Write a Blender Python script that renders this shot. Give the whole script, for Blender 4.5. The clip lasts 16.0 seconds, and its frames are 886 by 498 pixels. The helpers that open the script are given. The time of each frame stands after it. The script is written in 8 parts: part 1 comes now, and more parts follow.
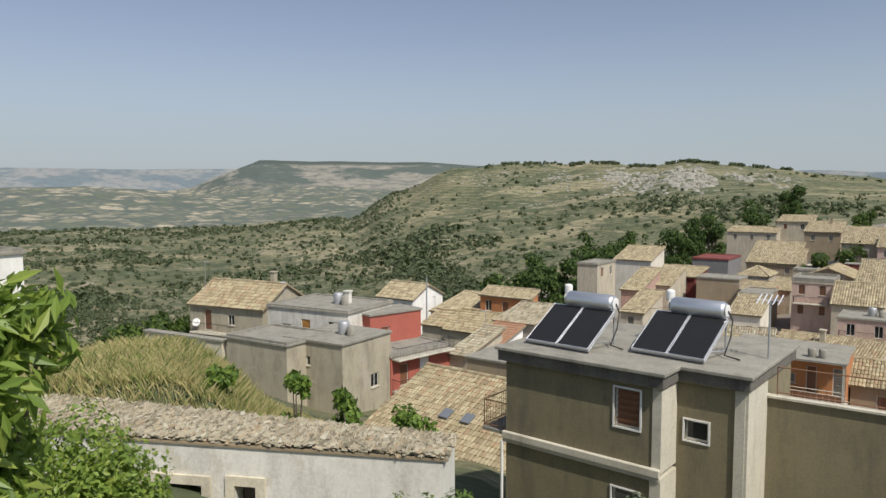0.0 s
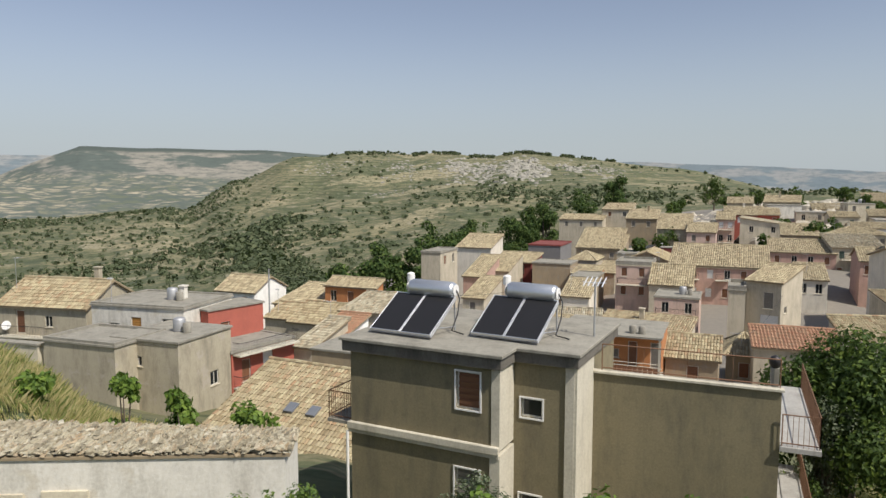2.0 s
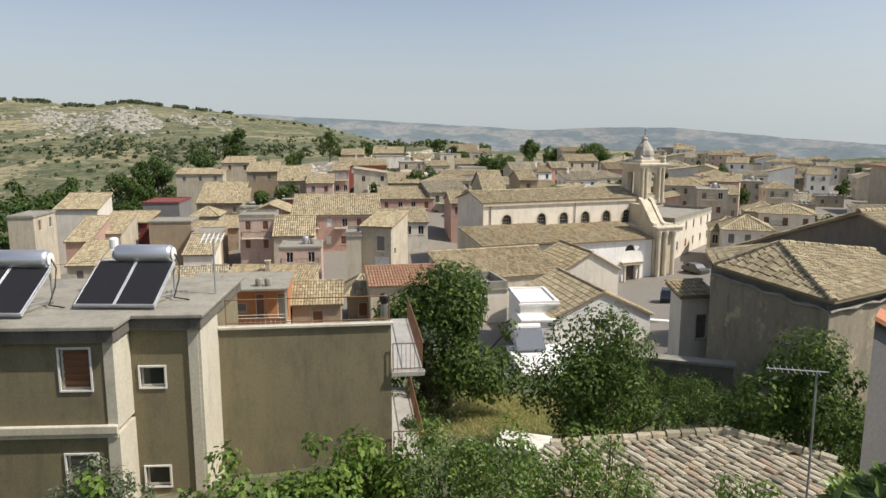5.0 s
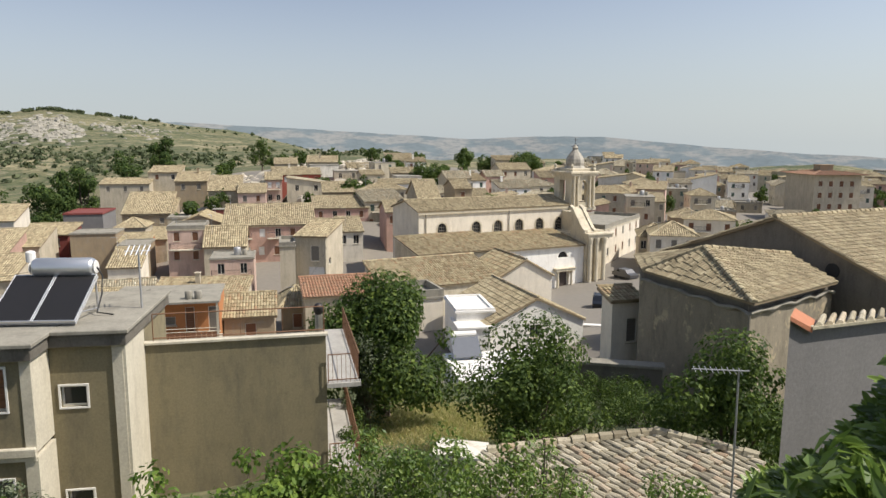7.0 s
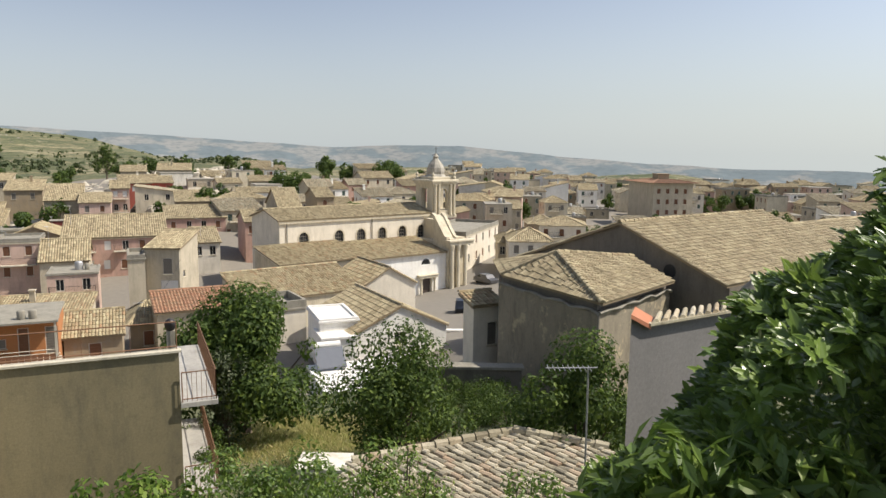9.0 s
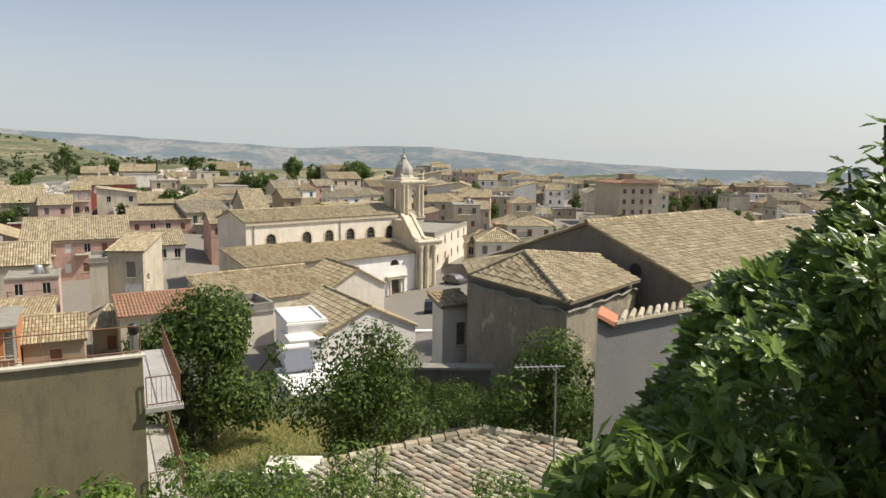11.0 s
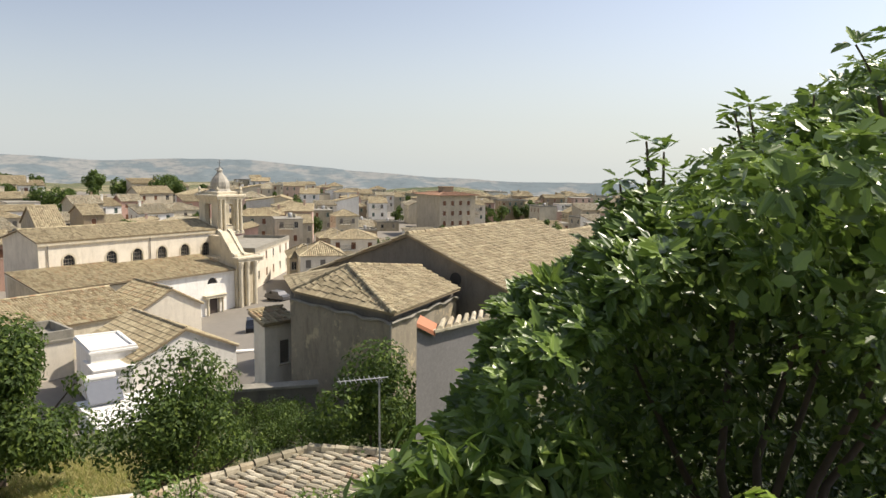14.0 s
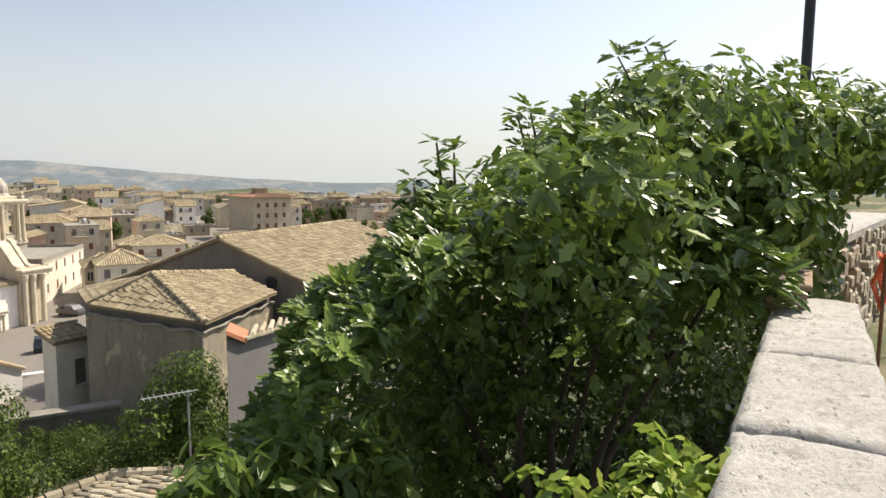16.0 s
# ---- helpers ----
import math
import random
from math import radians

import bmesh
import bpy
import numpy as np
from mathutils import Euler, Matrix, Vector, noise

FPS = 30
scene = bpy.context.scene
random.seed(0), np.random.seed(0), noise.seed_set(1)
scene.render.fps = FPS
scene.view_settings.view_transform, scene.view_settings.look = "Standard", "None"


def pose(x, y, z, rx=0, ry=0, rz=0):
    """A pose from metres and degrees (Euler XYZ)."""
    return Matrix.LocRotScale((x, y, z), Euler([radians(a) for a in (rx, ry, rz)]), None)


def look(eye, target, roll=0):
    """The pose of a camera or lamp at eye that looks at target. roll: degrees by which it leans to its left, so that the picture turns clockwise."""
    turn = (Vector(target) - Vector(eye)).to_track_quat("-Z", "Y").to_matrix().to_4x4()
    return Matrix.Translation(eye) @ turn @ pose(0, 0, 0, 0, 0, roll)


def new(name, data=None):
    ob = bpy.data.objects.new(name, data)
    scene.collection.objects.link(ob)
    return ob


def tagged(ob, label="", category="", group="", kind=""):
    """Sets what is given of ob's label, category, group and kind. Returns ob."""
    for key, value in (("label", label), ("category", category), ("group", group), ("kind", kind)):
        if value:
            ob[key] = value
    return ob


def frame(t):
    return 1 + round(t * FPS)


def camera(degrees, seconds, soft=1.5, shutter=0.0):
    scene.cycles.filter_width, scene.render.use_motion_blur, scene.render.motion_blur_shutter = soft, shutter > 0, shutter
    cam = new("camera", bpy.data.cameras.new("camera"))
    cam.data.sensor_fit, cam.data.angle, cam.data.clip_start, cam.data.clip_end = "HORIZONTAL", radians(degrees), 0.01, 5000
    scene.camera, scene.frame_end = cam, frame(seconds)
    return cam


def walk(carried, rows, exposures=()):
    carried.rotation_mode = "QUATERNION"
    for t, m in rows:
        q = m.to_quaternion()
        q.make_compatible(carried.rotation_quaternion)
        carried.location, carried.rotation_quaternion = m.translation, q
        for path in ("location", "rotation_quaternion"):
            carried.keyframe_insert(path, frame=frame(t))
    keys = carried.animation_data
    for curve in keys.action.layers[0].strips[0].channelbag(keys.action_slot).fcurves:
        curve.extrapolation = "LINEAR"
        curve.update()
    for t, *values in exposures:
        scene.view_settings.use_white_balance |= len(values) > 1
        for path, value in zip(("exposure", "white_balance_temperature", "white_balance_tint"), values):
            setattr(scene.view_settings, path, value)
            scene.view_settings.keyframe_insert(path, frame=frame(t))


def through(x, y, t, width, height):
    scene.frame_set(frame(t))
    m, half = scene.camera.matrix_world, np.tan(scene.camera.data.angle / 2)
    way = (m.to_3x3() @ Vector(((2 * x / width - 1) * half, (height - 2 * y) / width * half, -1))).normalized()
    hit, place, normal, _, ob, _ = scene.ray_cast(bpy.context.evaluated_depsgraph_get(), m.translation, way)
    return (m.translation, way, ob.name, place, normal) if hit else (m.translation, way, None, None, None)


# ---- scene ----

# ---------- camera: heading, pitch and roll in degrees; held at arm's length by someone who turns ----------
cam = camera(64.47, 16.0, soft=1.5)
TURN = [
    (0, -0.31, -4.79, -0.16),
    (0.5, 0.06, -4.44, -0.14),
    (1, 2.27, -4.54, 0.04),
    (1.5, 6.04, -4.57, 0.09),
    (2, 12.31, -5.66, 0.01),
    (2.5, 17.18, -8.18, 0.02),
    (3, 21.66, -9.95, 0.17),
    (3.5, 26.14, -10.70, 0.06),
    (4, 32.99, -10.54, 0.24),
    (4.5, 38.61, -9.64, 0.24),
    (4.7, 40.50, -9.54, 0.17),
    (5.4, 43.60, -9.20, 0.20),
    (6.8, 46.45, -8.72, 0.20),
    (7, 47.69, -8.69, 0.21),
    (7.5, 51.82, -7.97, 0.01),
    (8, 55.22, -7.52, 0.42),
    (8.5, 57.09, -7.68, 0.54),
    (9, 58.85, -7.93, 0.70),
    (9.2, 59.30, -7.95, 0.70),
    (11.3, 61.50, -7.80, 0.65),
    (11.5, 61.53, -7.75, 0.65),
    (12, 61.99, -7.71, 0.58),
    (12.5, 62.64, -7.45, 0.57),
    (13, 64.90, -7.18, 0.54),
    (13.5, 67.74, -6.93, 0.64),
    (14, 75.73, -6.61, 0.74),
    (14.5, 80.88, -6.48, 0.82),
    (15, 83.56, -6.47, 0.87),
    (15.5, 85.86, -6.41, 0.83),
    (16, 90.51, -6.40, 0.51),
]


def held(az, tilt, roll):
    a = radians(az)
    return pose(0.45 * math.sin(a + 0.004), 0.45 * math.cos(a + 0.004), -0.05, 90 + tilt, 0, -az) @ pose(0, 0, 0, 0, 0, roll)


walk(cam, [(t, held(a, p, r)) for t, a, p, r in TURN],
     exposures=[(0.0, -0.16, 6450, 10), (3.0, 0.02, 6640, 11), (7.0, 0.13, 6720, 11), (9.0, 0.2, 6880, 11), (12.5, 0.23, 7000, 11), (14.2, 0.37, 7130, 12), (16.0, 0.46, 7200, 13)])

# ---------- light ----------
SUN_AZ, SUN_EL = 146.0, 52.0
world = bpy.data.worlds.new("sky")
scene.world = world
world.use_nodes = True
wn = world.node_tree
sky = wn.nodes.new("ShaderNodeTexSky")
sky.sky_type = "NISHITA"
sky.sun_disc = False
sky.sun_elevation, sky.sun_rotation = radians(SUN_EL), radians(SUN_AZ)
sky.altitude, sky.air_density, sky.dust_density, sky.ozone_density = 300, 1.0, 1.2, 2.0
bg = wn.nodes["Background"]
bg.inputs[1].default_value = 0.132
haze = wn.nodes.new("ShaderNodeHueSaturation")
haze.inputs["Saturation"].default_value = 0.62
wn.links.new(sky.outputs[0], haze.inputs["Color"])
cool = wn.nodes.new("ShaderNodeMix")
cool.data_type, cool.blend_type = "RGBA", "MULTIPLY"
cool.inputs["Factor"].default_value = 1.0
cool.inputs["B"].default_value = (0.96, 1.0, 1.08, 1)
wn.links.new(haze.outputs[0], cool.inputs["A"])
# pale summer haze that thickens towards the horizon
way_up = wn.nodes.new("ShaderNodeTexCoord")
split = wn.nodes.new("ShaderNodeSeparateXYZ")
wn.links.new(way_up.outputs["Generated"], split.inputs[0])
thick = wn.nodes.new("ShaderNodeMapRange")
thick.interpolation_type = "SMOOTHSTEP"
thick.inputs["From Min"].default_value, thick.inputs["From Max"].default_value = -0.02, 0.24
thick.inputs["To Min"].default_value, thick.inputs["To Max"].default_value = 0.85, 0.0
wn.links.new(split.outputs["Z"], thick.inputs["Value"])
veil = wn.nodes.new("ShaderNodeMix")
veil.data_type = "RGBA"
veil.inputs["B"].default_value = (4.85, 5.45, 5.75, 1)
wn.links.new(thick.outputs["Result"], veil.inputs["Factor"])
wn.links.new(cool.outputs["Result"], veil.inputs["A"])
# forward scatter: the sky pales and brightens towards the sun's side
toward = wn.nodes.new("ShaderNodeVectorMath")
toward.operation = "DOT_PRODUCT"
toward.inputs[1].default_value = (math.sin(radians(SUN_AZ)) * math.cos(radians(SUN_EL)), math.cos(radians(SUN_AZ)) * math.cos(radians(SUN_EL)), math.sin(radians(SUN_EL)))
wn.links.new(way_up.outputs["Generated"], toward.inputs[0])
spread = wn.nodes.new("ShaderNodeMapRange")
spread.inputs["From Min"].default_value, spread.inputs["From Max"].default_value = -0.6, 0.8
wn.links.new(toward.outputs["Value"], spread.inputs["Value"])
scatter = wn.nodes.new("ShaderNodeValToRGB")
for stop, (place, tone) in zip([scatter.color_ramp.elements[0], scatter.color_ramp.elements[1], scatter.color_ramp.elements.new(0.45), scatter.color_ramp.elements.new(0.7)],
                               [(0.0, (0.76, 0.76, 0.765)), (1.0, (0.93, 0.915, 0.885)), (0.45, (0.77, 0.775, 0.78)), (0.7, (0.87, 0.862, 0.84))]):
    stop.position, stop.color = place, (*tone, 1)
wn.links.new(spread.outputs["Result"], scatter.inputs[0])
glare = wn.nodes.new("ShaderNodeMix")
glare.data_type, glare.blend_type = "RGBA", "MULTIPLY"
glare.inputs["Factor"].default_value = 1.0
wn.links.new(veil.outputs["Result"], glare.inputs["A"])
wn.links.new(scatter.outputs[0], glare.inputs["B"])
wn.links.new(glare.outputs["Result"], bg.inputs[0])
sun_data = bpy.data.lights.new("sun", "SUN")
sun_data.energy, sun_data.angle, sun_data.color = 5.0, radians(0.55), (1.0, 0.955, 0.875)
sun = new("sun", sun_data)
sa, se = radians(SUN_AZ), radians(SUN_EL)
sun.matrix_basis = look((0, 0, 200), (-math.sin(sa) * math.cos(se), -math.cos(sa) * math.cos(se), 200 - math.sin(se)))

# ---------- materials ----------
def node_mat(name):
    m = bpy.data.materials.new(name)
    m.use_nodes = True
    nt = m.node_tree
    return m, nt, nt.nodes["Principled BSDF"]


def ramp(nt, fac, stops):
    n = nt.nodes.new("ShaderNodeValToRGB")
    el = n.color_ramp.elements
    while len(el) < len(stops):
        el.new(0.5)
    for e, (p, c) in zip(el, stops):
        e.position, e.color = p, (*c, 1)
    nt.links.new(fac, n.inputs[0])
    return n.outputs[0]


def noise_out(nt, scale, detail=5, rough=0.6, stretch=None, coord="Object"):
    tc = nt.nodes.new("ShaderNodeTexCoord")
    src = tc.outputs[coord]
    if stretch:
        mp = nt.nodes.new("ShaderNodeMapping")
        mp.inputs["Scale"].default_value = stretch
        nt.links.new(src, mp.inputs[0])
        src = mp.outputs[0]
    n = nt.nodes.new("ShaderNodeTexNoise")
    n.inputs["Scale"].default_value, n.inputs["Detail"].default_value, n.inputs["Roughness"].default_value = scale, detail, rough
    nt.links.new(src, n.inputs["Vector"])
    return n.outputs["Fac"]


def mix(nt, fac, a, b, kind="MIX"):
    n = nt.nodes.new("ShaderNodeMix")
    n.data_type, n.blend_type = "RGBA", kind
    for s, v in ((n.inputs["Factor"], fac), (n.inputs["A"], a), (n.inputs["B"], b)):
        if isinstance(v, (int, float)):
            s.default_value = v
        elif isinstance(v, tuple):
            s.default_value = (*v, 1)
        else:
            nt.links.new(v, s)
    return n.outputs["Result"]


def bump(nt, bsdf, fac, strength=0.3, dist=0.02):
    b = nt.nodes.new("ShaderNodeBump")
    b.inputs["Strength"].default_value, b.inputs["Distance"].default_value = strength, dist
    nt.links.new(fac, b.inputs["Height"])
    nt.links.new(b.outputs[0], bsdf.inputs["Normal"])


def plaster(name, col, stain=(0.16, 0.14, 0.11), amount=0.55, rough=0.9, patch=None, scale=0.5):
    """Rendered wall: soft mottling, streaks that run down, patches of bare render."""
    m, nt, b = node_mat(name)
    col = tuple(v * 0.87 for v in col)
    big = noise_out(nt, scale, 6, 0.65)
    c = mix(nt, ramp(nt, big, [(0.35, (0, 0, 0)), (0.7, (1, 1, 1))]), col, tuple(min(1, v * 1.18) for v in col))
    run = noise_out(nt, 0.8, 6, 0.75, (1.5, 1.5, 0.4))
    c = mix(nt, ramp(nt, run, [(0.47, (0, 0, 0)), (0.74, (amount,) * 3)]), c, stain)
    grime = noise_out(nt, 2.6, 7, 0.75)
    c = mix(nt, ramp(nt, grime, [(0.52, (0, 0, 0)), (0.72, (amount * 0.6,) * 3)]), c, tuple(v * 0.6 for v in col))
    if patch:
        pt = noise_out(nt, 0.9, 7, 0.7)
        c = mix(nt, ramp(nt, pt, [(0.56, (0, 0, 0)), (0.62, (1, 1, 1))]), c, patch)
    fine = noise_out(nt, 14, 4, 0.7)
    c = mix(nt, 0.22, c, ramp(nt, fine, [(0.3, (0.25,) * 3), (0.7, (0.85,) * 3)]), "OVERLAY")
    nt.links.new(c, b.inputs["Base Color"])
    b.inputs["Roughness"].default_value = rough
    bump(nt, b, fine, 0.25, 0.02)
    return m


def plain(name, col, rough=0.6, metal=0.0, var=0.15, scale=6):
    m, nt, b = node_mat(name)
    n = noise_out(nt, scale, 5, 0.6)
    c = mix(nt, n, tuple(v * (1 - var) for v in col), tuple(min(1, v * (1 + var)) for v in col))
    nt.links.new(c, b.inputs["Base Color"])
    b.inputs["Roughness"].default_value, b.inputs["Metallic"].default_value = rough, metal
    return m


def island(nt):
    return nt.nodes.new("ShaderNodeNewGeometry").outputs["Random Per Island"]


def tile_mat(name, stops):
    """Clay barrel tiles: every tile its own tint, with lichen and weathering over them."""
    m, nt, b = node_mat(name)
    c = ramp(nt, island(nt), [(p, (q[0] * 0.86, q[1] * 0.885, q[2] * 0.86)) for p, q in stops])
    n = noise_out(nt, 1.1, 6, 0.7)
    c = mix(nt, ramp(nt, n, [(0.42, (0, 0, 0)), (0.72, (0.6,) * 3)]), c, (0.2, 0.165, 0.1))
    moss = noise_out(nt, 4.5, 6, 0.75)
    c = mix(nt, ramp(nt, moss, [(0.54, (0, 0, 0)), (0.68, (0.65,) * 3)]), c, (0.12, 0.105, 0.07))
    f = noise_out(nt, 22, 4, 0.7)
    c = mix(nt, 0.35, c, ramp(nt, f, [(0.3, (0.25,) * 3), (0.7, (0.8,) * 3)]), "OVERLAY")
    nt.links.new(c, b.inputs["Base Color"])
    b.inputs["Roughness"].default_value = 0.9
    bump(nt, b, f, 0.3, 0.02)
    return m


def leaf_mat(name, stops, gloss=0.45, through=0.25):
    m, nt, b = node_mat(name)
    c = ramp(nt, island(nt), stops)
    nt.links.new(c, b.inputs["Base Color"])
    b.inputs["Roughness"].default_value = gloss
    b.inputs["Specular IOR Level"].default_value = 0.45 if gloss < 0.5 else 0.2
    tr = nt.nodes.new("ShaderNodeBsdfTranslucent")
    lit = mix(nt, 0.55, c, (0.27, 0.42, 0.08))
    nt.links.new(lit, tr.inputs[0])
    mx = nt.nodes.new("ShaderNodeMixShader")
    mx.inputs[0].default_value = through
    nt.links.new(b.outputs[0], mx.inputs[1])
    nt.links.new(tr.outputs[0], mx.inputs[2])
    nt.links.new(mx.outputs[0], nt.nodes["Material Output"].inputs[0])
    return m


M_CONC = plaster("weathered_concrete", (0.29, 0.27, 0.22), (0.1, 0.09, 0.075), 0.7, scale=0.8)
M_SOLWALL = plaster("ochre_render", (0.225, 0.19, 0.112), (0.1, 0.09, 0.065), 0.8, scale=0.5)
M_PILASTER = plaster("pale_pilaster", (0.58, 0.53, 0.42), (0.2, 0.17, 0.12), 0.5)
M_BAND = plaster("stained_band", (0.15, 0.135, 0.11), (0.045, 0.04, 0.035), 0.95, scale=1.2)
M_BEIGE = plaster("beige_render", (0.52, 0.455, 0.34))
M_TAN = plaster("tan_render", (0.36, 0.28, 0.18), patch=(0.3, 0.26, 0.2))
M_GREY = plaster("grey_render", (0.42, 0.37, 0.27), (0.13, 0.115, 0.09), 0.7, patch=(0.4, 0.35, 0.28))
M_PINK = plaster("pink_render", (0.6, 0.43, 0.35), amount=0.4)
M_ROSE = plaster("rose_render", (0.5, 0.32, 0.255), amount=0.5)
M_RED = plaster("red_render", (0.4, 0.11, 0.075), (0.2, 0.08, 0.06), 0.4)
M_WINE = plaster("wine_render", (0.2, 0.05, 0.04), (0.1, 0.04, 0.03), 0.4)
M_ORANGE = plaster("orange_render", (0.48, 0.2, 0.075), (0.25, 0.12, 0.06), 0.4)
M_CREAM = plaster("cream_render", (0.76, 0.69, 0.565), (0.3, 0.26, 0.19), 0.4)
M_WHITEWALL = plaster("white_render", (0.88, 0.855, 0.79), (0.42, 0.38, 0.31), 0.4)
M_OLDWHITE = plaster("old_limewash", (0.7, 0.66, 0.57), (0.28, 0.25, 0.2), 0.7, patch=(0.54, 0.49, 0.4), scale=0.8)
M_STONE = plaster("limestone", (0.61, 0.54, 0.405), (0.2, 0.17, 0.12), 0.6)
M_DARKSTONE = plaster("dark_stone", (0.2, 0.175, 0.14), (0.08, 0.07, 0.06), 0.7)
M_APSE = plaster("apse_render", (0.285, 0.245, 0.18), (0.11, 0.095, 0.07), 0.8, patch=(0.42, 0.35, 0.23), scale=0.3)
M_GREYWALL = plaster("grey_lilac_render", (0.2, 0.192, 0.185), (0.14, 0.135, 0.13), 0.4)
M_ROOFBED = plain("roof_bed", (0.27, 0.21, 0.13), 0.95)
M_TILE = tile_mat("pale_clay_tiles", [(0, (0.26, 0.205, 0.125)), (0.35, (0.43, 0.345, 0.215)), (0.7, (0.56, 0.46, 0.3)), (1, (0.35, 0.26, 0.16))])
M_TILE_WARM = tile_mat("warm_clay_tiles", [(0, (0.27, 0.195, 0.11)), (0.4, (0.43, 0.345, 0.21)), (0.75, (0.53, 0.44, 0.28)), (1, (0.38, 0.23, 0.13))])
M_TILE_OLD = tile_mat("old_broken_tiles", [(0, (0.2, 0.165, 0.115)), (0.3, (0.39, 0.335, 0.24)), (0.65, (0.52, 0.455, 0.34)), (0.85, (0.42, 0.31, 0.2)), (1, (0.62, 0.56, 0.45))])
M_TILE_RED = tile_mat("new_red_tiles", [(0, (0.34, 0.16, 0.095)), (1, (0.44, 0.23, 0.14))])
M_SLAB = plaster("worn_pale_slab", (0.42, 0.4, 0.36), (0.2, 0.18, 0.15), 0.6, scale=1.5)
M_FRAME = plain("pale_window_frame", (0.6, 0.57, 0.5), 0.6)
M_WHITE = plain("white_paint", (0.75, 0.73, 0.69), 0.55)
M_WOOD = plain("brown_wood", (0.16, 0.09, 0.05), 0.65)
M_DOOR = plain("dark_door", (0.07, 0.05, 0.04), 0.6)
M_SHUT_BROWN = plain("brown_shutter", (0.2, 0.09, 0.045), 0.6)
M_SHUT_GREY = plain("grey_shutter", (0.2, 0.18, 0.15), 0.6)
M_SHUT_GREEN = plain("green_shutter", (0.08, 0.13, 0.1), 0.6)
M_ORANGEDOOR = plain("orange_door", (0.5, 0.25, 0.06), 0.6)
M_IRON = plain("dark_iron", (0.05, 0.045, 0.045), 0.5, 0.6)
M_RUST = plain("rusty_iron", (0.22, 0.12, 0.07), 0.75, 0.3)
M_GALV = plain("galvanised_metal", (0.45, 0.45, 0.45), 0.6, 0.7)
M_ALU = plain("aluminium", (0.68, 0.69, 0.7), 0.38, 0.85, 0.06)
M_SOLAR = plain("solar_absorber", (0.018, 0.017, 0.017), 0.35, 0.0, 0.2, 3)
M_BLACK = plain("black_rubber", (0.02, 0.02, 0.02), 0.6)
M_BARK = plain("bark", (0.13, 0.1, 0.075), 0.95, 0, 0.4, 9)
M_TERRA = plain("terracotta", (0.42, 0.17, 0.09), 0.85)
M_ASPHALT = plain("asphalt", (0.12, 0.115, 0.11), 0.9, 0, 0.25, 3)
M_PAVING = plain("pale_paving", (0.2, 0.18, 0.15), 0.9, 0, 0.2, 1.5)


def glass_mat():
    m, nt, b = node_mat("window_glass")
    b.inputs["Base Color"].default_value = (0.02, 0.022, 0.024, 1)
    b.inputs["Roughness"].default_value = 0.08
    b.inputs["Specular IOR Level"].default_value = 0.5
    return m


M_GLASS = glass_mat()
M_LEAF_FIG = leaf_mat("fig_leaves", [(0, (0.056, 0.095, 0.024)), (0.5, (0.108, 0.172, 0.034)), (0.85, (0.175, 0.255, 0.05)), (1, (0.26, 0.35, 0.07))], 0.3, 0.2)
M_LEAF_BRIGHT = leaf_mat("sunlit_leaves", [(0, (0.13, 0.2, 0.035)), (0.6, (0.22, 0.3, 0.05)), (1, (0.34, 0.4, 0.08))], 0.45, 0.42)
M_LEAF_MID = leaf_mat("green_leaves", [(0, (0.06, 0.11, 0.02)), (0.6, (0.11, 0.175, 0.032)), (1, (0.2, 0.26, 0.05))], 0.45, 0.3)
M_LEAF_DARK = leaf_mat("walnut_leaves", [(0, (0.026, 0.045, 0.011)), (0.6, (0.05, 0.085, 0.018)), (1, (0.12, 0.165, 0.03))], 0.6, 0.18)
M_LEAF_OLIVE = leaf_mat("olive_leaves", [(0, (0.07, 0.09, 0.05)), (0.6, (0.11, 0.135, 0.075)), (1, (0.17, 0.19, 0.12))], 0.5, 0.15)
M_LEAF_PINE = leaf_mat("pine_needles", [(0, (0.025, 0.05, 0.016)), (0.6, (0.055, 0.088, 0.024)), (1, (0.1, 0.14, 0.035))], 0.9, 0.12)
M_SCRUB = leaf_mat("scrub", [(0, (0.05, 0.065, 0.032)), (0.6, (0.075, 0.092, 0.048)), (1, (0.12, 0.135, 0.07))], 0.8, 0.1)
M_GRASS = leaf_mat("dry_grass", [(0, (0.38, 0.33, 0.14)), (0.45, (0.6, 0.49, 0.24)), (0.75, (0.7, 0.58, 0.32)), (0.8, (0.3, 0.34, 0.11)), (1, (0.36, 0.38, 0.14))], 0.8, 0.4)
M_GRASS_GREEN = leaf_mat("green_grass", [(0, (0.09, 0.12, 0.03)), (0.6, (0.17, 0.19, 0.06)), (1, (0.3, 0.27, 0.11))], 0.8, 0.2)
M_LEAF_FIG2 = leaf_mat("sunny_fig_leaves", [(0, (0.06, 0.105, 0.02)), (0.5, (0.105, 0.17, 0.03)), (1, (0.18, 0.25, 0.045))], 0.5, 0.25)
M_ROCK = plaster("pale_rock", (0.32, 0.3, 0.25), (0.16, 0.15, 0.12), 0.7, scale=0.05)


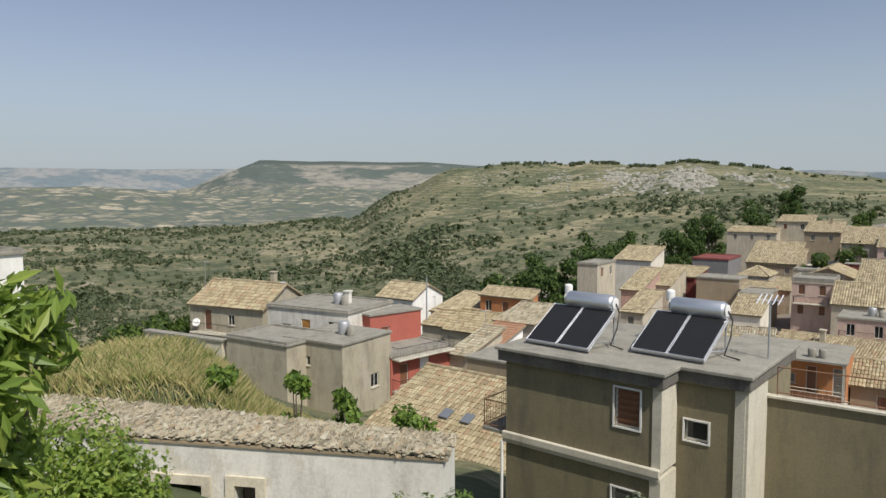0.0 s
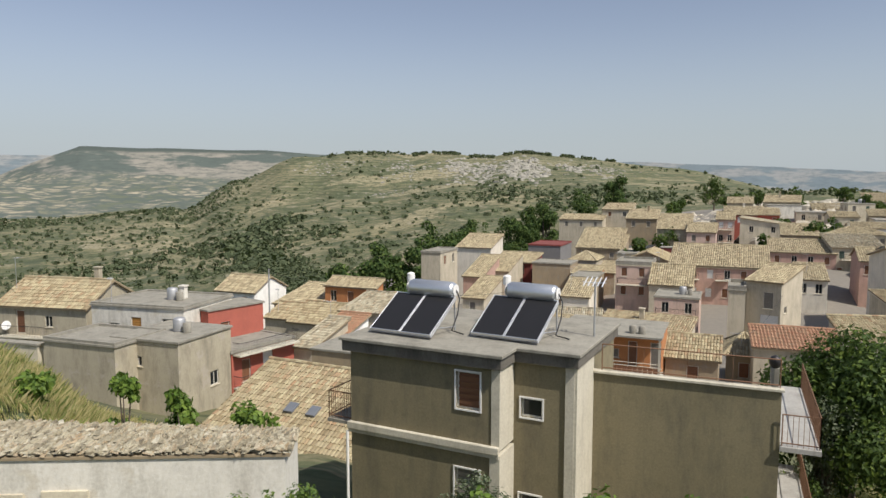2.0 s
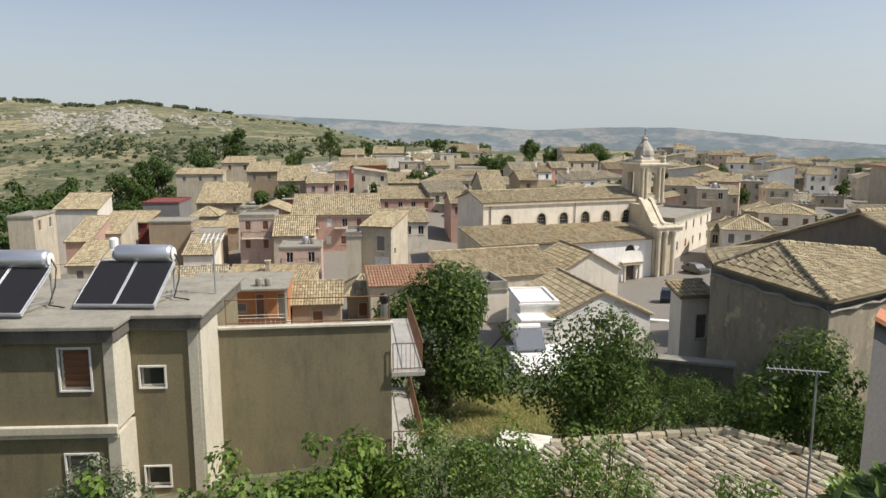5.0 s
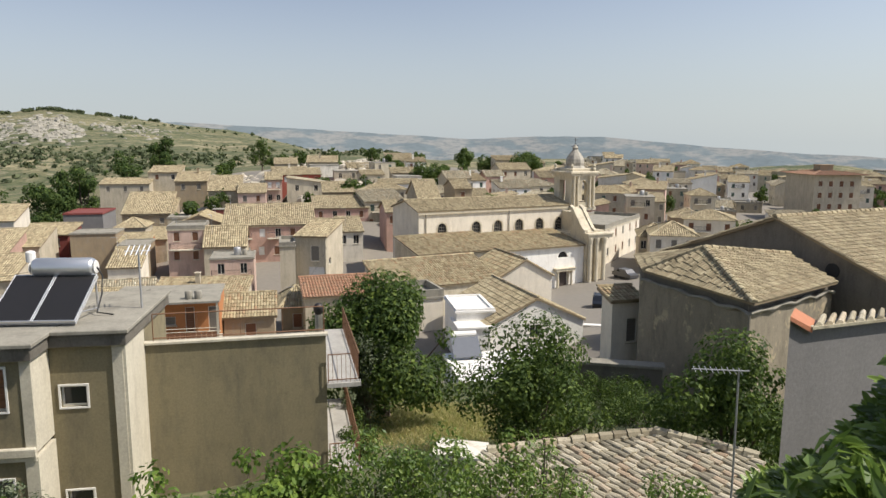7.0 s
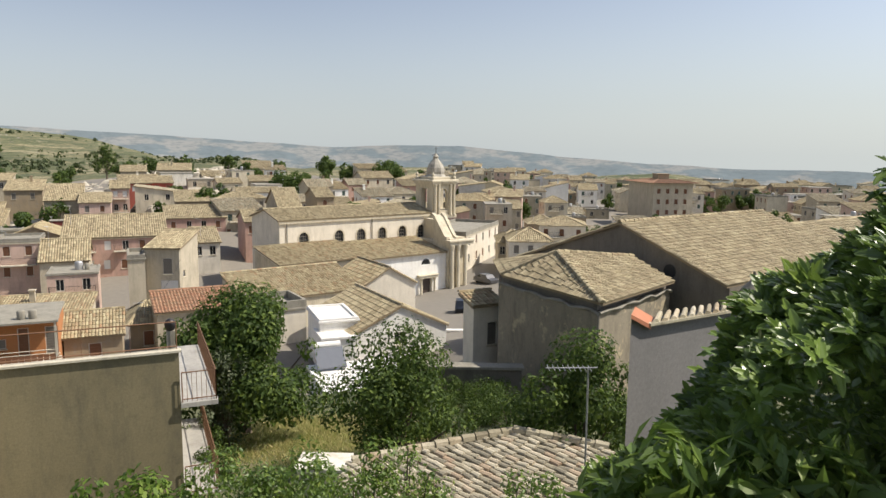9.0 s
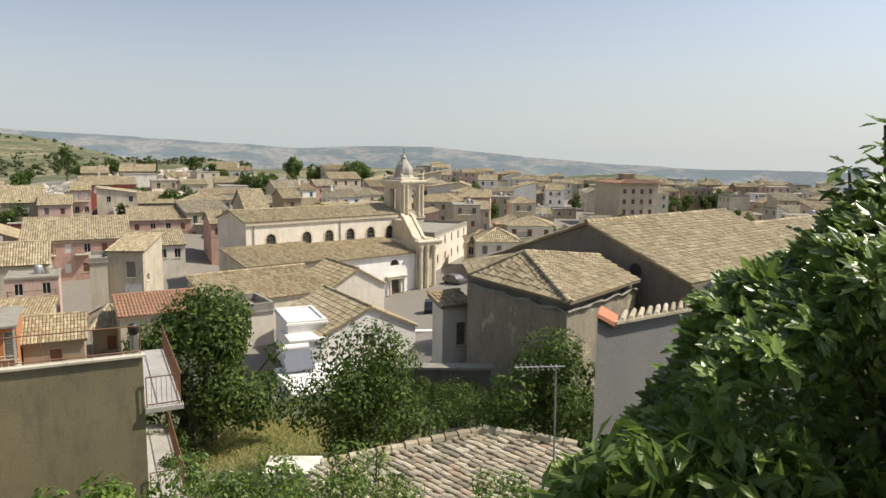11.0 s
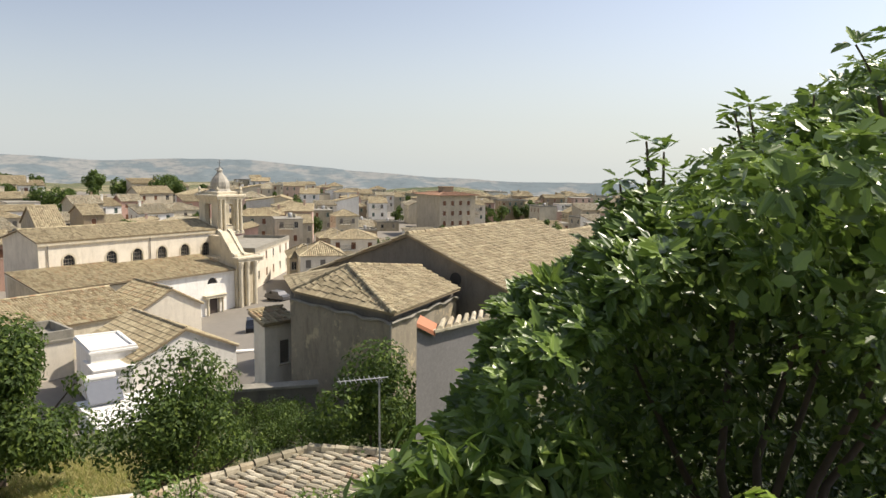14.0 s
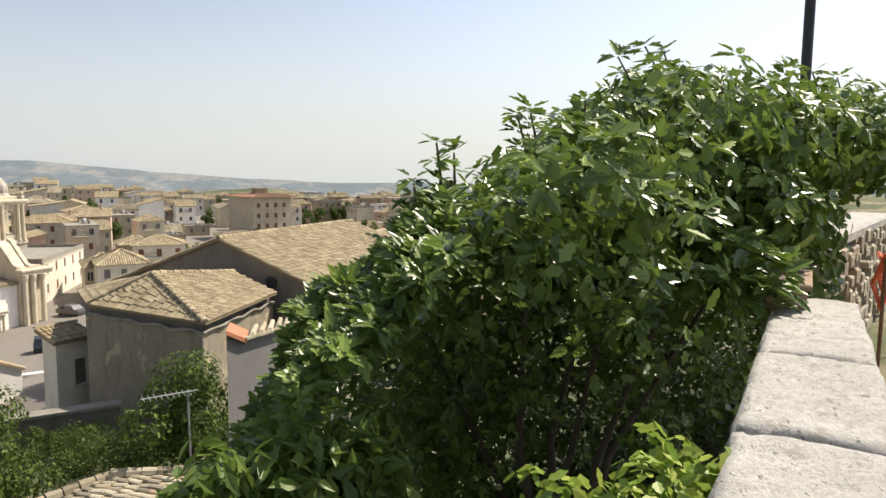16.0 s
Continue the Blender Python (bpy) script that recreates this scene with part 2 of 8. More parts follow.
def coping_mat():
    """Pitted grey limestone with fine cracks and pale worn patches."""
    m, nt, b = node_mat("coping_limestone")
    big, fine, mid = noise_out(nt, 3.0, 6, 0.65), noise_out(nt, 60, 5, 0.75), noise_out(nt, 13, 6, 0.7)
    c = mix(nt, ramp(nt, big, [(0.35, (0, 0, 0)), (0.65, (1, 1, 1))]), (0.36, 0.35, 0.315), (0.45, 0.44, 0.405))
    c = mix(nt, ramp(nt, mid, [(0.55, (0, 0, 0)), (0.68, (0.75,) * 3)]), c, (0.25, 0.225, 0.18))
    pit = noise_out(nt, 26, 5, 0.75, (1.0, 2.2, 1.0))
    hole = ramp(nt, pit, [(0.62, (0, 0, 0)), (0.68, (1, 1, 1))])
    c = mix(nt, hole, c, (0.13, 0.115, 0.09))
    c = mix(nt, 0.35, c, ramp(nt, fine, [(0.3, (0.2,) * 3), (0.7, (0.85,) * 3)]), "OVERLAY")
    nt.links.new(c, b.inputs["Base Color"])
    b.inputs["Roughness"].default_value = 0.95
    high = mix(nt, hole, mix(nt, 0.5, fine, mid), (0.0, 0.0, 0.0))
    bump(nt, b, high, 1.0, 0.016)
    return m


M_COPING = coping_mat()
M_NET = plain("orange_netting", (0.75, 0.16, 0.06), 0.6)
M_IVY = leaf_mat("young_ivy", [(0, (0.16, 0.26, 0.04)), (0.6, (0.28, 0.38, 0.06)), (1, (0.42, 0.46, 0.1))], 0.45, 0.35)
M_ROCKPALE = plaster("pale_rubble", (0.5, 0.45, 0.36), (0.2, 0.18, 0.14), 0.6, scale=0.2)
M_TILE_BROWN = tile_mat("brown_tiles", [(0, (0.28, 0.14, 0.09)), (1, (0.38, 0.2, 0.13))])
M_SOLARPALE = plain("pale_solar_glass", (0.16, 0.17, 0.19), 0.15, 0.0, 0.1, 3)

# ---------- small builders ----------
rng = random.Random(7)


def mesh(name, verts, faces, mat, smooth=False):
    me = bpy.data.meshes.new(name)
    me.from_pydata([tuple(v) for v in verts], [], faces)
    me.materials.append(mat)
    if smooth:
        me.polygons.foreach_set("use_smooth", [True] * len(me.polygons))
    me.update()
    return me


def put(name, me, parent=None, m=None, label=""):
    ob = new(name, me)
    if parent is not None:
        ob.parent = parent
    if m is not None:
        ob.matrix_basis = m
    if label:
        ob["label"] = label
    return ob


class Geo:
    """Vertices and faces gathered for one mesh."""

    def __init__(self):
        self.v, self.f = [], []

    def quad(self, a, b, c, d):
        n = len(self.v)
        self.v += [a, b, c, d]
        self.f.append((n, n + 1, n + 2, n + 3))

    def tri(self, a, b, c):
        n = len(self.v)
        self.v += [a, b, c]
        self.f.append((n, n + 1, n + 2))

    def box(self, x0, y0, z0, x1, y1, z1, bev=0.0):
        n = len(self.v)
        b = min(bev, (x1 - x0) / 3, (y1 - y0) / 3)
        self.v += [(x0, y0, z0), (x1, y0, z0), (x1, y1, z0), (x0, y1, z0)]
        if b:
            self.v += [(x0, y0, z1 - b), (x1, y0, z1 - b), (x1, y1, z1 - b), (x0, y1, z1 - b)]
            self.v += [(x0 + b, y0 + b, z1), (x1 - b, y0 + b, z1), (x1 - b, y1 - b, z1), (x0 + b, y1 - b, z1)]
        else:
            self.v += [(x0, y0, z1), (x1, y0, z1), (x1, y1, z1), (x0, y1, z1)]
        rings = 2 if b else 1
        self.f.append((n + 3, n + 2, n + 1, n))
        for r in range(rings):
            for k in range(4):
                j = (k + 1) % 4
                self.f.append((n + r * 4 + k, n + r * 4 + j, n + r * 4 + 4 + j, n + r * 4 + 4 + k))
        t = n + rings * 4
        self.f.append((t, t + 1, t + 2, t + 3))

    def tube(self, pts, rad, seg=8, cap=True):
        """A tube through pts; rad is one radius or one for each point."""
        pts = [Vector(p) for p in pts]
        rads = rad if isinstance(rad, (list, tuple)) else [rad] * len(pts)
        n = len(self.v)
        for i, p in enumerate(pts):
            d = (pts[min(i + 1, len(pts) - 1)] - pts[max(i - 1, 0)]).normalized()
            s = d.cross(Vector((0, 0, 1)) if abs(d.z) < 0.9 else Vector((1, 0, 0))).normalized()
            q = s.cross(d)
            for k in range(seg):
                a = 2 * math.pi * k / seg
                self.v.append(tuple(p + rads[i] * (math.cos(a) * s + math.sin(a) * q)))
        for i in range(len(pts) - 1):
            for k in range(seg):
                j = (k + 1) % seg
                self.f.append((n + i * seg + k, n + i * seg + j, n + (i + 1) * seg + j, n + (i + 1) * seg + k))
        if cap:
            self.f.append(tuple(n + k for k in range(seg)))
            self.f.append(tuple(n + (len(pts) - 1) * seg + k for k in reversed(range(seg))))

    def lathe(self, profile, seg=16, cx=0.0, cy=0.0):
        n = len(self.v)
        for r, z in profile:
            for k in range(seg):
                a = 2 * math.pi * k / seg
                self.v.append((cx + r * math.cos(a), cy + r * math.sin(a), z))
        for i in range(len(profile) - 1):
            for k in range(seg):
                j = (k + 1) % seg
                self.f.append((n + i * seg + k, n + i * seg + j, n + (i + 1) * seg + j, n + (i + 1) * seg + k))
        self.f.append(tuple(n + (len(profile) - 1) * seg + k for k in range(seg)))

    def done(self, name, mat, parent=None, m=None, label="", smooth=False):
        return put(name, mesh(name, self.v, self.f, mat, smooth), parent, m, label)


def root(name, x, y, z, head, label, category, group="", kind=""):
    """An empty at the base of a thing; its x axis points along the heading (degrees clockwise from +y)."""
    ob = new(name)
    ob.matrix_basis = pose(x, y, z, 0, 0, 90 - head)
    return tagged(ob, label, category, group, kind)


def wall_side(g, p, ex, w, h, holes, reveal=0.18):
    """A wall of width w from p along ex, outward normal to the right of ex, with rectangular openings (u, v, w, h)."""
    ex = Vector(ex)
    nin = Vector((-ex.y, ex.x, 0))
    P = lambda u, v, dd=0.0: tuple(Vector(p) + ex * u + Vector((0, 0, v)) + nin * dd)
    us = sorted({0.0, w, *[q for o in holes for q in (o[0], o[0] + o[2])]})
    vs = sorted({0.0, h, *[q for o in holes for q in (o[1], o[1] + o[3])]})
    for a, b in zip(us, us[1:]):
        for c, d in zip(vs, vs[1:]):
            if any(o[0] - 1e-6 <= a and b <= o[0] + o[2] + 1e-6 and o[1] - 1e-6 <= c and d <= o[1] + o[3] + 1e-6 for o in holes):
                continue
            g.quad(P(a, c), P(b, c), P(b, d), P(a, d))
    for o in holes:
        a, c, b, d = o[0], o[1], o[0] + o[2], o[1] + o[3]
        g.quad(P(a, c), P(a, d), P(a, d, reveal), P(a, c, reveal))
        g.quad(P(b, d), P(b, c), P(b, c, reveal), P(b, d, reveal))
        g.quad(P(a, d), P(b, d), P(b, d, reveal), P(a, d, reveal))
        g.quad(P(b, c), P(a, c), P(a, c, reveal), P(b, c, reveal))


def coppi(g, org, ex, up, nrm, cols, tw, tl, lo, hi, seg=3, jitter=0.012):
    """Barrel tiles: columns along ex, running up the slope from lo(u) to hi(u)."""
    org, ex, up, nrm = Vector(org), Vector(ex), Vector(up), Vector(nrm)
    R = tw * 0.46
    arc = [(-R * math.cos(math.pi * k / seg), R * 0.62 * math.sin(math.pi * k / seg)) for k in range(seg + 1)]
    for i in range(cols):
        u = (i + 0.5) * tw
        a, b = lo(u), hi(u)
        n = max(1, int(round((b - a) / tl)))
        if b - a < tl * 0.35:
            continue
        s = (b - a) / n
        for j in range(n):
            du, dz = rng.uniform(-jitter, jitter), rng.uniform(0, jitter)
            sk = rng.uniform(-jitter, jitter)
            k0 = len(g.v)
            for e, (vv, lift, wid) in enumerate(((a + j * s - 0.03, 0.035, 1.06), (a + (j + 1) * s, 0.005, 0.92))):
                for x, z in arc:
                    g.v.append(tuple(org + ex * (u + du + x * wid + sk * e) + up * vv + nrm * (z * wid + lift + dz)))
            m = seg + 1
            for k in range(seg):
                g.f.append((k0 + k, k0 + k + 1, k0 + m + k + 1, k0 + m + k))
            g.f.append(tuple(k0 + k for k in reversed(range(m))))


def slope(g, t, x0, x1, y0, z0, y1, z1, tw, tl, seg, lo=None, hi=None, flip=False):
    """One plane of a roof in house axes: eave at (y0, z0), ridge at (y1, z1); g gets the slab, t the tiles."""
    L = math.hypot(y1 - y0, z1 - z0)
    up = Vector((0, (y1 - y0) / L, (z1 - z0) / L))
    ex = Vector((1, 0, 0))
    nrm = ex.cross(up)
    org = Vector((x0, y0, z0))
    if nrm.z < 0:
        ex = -ex
        org = Vector((x1, y0, z0))
        nrm = -nrm
    W = x1 - x0
    n = max(2, int(round(W / tw)))
    lo = lo or (lambda u: 0.0)
    hi = hi or (lambda u: L)
    coppi(t, org, ex, up, nrm, n, W / n, tl, lo, hi, seg)
    return org, ex, up, nrm, W, L


def roof_mesh(kind, w, d, ht, rise, over, tw, tl, seg):
    """Slab and tiles of a roof over a w x d plan whose eaves lie at ht."""
    s, t = Geo(), Geo()
    x0, x1, y0, y1 = -over, w + over, -over, d + over
    zt, th = ht + 0.05, 0.14

    def slab(pts):
        n = len(s.v)
        k = len(pts)
        s.v += [tuple(p) for p in pts] + [(p[0], p[1], p[2] - th) for p in pts]
        s.f.append(tuple(n + i for i in range(k)))
        s.f.append(tuple(n + k + i for i in reversed(range(k))))
        for i in range(k):
            j = (i + 1) % k
            s.f.append((n + i, n + k + i, n + k + j, n + j))

    if kind == "gx":
        ym, zr = d / 2, zt + rise
        slab([(x0, y0, zt), (x1, y0, zt), (x1, ym, zr), (x0, ym, zr)])
        slab([(x0, ym, zr), (x1, ym, zr), (x1, y1, zt), (x0, y1, zt)])
        slope(s, t, x0, x1, y0, zt, ym, zr, tw, tl, seg)
        slope(s, t, x0, x1, y1, zt, ym, zr, tw, tl, seg)
        ridge = [((x0, ym, zr), (x1, ym, zr))]
    elif kind in ("mono", "monob"):
        za, zb = (zt, zt + rise) if kind == "mono" else (zt + rise, zt)
        slab([(x0, y0, za), (x1, y0, za), (x1, y1, zb), (x0, y1, zb)])
        if kind == "mono":
            slope(s, t, x0, x1, y0, za, y1, zb, tw, tl, seg)
        else:
            slope(s, t, x0, x1, y1, zb, y0, za, tw, tl, seg)
        ridge = [((x0, y1, zb), (x1, y1, zb))] if kind == "mono" else [((x0, y0, za), (x1, y0, za))]
    elif kind == "hip":
        zr, ym = zt + rise, d / 2
        run = (y1 - y0) / 2
        rx0, rx1 = (x0 + run, x1 - run) if x1 - x0 > 2 * run + 0.2 else ((x0 + x1) / 2 - 0.1, (x0 + x1) / 2 + 0.1)
        A, B, C, D = (x0, y0, zt), (x1, y0, zt), (x1, y1, zt), (x0, y1, zt)
        E, F = (rx0, ym, zr), (rx1, ym, zr)
        n = len(s.v)
        s.v += [A, B, C, D, E, F]
        s.f += [(n, n + 1, n + 5, n + 4), (n + 2, n + 3, n + 4, n + 5), (n + 3, n, n + 4), (n + 1, n + 2, n + 5), (n + 3, n + 2, n + 1, n)]
        W, L = x1 - x0, math.hypot(run, rise)
        k0, k1 = rx0 - x0, x1 - rx1
        cap = lambda u: L * min(1.0, u / k0, (W - u) / k1)
        slope(s, t, x0, x1, y0, zt, ym, zr, tw, tl, seg, hi=cap)
        capb = lambda u: L * min(1.0, u / k1, (W - u) / k0)
        slope(s, t, x0, x1, y1, zt, ym, zr, tw, tl, seg, hi=capb)
        for sx, kk, xa, xb in ((1, k0, x0, rx0), (-1, k1, x1, rx1)):
            Ls = math.hypot(kk, rise)
            up = Vector(((xb - xa) / Ls, 0, rise / Ls))
            ex = Vector((0, -1, 0)) if sx == 1 else Vector((0, 1, 0))
            org = Vector((xa, y1 if sx == 1 else y0, zt))
            D2 = y1 - y0
            m = max(2, int(round(D2 / tw)))
            coppi(t, org, ex, up, ex.cross(up), m, D2 / m, tl, lambda u: 0.0, lambda u, D2=D2, Ls=Ls: Ls * min(u, D2 - u) / (D2 / 2), seg)
        ridge = [(E, F), (A, E), (D, E), (B, F), (C, F)]
    else:
        ridge = []
    for a, b in ridge:
        a, b = Vector(a), Vector(b)
        L = (b - a).length
        n = max(1, int(L / (tl * 1.0)))
        ax = (b - a).normalized()
        side = ax.cross(Vector((0, 0, 1))).normalized()
        upv = side.cross(ax)
        for j in range(n):
            k0 = len(t.v)
            dz = rng.uniform(0, 0.02)
            for e, (f, sc) in enumerate(((j / n, 1.0), ((j + 1.08) / n, 0.85))):
                p = a + (b - a) * min(f, 1.0)
                for k in range(4):
                    an = math.pi * k / 3
                    t.v.append(tuple(p + side * (math.cos(an) * tw * 0.6 * sc) + upv * (math.sin(an) * tw * 0.5 * sc + 0.05 + dz)))
            for k in range(3):
                t.f.append((k0 + k, k0 + 4 + k, k0 + 5 + k, k0 + k + 1))
    return s, t


def opening(house, side, w, d, o, style="glass"):
    """Fills the opening o = (u, v, w, h) of a side with a framed window, a shutter or a door."""
    u, v, ow, oh = o[:4]
    m = {"front": pose(u, 0, v), "left": pose(0, d - u, v, 0, 0, -90), "right": pose(w, u, v, 0, 0, 90), "back": pose(w - u, d, v, 0, 0, 180)}[side]
    kind = "door" if style == "door" else "window"
    win = new(kind)
    win.parent = house
    win.matrix_basis = m
    fr, fw = Geo(), 0.06
    for a in ((0, 0, fw, oh), (ow - fw, 0, ow, oh), (fw, 0, ow - fw, fw), (fw, oh - fw, ow - fw, oh)):
        fr.box(a[0], 0.09, a[1], a[2], 0.15, a[3])
    if style == "glass" and ow > 0.7:
        fr.box(ow / 2 - 0.03, 0.085, fw, ow / 2 + 0.03, 0.145, oh - fw)
    fr.done("window_frame", M_FRAME if style != "door" else M_WOOD, win)
    if style == "glass":
        g = Geo()
        g.box(fw, 0.11, fw, ow - fw, 0.125, oh - fw)
        g.done("pane", M_GLASS, win)
    elif style == "door":
        g = Geo()
        g.box(fw, 0.105, 0.02, ow - fw, 0.14, oh - fw)
        g.box(fw + 0.1, 0.09, 0.2, ow / 2 - 0.04, 0.105, oh * 0.55)
        g.box(ow / 2 + 0.04, 0.09, 0.2, ow - fw - 0.1, 0.105, oh * 0.55)
        g.done("panel", M_DOOR, win)
    else:
        g = Geo()
        n = max(4, int(oh / 0.1))
        for k in range(n + 1):
            z0 = fw + (oh - 2 * fw) * k / n
            for y in ((0.115, 0.075) if k % 2 else (0.075, 0.115)):
                g.v += [(fw, y, z0), (ow - fw, y, z0)]
        g.f += [(2 * k, 2 * k + 1, 2 * k + 3, 2 * k + 2) for k in range(2 * n + 1)]
        g.done("shutter", {"brown": M_SHUT_BROWN, "grey": M_SHUT_GREY, "white": M_WHITE, "green": M_SHUT_GREEN, "orange": M_ORANGEDOOR}[style], win)
    if style in ("glass", "grey", "brown"):
        g = Geo()
        g.box(-0.08, -0.07, -0.07, ow + 0.08, 0.09, -0.002, 0.01)
        g.done("window_sill", M_STONE, win)
    return win


def house(x, y, z, head, w, d, ht, roof="gx", rise=1.2, wall=None, tiles=None, front=(), left=(), right=(), over=0.25, label="", tw=0.32, tl=0.7, seg=2,
          name="house", category="house", group="town houses", trim=False, chimney=False, flat=None, balconies=(), tank=False, dish=False):
    """A house whose front left corner stands at (x, y, z), the front running along head; openings are (u, v, w, h, style)."""
    h = root(name, x, y, z, head, label, category, group)
    g = Geo()
    for side, p, ex, ww, oo in (("front", (0, 0, 0), (1, 0, 0), w, front), ("right", (w, 0, 0), (0, 1, 0), d, right),
                                ("back", (w, d, 0), (-1, 0, 0), w, ()), ("left", (0, d, 0), (0, -1, 0), d, left)):
        wall_side(g, p, ex, ww, ht, [o[:4] for o in oo])
    if roof == "gx":
        for xx, s in ((0, 1), (w, -1)):
            a, b, c = (xx, d, ht), (xx, 0, ht), (xx, d / 2, ht + rise)
            g.tri(*((a, b, c) if s == 1 else (b, a, c)))
    elif roof in ("mono", "monob"):
        zf, zb = (ht, ht + rise) if roof == "mono" else (ht + rise, ht)
        top = (0, d, zb) if roof == "mono" else (0, 0, zf)
        g.tri((0, d, ht), (0, 0, ht), top)
        topr = (w, d, zb) if roof == "mono" else (w, 0, zf)
        g.tri((w, 0, ht), (w, d, ht), topr)
        if roof == "mono":
            g.quad((w, d, ht), (0, d, ht), (0, d, zb), (w, d, zb))
        else:
            g.quad((0, 0, ht), (w, 0, ht), (w, 0, zf), (0, 0, zf))
    g.done("wall", wall, h)
    if roof == "flat":
        r = Geo()
        r.box(-0.12, -0.12, ht, w + 0.12, d + 0.12, ht + 0.16, 0.02)
        t = 0.18
        if rise > 0.2:
            r.box(-0.05, -0.05, ht + 0.16, w + 0.05, t, ht + rise)
            r.box(-0.05, d - t, ht + 0.16, w + 0.05, d + 0.05, ht + rise)
            r.box(-0.05, t, ht + 0.16, t, d - t, ht + rise)
            r.box(w - t, t, ht + 0.16, w + 0.05, d - t, ht + rise)
        r.done("roof", flat or M_CONC, h)
    else:
        s, t = roof_mesh(roof, w, d, ht, rise, over, tw, tl, seg)
        rf = s.done("roof", M_ROOFBED, h)
        tt = t.done("roof_tiles", tiles or M_TILE, rf)
        tt["kind"] = "stuff"
    for side, oo in (("front", front), ("left", left), ("right", right)):
        for o in oo:
            opening(h, side, w, d, o, o[4] if len(o) > 4 else "glass")
    if trim:
        g = Geo()
        g.box(-0.08, -0.1, ht - 0.25, w + 0.08, -0.003, ht - 0.02)
        g.done("cornice", M_STONE, h)
    for u, v, bw in balconies:
        b = new("balcony")
        b.parent = h
        b.matrix_basis = pose(u, 0, v)
        g = Geo()
        g.box(0, -0.95, -0.14, bw, -0.003, 0.0, 0.02)
        g.done("slab", M_PILASTER, b)
        g = Geo()
        P = [(0.04, -0.02, 0.95), (0.04, -0.9, 0.95), (bw - 0.04, -0.9, 0.95), (bw - 0.04, -0.02, 0.95)]
        g.tube(P, 0.025, 5)
        n = int(bw / 0.16)
        for k in range(n + 1):
            x = 0.04 + (bw - 0.08) * k / n
            g.tube([(x, -0.9, 0.0), (x, -0.9, 0.95)], 0.012, 4, False)
        for k in range(1, 5):
            for x in (0.04, bw - 0.04):
                g.tube([(x, -0.18 * k, 0.0), (x, -0.18 * k, 0.95)], 0.012, 4, False)
        g.done("railing", M_IRON, b)["kind"] = "stuff"
    if tank:
        tk = Geo()
        tk.lathe([(0.45, 0), (0.47, 0.3), (0.47, 0.85), (0.4, 0.98), (0.15, 1.04)], 14)
        tk.done("water_tank", M_GALV, h, pose(w * 0.6, d * 0.5, ht + 0.18), smooth=True)
        tk = Geo()
        tk.lathe([(0.3, 0), (0.3, 0.7), (0.1, 0.78)], 12)
        tk.done("water_tank", M_CONC, h, pose(w * 0.6 + 0.95, d * 0.45, ht + 0.18), smooth=True)
    if dish:
        dg = Geo()
        dg.lathe([(0.02, 0.0), (0.2, 0.03), (0.36, 0.1), (0.42, 0.16), (0.4, 0.17), (0.2, 0.06)], 16)
        dg.done("satellite_dish", M_WHITE, h, pose(1.2, -0.35, ht - 1.7, 65, 0, 20), smooth=True)
    if chimney:
        g = Geo()
        cx, cy = w * rng.uniform(0.2, 0.8), d * rng.uniform(0.55, 0.8)
        g.box(cx, cy, ht, cx + 0.5, cy + 0.5, ht + rise + 0.9)
        g.box(cx - 0.08, cy - 0.08, ht + rise + 0.9, cx + 0.58, cy + 0.58, ht + rise + 1.02)
        g.done("chimney", wall, h)
    return h


def rows_of(w, ht, cols, storeys, style=("glass", "brown", "grey"), ww=0.9, wh=1.4, base=1.0, r=None):
    """Openings set out in storeys of a facade."""
    r = r or rng
    out = []
    for s in range(storeys):
        for c in range(cols):
            u = w * (c + 0.5) / cols - ww / 2 + r.uniform(-0.15, 0.15)
            v = ht - (s + 1) * 2.9 + base
            if v > 0.1 and v + wh < ht - 0.15 and u > 0.15 and u + ww < w - 0.15:
                out.append((u, v, ww, wh, r.choice(style)))
    return out


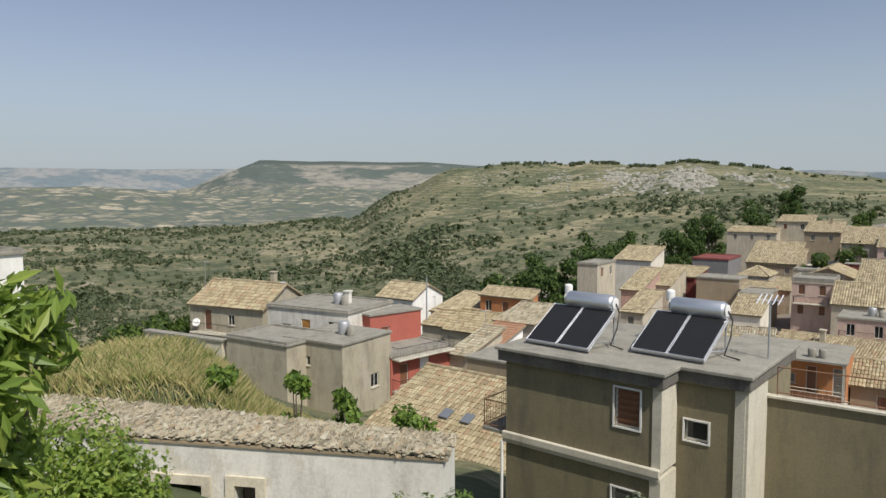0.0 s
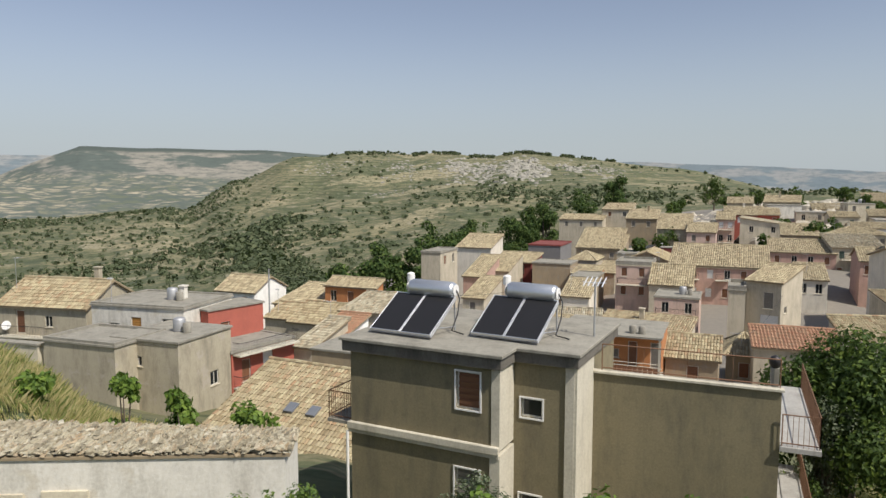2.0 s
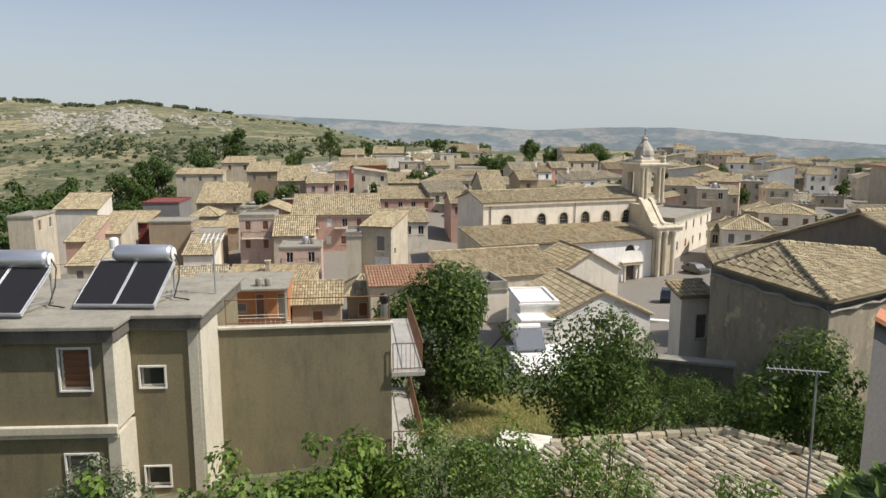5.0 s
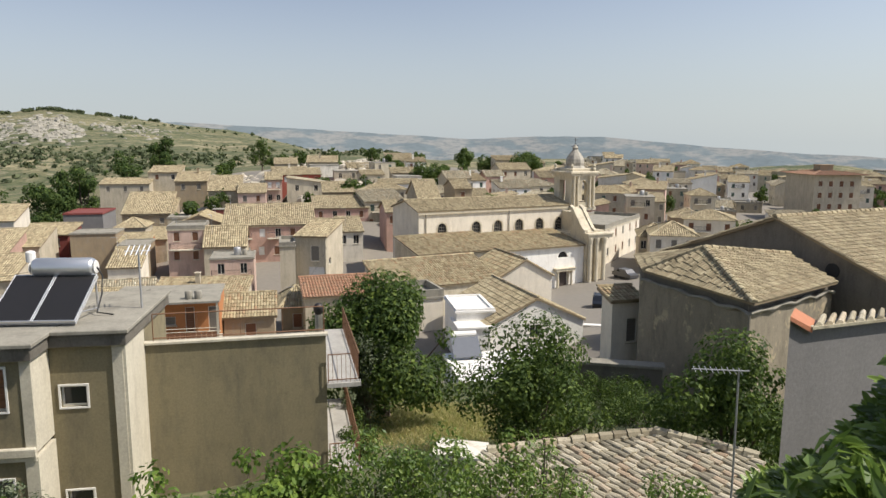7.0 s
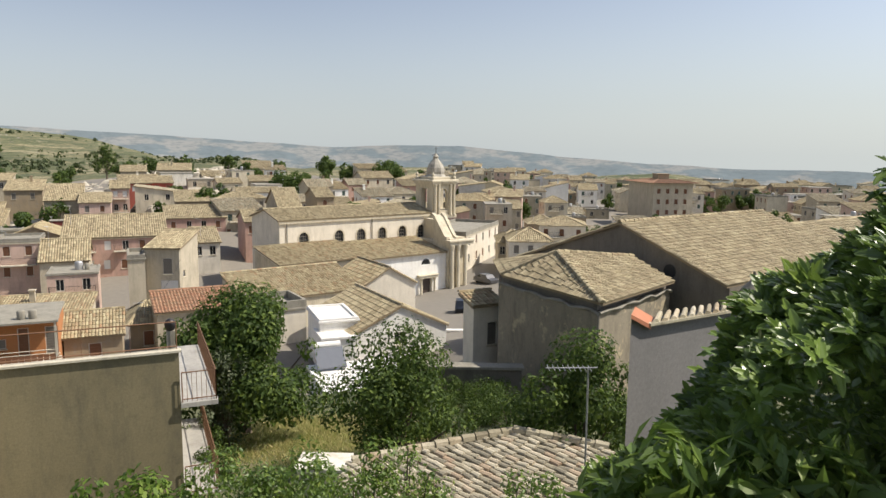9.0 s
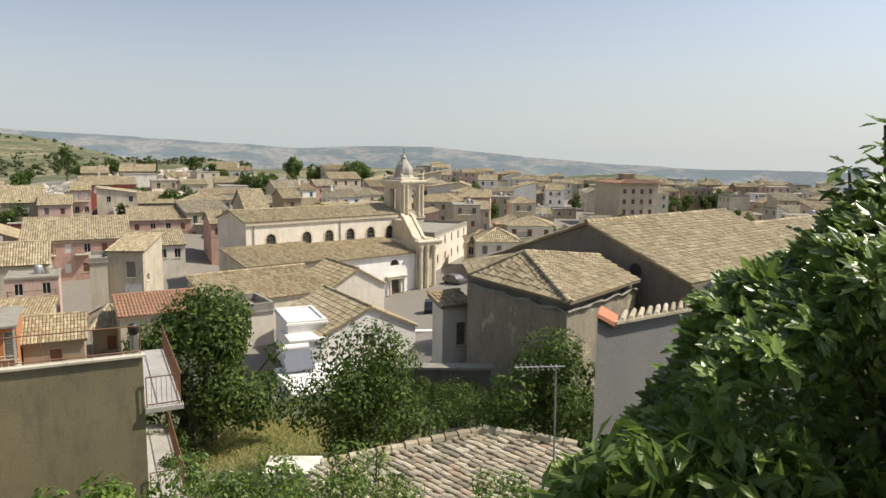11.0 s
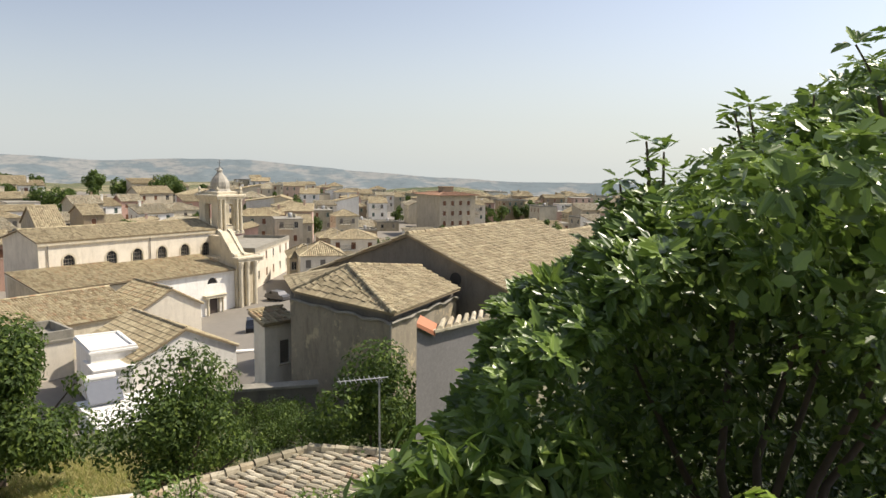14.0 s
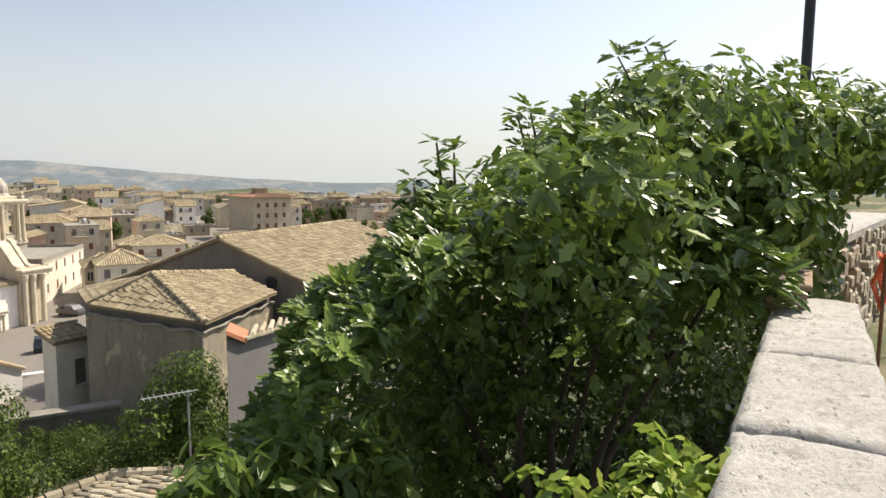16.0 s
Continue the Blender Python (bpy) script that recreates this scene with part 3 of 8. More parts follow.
# ---------- plants ----------
def leaf_cloud(blobs, count, size, r, lobed=False, droop=0.35, wide=0.27):
    """Leaves scattered over the shells of many clumps (x, y, z, radius); each leaf is a folded blade."""
    g = Geo()
    wts = [b[3] ** 2 for b in blobs]
    picks = r.choices(blobs, wts, k=count)
    for bx, by, bz, br in picks:
        v = Vector((r.gauss(0, 1), r.gauss(0, 1), r.gauss(0, 1) * 0.8)).normalized()
        rad = br * (0.62 + 0.42 * r.random() ** 0.6)
        c = Vector((bx, by, bz)) + v * rad
        n = (v + Vector((r.gauss(0, 0.45), r.gauss(0, 0.45), 0.35 + r.gauss(0, 0.4)))).normalized()
        a = n.cross(Vector((r.gauss(0, 1), r.gauss(0, 1), r.gauss(0, 0.6)))).normalized()
        b = n.cross(a)
        a = (a - n * droop * r.random()).normalized()
        s = size * r.uniform(0.6, 1.25)
        k = len(g.v)
        if lobed:
            out = ((0, 0.03), (0.24, 0.24), (0.42, 0.2), (0.64, 0.3), (0.8, 0.16), (1.0, 0.02))
            g.v.append(tuple(c))
            for p, q in out[1:]:
                g.v.append(tuple(c + a * (p * s) + b * (q * s) + n * (0.1 * s * q)))
            for p, q in reversed(out[1:-1]):
                g.v.append(tuple(c + a * (p * s) - b * (q * s) + n * (0.1 * s * q)))
            m = len(g.v) - k
            g.f.append(tuple(range(k, k + 6)))
            g.f.append((k, *range(k + 5, k + m)))
        else:
            g.v += [tuple(c), tuple(c + a * s * 0.5 + b * s * wide + n * s * 0.07), tuple(c + a * s), tuple(c + a * s * 0.5 - b * s * wide + n * s * 0.07)]
            g.f += [(k, k + 1, k + 2), (k, k + 2, k + 3)]
    return g


def clumps(r, w, h, n, z0, base=0.31, squash=1.0):
    """Clump centres inside an uneven egg-shaped crown of width w and height h."""
    out = []
    for _ in range(n):
        v = Vector((r.gauss(0, 1), r.gauss(0, 1), r.gauss(0, 1))).normalized() * (r.random() ** 0.4)
        far = r.random() < 0.28
        if far:
            v = v.normalized() * r.uniform(1.0, 1.2)
        s = base * r.uniform(0.4, 1.2) * w * (0.4 if far else 0.52)
        f = 1.0 - 0.25 * max(0, v.z)
        out.append((v.x * w * 0.36 * f, v.y * w * 0.36 * f * squash, z0 + h * 0.5 + v.z * h * 0.4, s))
    return out


def tree(x, y, z, w, h, trunk_h, seed, leaves, size, mat, label, name="tree", n=24, lean=0.0, lobed=False, category="tree", trunk_r=None, head=0):
    r = random.Random(seed)
    t = root(name, x, y, z, head, label, category, "trees")
    crown_h = h - trunk_h
    cl = clumps(r, w, crown_h, n, trunk_h)
    g = Geo()
    R = trunk_r or 0.025 * h + 0.05
    fork = Vector((lean, 0, trunk_h * 0.9 + 0.1 * h))
    g.tube([(0, 0, -0.4), (lean * 0.2, 0.03, trunk_h * 0.4), (lean * 0.6, -0.03, trunk_h * 0.8), tuple(fork)], [R * 1.3, R, R * 0.85, R * 0.7], 8)
    for c in cl[:9]:
        p = Vector(c[:3])
        mid = fork.lerp(p, 0.5) + Vector((0, 0, -0.06 * h))
        g.tube([tuple(fork), tuple(mid), tuple(p)], [R * 0.55, R * 0.33, R * 0.1], 5)
    g.done("trunk", M_BARK, t, smooth=True)
    leaf_cloud(cl, leaves, size, r, lobed).done("crown", mat, t)
    return t

# ---------- ground ----------
# heights of the land below the eye, by heading (degrees) and distance (metres)
DIST = (4, 14, 28, 45, 65, 100, 170, 280, 600, 1000, 1350, 1700)
LAND = {
    -70: (-4, -6, -9, -12, -16, -24, -38, -50, -75, -75, -70, -70),
    -22: (-4, -6.2, -5.9, -11.0, -16, -25, -38, -50, -75, -76, -78, -82),
    -8: (-4, -7, -11, -15, -19, -26, -38, -50, -66, -63, -56, -62),
    -4: (-4, -7.3, -11.5, -15.3, -19, -25.5, -36.5, -48, -62, -48, -9, -10),
    1: (-4, -7.7, -12, -15.7, -19, -24.5, -34, -46, -56, -28, 45, 38),
    6: (-4, -8, -12.5, -16, -19, -24, -32, -44, -52, -20, 48, 40),
    18: (-4, -8, -12.5, -16, -19, -22, -25, -32, -34, 2, 44, 38),
    29: (-4, -8, -12.5, -15, -18, -21, -18, -14, -18, 0, 30, 26),
    40: (-4, -8, -12.3, -14.5, -17.5, -21, -14, -8.5, -10, -16, -24, -32),
    55: (-4, -8, -12, -14, -17, -22, -18, -13, -14, -24, -38, -52),
    72: (-4, -8, -11.5, -13.5, -15.5, -19, -22, -21, -22, -32, -60, -82),
    92: (-3, -6, -9, -11, -14, -17, -20, -20, -23, -42, -62, -85),
    118: (-1.9, -2.2, -3, -4, -6, -10, -14, -18, -22, -30, -38, -45),
    180: (-1.9, -2, -2, -2, -2, -3, -5, -8, -15, -25, -30, -40),
    290: (-4, -6, -9, -12, -16, -24, -38, -50, -75, -75, -70, -70),
}


def land(x, y):
    d = max(math.hypot(x, y), 0.1)
    az = math.degrees(math.atan2(x, y))
    if az < -70:
        az += 360
    keys = list(LAND)
    for a, b in zip(keys, keys[1:]):
        if a <= az <= b:
            f = (az - a) / (b - a)
            f = f * f * (3 - 2 * f)
            za, zb = (float(np.interp(math.log(d), np.log(DIST), LAND[k])) for k in (a, b))
            bank = 0.0
            if -75 < az < 0 and d < 60:
                behind = (x + 5.76) * 0.174 + (y - 14.6) * 0.985 - 1.3
                bank = 1.5 * min(1.0, max(0.0, behind / 0.8)) * min(1.0, max(0.0, (30 - d) / 12)) * min(1.0, max(0.0, -az / 8))
            dip = math.hypot(x - 37.5, y - 31.5) / 10.0
            bank -= 2.2 * max(0.0, 1.0 - dip * dip)
            return za + (zb - za) * f + bank
    return -5.0


def ground_mat():
    """Land: dry grass, green scrub and bare earth in patches, with terrace lines and field edges."""
    m, nt, b = node_mat("dry_land")
    big = noise_out(nt, 0.006, 8, 0.62)
    mid = noise_out(nt, 0.035, 8, 0.7)
    fine = noise_out(nt, 0.9, 6, 0.7)
    c = ramp(nt, mid, [(0.38, (0.075, 0.088, 0.042)), (0.47, (0.125, 0.13, 0.066)), (0.56, (0.19, 0.175, 0.095)), (0.66, (0.34, 0.285, 0.17))])
    g = ramp(nt, mid, [(0.36, (0.06, 0.075, 0.038)), (0.52, (0.12, 0.128, 0.066)), (0.68, (0.22, 0.2, 0.11))])
    c = mix(nt, ramp(nt, big, [(0.42, (0, 0, 0)), (0.58, (1, 1, 1))]), c, g)
    tc = nt.nodes.new("ShaderNodeTexCoord")
    mp = nt.nodes.new("ShaderNodeMapping")
    mp.inputs["Scale"].default_value = (0.011, 0.017, 0.0)
    mp.inputs["Rotation"].default_value = (0, 0, 0.5)
    nt.links.new(tc.outputs["Object"], mp.inputs[0])
    warp = nt.nodes.new("ShaderNodeTexNoise")
    warp.inputs["Scale"].default_value = 2.0
    nt.links.new(mp.outputs[0], warp.inputs["Vector"])
    add = nt.nodes.new("ShaderNodeVectorMath")
    add.operation = "MULTIPLY_ADD"
    add.inputs[1].default_value = (0.5, 0.5, 0.0)
    nt.links.new(warp.outputs["Color"], add.inputs[0])
    nt.links.new(mp.outputs[0], add.inputs[2])
    cell = nt.nodes.new("ShaderNodeTexVoronoi")
    cell.inputs["Scale"].default_value = 1.0
    nt.links.new(add.outputs[0], cell.inputs["Vector"])
    field = ramp(nt, cell.outputs["Color"], [(0.25, (0.07, 0.088, 0.042)), (0.52, (0.13, 0.138, 0.068)), (0.68, (0.23, 0.205, 0.115)), (0.8, (0.44, 0.37, 0.23))])
    c = mix(nt, 0.5, c, field)
    edge = nt.nodes.new("ShaderNodeTexVoronoi")
    edge.feature = "DISTANCE_TO_EDGE"
    nt.links.new(add.outputs[0], edge.inputs["Vector"])
    c = mix(nt, ramp(nt, edge.outputs["Distance"], [(0.02, (0.75,) * 3), (0.07, (0, 0, 0))]), c, (0.055, 0.07, 0.032))
    ter = noise_out(nt, 0.02, 6, 0.7, (0.6, 0.6, 9.0))
    c = mix(nt, ramp(nt, ter, [(0.5, (0, 0, 0)), (0.53, (0.5,) * 3), (0.56, (0, 0, 0))]), c, (0.3, 0.25, 0.15))
    # dry stone terraces that follow the contours, broken by scrub
    lines = nt.nodes.new("ShaderNodeTexWave")
    lines.bands_direction = "Z"
    lines.inputs["Scale"].default_value, lines.inputs["Distortion"].default_value = 0.075, 7.0
    lines.inputs["Detail"].default_value, lines.inputs["Detail Scale"].default_value = 3.0, 0.35
    nt.links.new(tc.outputs["Object"], lines.inputs["Vector"])
    spots = noise_out(nt, 0.05, 6, 0.75)
    on = mix(nt, 1.0, ramp(nt, lines.outputs["Fac"], [(0.72, (0, 0, 0)), (0.9, (1, 1, 1))]), ramp(nt, spots, [(0.5, (0, 0, 0)), (0.6, (0.7,) * 3)]), "MULTIPLY")
    c = mix(nt, on, c, (0.34, 0.3, 0.21))
    off = mix(nt, 1.0, ramp(nt, lines.outputs["Fac"], [(0.1, (1, 1, 1)), (0.32, (0, 0, 0))]), ramp(nt, spots, [(0.42, (0.8,) * 3), (0.56, (0, 0, 0))]), "MULTIPLY")
    c = mix(nt, off, c, (0.07, 0.085, 0.05))
    tufts = noise_out(nt, 0.16, 7, 0.8)
    c = mix(nt, ramp(nt, tufts, [(0.55, (0, 0, 0)), (0.64, (0.7,) * 3)]), c, (0.075, 0.09, 0.05))
    c = mix(nt, 0.05, c, (0.17, 0.19, 0.2))
    c = mix(nt, 0.4, c, ramp(nt, fine, [(0.3, (0.2,) * 3), (0.7, (0.8,) * 3)]), "OVERLAY")
    nt.links.new(c, b.inputs["Base Color"])
    b.inputs["Roughness"].default_value = 1.0
    b.inputs["Specular IOR Level"].default_value = 0.1
    bump(nt, b, fine, 0.6, 0.3)
    return m


M_LAND = ground_mat()


def build_ground():
    azs = [-180 + 4 * k for k in range(28)] + [-68 + 0.5 * k for k in range(int((132 + 68) / 0.5))] + [132 + 4 * k for k in range(12)]
    rs = [0.6] + [3 * (1700 / 3) ** (k / 190) for k in range(191)] + [2100, 2800, 3800, 4700]
    v, f = [], []
    for r in rs:
        for a in azs:
            x, y = r * math.sin(radians(a)), r * math.cos(radians(a))
            z = land(x, y)
            amp = np.interp(r, (3, 20, 60, 200, 600, 1700), (0.03, 0.25, 0.4, 1.2, 6, 12))
            z += amp * noise.fractal(Vector((x / (6 + r * 0.12), y / (6 + r * 0.12), 0.3)), 1.0, 2.1, 6)
            if r > 1700:
                z = min(z, -95.0 - 0.06 * (r - 1700))
            v.append((x, y, z))
    n = len(azs)
    for i in range(len(rs) - 1):
        for k in range(n):
            j = (k + 1) % n
            f.append((i * n + k, i * n + j, (i + 1) * n + j, (i + 1) * n + k))
    f.append(tuple(reversed(range(n))))
    ob = put("ground", mesh("ground", v, f, M_LAND, True))
    return tagged(ob, "dry grassy hillside land with scrub and terraces", "ground", kind="structure")


build_ground()


def hill_mat(name, wood, bare, haze_glow, fields=None, rim=None):
    """Far slopes: woods and bare patches in strips; below the height fields a patchwork of pale fields, above rim a
    wooded edge. A blue-grey glow paints in the haze.
    """
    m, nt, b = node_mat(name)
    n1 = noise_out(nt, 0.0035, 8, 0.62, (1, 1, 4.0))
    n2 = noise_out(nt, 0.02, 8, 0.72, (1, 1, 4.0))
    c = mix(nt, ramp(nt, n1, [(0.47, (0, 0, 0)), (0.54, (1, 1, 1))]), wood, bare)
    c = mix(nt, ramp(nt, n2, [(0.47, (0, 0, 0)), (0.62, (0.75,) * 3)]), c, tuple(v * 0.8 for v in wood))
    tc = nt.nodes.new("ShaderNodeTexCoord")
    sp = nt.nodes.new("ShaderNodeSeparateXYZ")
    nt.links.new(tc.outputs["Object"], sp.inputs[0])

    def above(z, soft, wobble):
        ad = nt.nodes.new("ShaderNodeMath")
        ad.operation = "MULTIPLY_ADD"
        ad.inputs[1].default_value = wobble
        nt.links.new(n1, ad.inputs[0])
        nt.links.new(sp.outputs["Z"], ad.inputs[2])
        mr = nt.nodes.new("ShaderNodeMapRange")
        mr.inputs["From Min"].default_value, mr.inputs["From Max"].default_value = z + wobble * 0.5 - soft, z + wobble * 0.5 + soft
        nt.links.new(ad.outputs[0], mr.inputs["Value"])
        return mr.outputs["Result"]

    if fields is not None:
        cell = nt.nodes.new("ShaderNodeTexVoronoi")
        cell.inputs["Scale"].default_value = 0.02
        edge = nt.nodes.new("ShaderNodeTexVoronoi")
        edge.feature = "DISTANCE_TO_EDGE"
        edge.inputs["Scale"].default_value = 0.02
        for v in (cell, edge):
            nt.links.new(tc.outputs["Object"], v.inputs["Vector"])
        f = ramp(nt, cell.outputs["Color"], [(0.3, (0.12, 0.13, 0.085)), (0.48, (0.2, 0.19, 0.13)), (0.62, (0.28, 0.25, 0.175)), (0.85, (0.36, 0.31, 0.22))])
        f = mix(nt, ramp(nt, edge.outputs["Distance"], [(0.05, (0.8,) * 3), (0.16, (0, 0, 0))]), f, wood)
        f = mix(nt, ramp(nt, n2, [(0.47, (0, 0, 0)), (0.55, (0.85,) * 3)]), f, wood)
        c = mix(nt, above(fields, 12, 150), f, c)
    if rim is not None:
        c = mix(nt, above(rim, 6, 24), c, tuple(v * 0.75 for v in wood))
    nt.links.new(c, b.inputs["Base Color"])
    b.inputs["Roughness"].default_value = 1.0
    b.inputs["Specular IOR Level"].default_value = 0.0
    # distance haze painted in as blue-grey emission; the slopes are no light source
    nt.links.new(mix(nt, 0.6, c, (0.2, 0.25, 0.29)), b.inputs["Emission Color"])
    b.inputs["Emission Strength"].default_value = haze_glow
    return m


def far_hills(name, sky_line, dist, base_el, mat, label, depth=0.25, seed=0.0):
    """A far range: its crest follows elevations given by heading, its face slopes towards the valley."""
    az0, az1 = sky_line[0][0], sky_line[-1][0]
    n = int((az1 - az0) / 0.2)
    v, f, rows = [], [], 14
    for k in range(n + 1):
        a = az0 + (az1 - az0) * k / n
        top = np.interp(a, [s[0] for s in sky_line], [s[1] for s in sky_line])
        for i in range(rows + 1):
            q = i / rows
            d = dist * (1 - depth * (1 - q))
            el = base_el + (top - base_el) * (q ** 0.8)
            x, y = d * math.sin(radians(a)), d * math.cos(radians(a))
            z = d * math.tan(radians(el))
            z += dist * 0.004 * noise.fractal(Vector((x / (dist * 0.06), y / (dist * 0.06), seed)), 1.0, 2.2, 5) * (0.25 + 0.75 * math.sin(math.pi * min(q * 1.05, 1)))
            v.append((x, y, z))
    for k in range(n):
        for i in range(rows):
            a = k * (rows + 1) + i
            f.append((a, a + rows + 1, a + rows + 2, a + 1))
    ob = put(name, mesh(name, v, f, mat, True))
    return tagged(ob, label, "hills", kind="structure")


M_HILL_MESA = hill_mat("hazed_mesa_slopes", (0.085, 0.1, 0.085), (0.24, 0.22, 0.18), 0.22, 12.0, 112.0)
# the far range carries its haze in pale blue-grey colours and more glow
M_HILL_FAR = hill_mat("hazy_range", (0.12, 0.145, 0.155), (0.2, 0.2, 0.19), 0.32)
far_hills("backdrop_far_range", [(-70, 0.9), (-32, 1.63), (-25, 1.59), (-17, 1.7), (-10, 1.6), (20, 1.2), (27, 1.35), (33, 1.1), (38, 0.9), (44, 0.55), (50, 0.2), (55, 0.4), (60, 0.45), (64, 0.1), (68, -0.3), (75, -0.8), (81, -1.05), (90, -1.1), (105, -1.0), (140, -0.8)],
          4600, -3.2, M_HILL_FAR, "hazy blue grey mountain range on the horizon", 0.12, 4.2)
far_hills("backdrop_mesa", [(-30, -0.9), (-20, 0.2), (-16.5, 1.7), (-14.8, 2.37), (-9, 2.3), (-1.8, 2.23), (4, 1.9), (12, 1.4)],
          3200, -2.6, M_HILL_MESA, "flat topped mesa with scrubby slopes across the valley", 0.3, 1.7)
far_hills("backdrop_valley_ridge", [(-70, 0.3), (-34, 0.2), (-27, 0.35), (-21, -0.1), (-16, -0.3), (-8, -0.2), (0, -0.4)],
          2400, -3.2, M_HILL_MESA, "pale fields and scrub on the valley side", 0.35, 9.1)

# ---------- block house with the solar water heaters ----------
def solar_house():
    # axes: x along the street front, y away from it; origin at the projecting corner, top of the parapet at 7.75
    h = root("block_house", 6.09, 20.04, -13.0, 129, "ochre rendered block house with flat roof and stained concrete band", "house", "near houses")
    W, REC, L2, PD, TOPZ = 5.3, 1.15, 2.0, 1.88, 7.35
    g = Geo()
    up = lambda z: z + 13.0
    f1 = [(W - 1.42, up(-7.05), 0.8, 1.17), (W - 1.46, up(-10.14), 0.84, 1.2)]
    f2 = [(0.27, up(-7.42), 0.7, 0.61), (0.25, up(-10.53), 0.7, 0.62)]
    wall_side(g, (-W, 0, 0), (1, 0, 0), W - 0.003, TOPZ, f1)
    wall_side(g, (0, REC, 0), (1, 0, 0), L2, TOPZ, f2)
    wall_side(g, (L2, REC + PD, 0), (0, 1, 0), 3.0, TOPZ, [])
    wall_side(g, (L2, REC + PD + 3, 0), (-1, 0, 0), W + L2, TOPZ, [])
    wall_side(g, (-W, REC + PD + 3, 0), (0, -1, 0), REC + PD + 3, TOPZ, [])
    g.done("wall", M_SOLWALL, h)
    p = Geo()
    p.box(-0.28, -0.05, 0, 0.05, REC - 0.003, TOPZ - 2.68)
    p.box(-0.24, -0.03, TOPZ - 2.55, 0.03, REC - 0.003, TOPZ)
    p.done("pilaster", M_PILASTER, h)
    p = Geo()
    p.box(L2 - 0.02, REC - 0.04, 0, L2 + 0.06, REC + PD, TOPZ)
    p.box(L2 - 0.3, REC - 0.06, 0, L2 - 0.02, REC - 0.003, TOPZ)
    p.done("pilaster", M_PILASTER, h)
    c = Geo()
    c.box(-W - 0.08, -0.14, up(-8.28), 0.02, -0.003, up(-8.05), 0.03)
    c.box(-W - 0.08, -0.09, up(-8.42), 0.02, -0.003, up(-8.28))
    c.done("cornice", M_PILASTER, h, label="pale string course with dark drip stains")
    b = Geo()
    b.box(-W - 0.2, -0.2, TOPZ, 0.12, REC + 0.1, TOPZ + 0.355, 0.0)
    b.box(-W - 0.2, REC + 0.1, TOPZ, L2 + 0.12, REC + PD + 3.1, TOPZ + 0.355, 0.0)
    b.box(0.12, REC - 0.18, TOPZ, L2 + 0.12, REC + 0.1, TOPZ + 0.355, 0.0)
    b.done("roof_band", M_BAND, h, label="concrete roof band streaked with black stains")
    t = Geo()
    t.box(-W - 0.28, -0.28, TOPZ + 0.36, 0.2, REC + PD + 3.15, TOPZ + 0.46, 0.02)
    t.box(0.2, REC - 0.26, TOPZ + 0.36, L2 + 0.2, REC + PD + 3.15, TOPZ + 0.46, 0.02)
    t.done("roof", M_CONC, h)
    for o, s, y in ((f1[0], "brown", 0), (f1[1], "grey", 0), (f2[0], "glass", REC), (f2[1], "glass", REC)):
        off = -W if y == 0 else 0
        win = opening(h, "front", 0, 0, (o[0] + off, o[1], o[2], o[3]), s)
        win.matrix_basis = pose(o[0] + off, y, o[1])
        for sill in [q for q in win.children if q.name.startswith("window_sill")]:
            bpy.data.objects.remove(sill)
        e = Geo()
        k = 0.05
        for a in ((-k, -k, 0, o[3] + k), (o[2], -k, o[2] + k, o[3] + k), (0, -k, o[2], 0), (0, o[3], o[2], o[3] + k)):
            e.box(a[0], -0.035, a[1], a[2], 0.02, a[3])
        e.done("surround", M_WHITE, win)
    return h, TOPZ + 0.46


sol, sol_top = solar_house()
blind = root("garden_wall_house", 9.55, 21.13, -13.0, 125, "blind ochre rendered end wall with a coping", "wall", "near houses")
g = Geo()
wall_side(g, (0, 0, 0), (1, 0, 0), 5.55, 6.75, [])
wall_side(g, (5.55, 0, 0), (0, 1, 0), 0.22, 6.75, [])
wall_side(g, (5.55, 0.22, 0), (0, 1, 0), 6.8, 5.0, [(2.0, 2.4, 1.0, 2.2), (2.0, 0.1, 1.0, 2.0)])
g.quad((0, 0.22, 4.6), (5.55, 0.22, 4.6), (5.55, 7.0, 4.6), (0, 7.0, 4.6))
wall_side(g, (5.55, 0.22, 0), (-1, 0, 0), 5.55, 6.75, [])
g.done("wall", M_SOLWALL, blind)


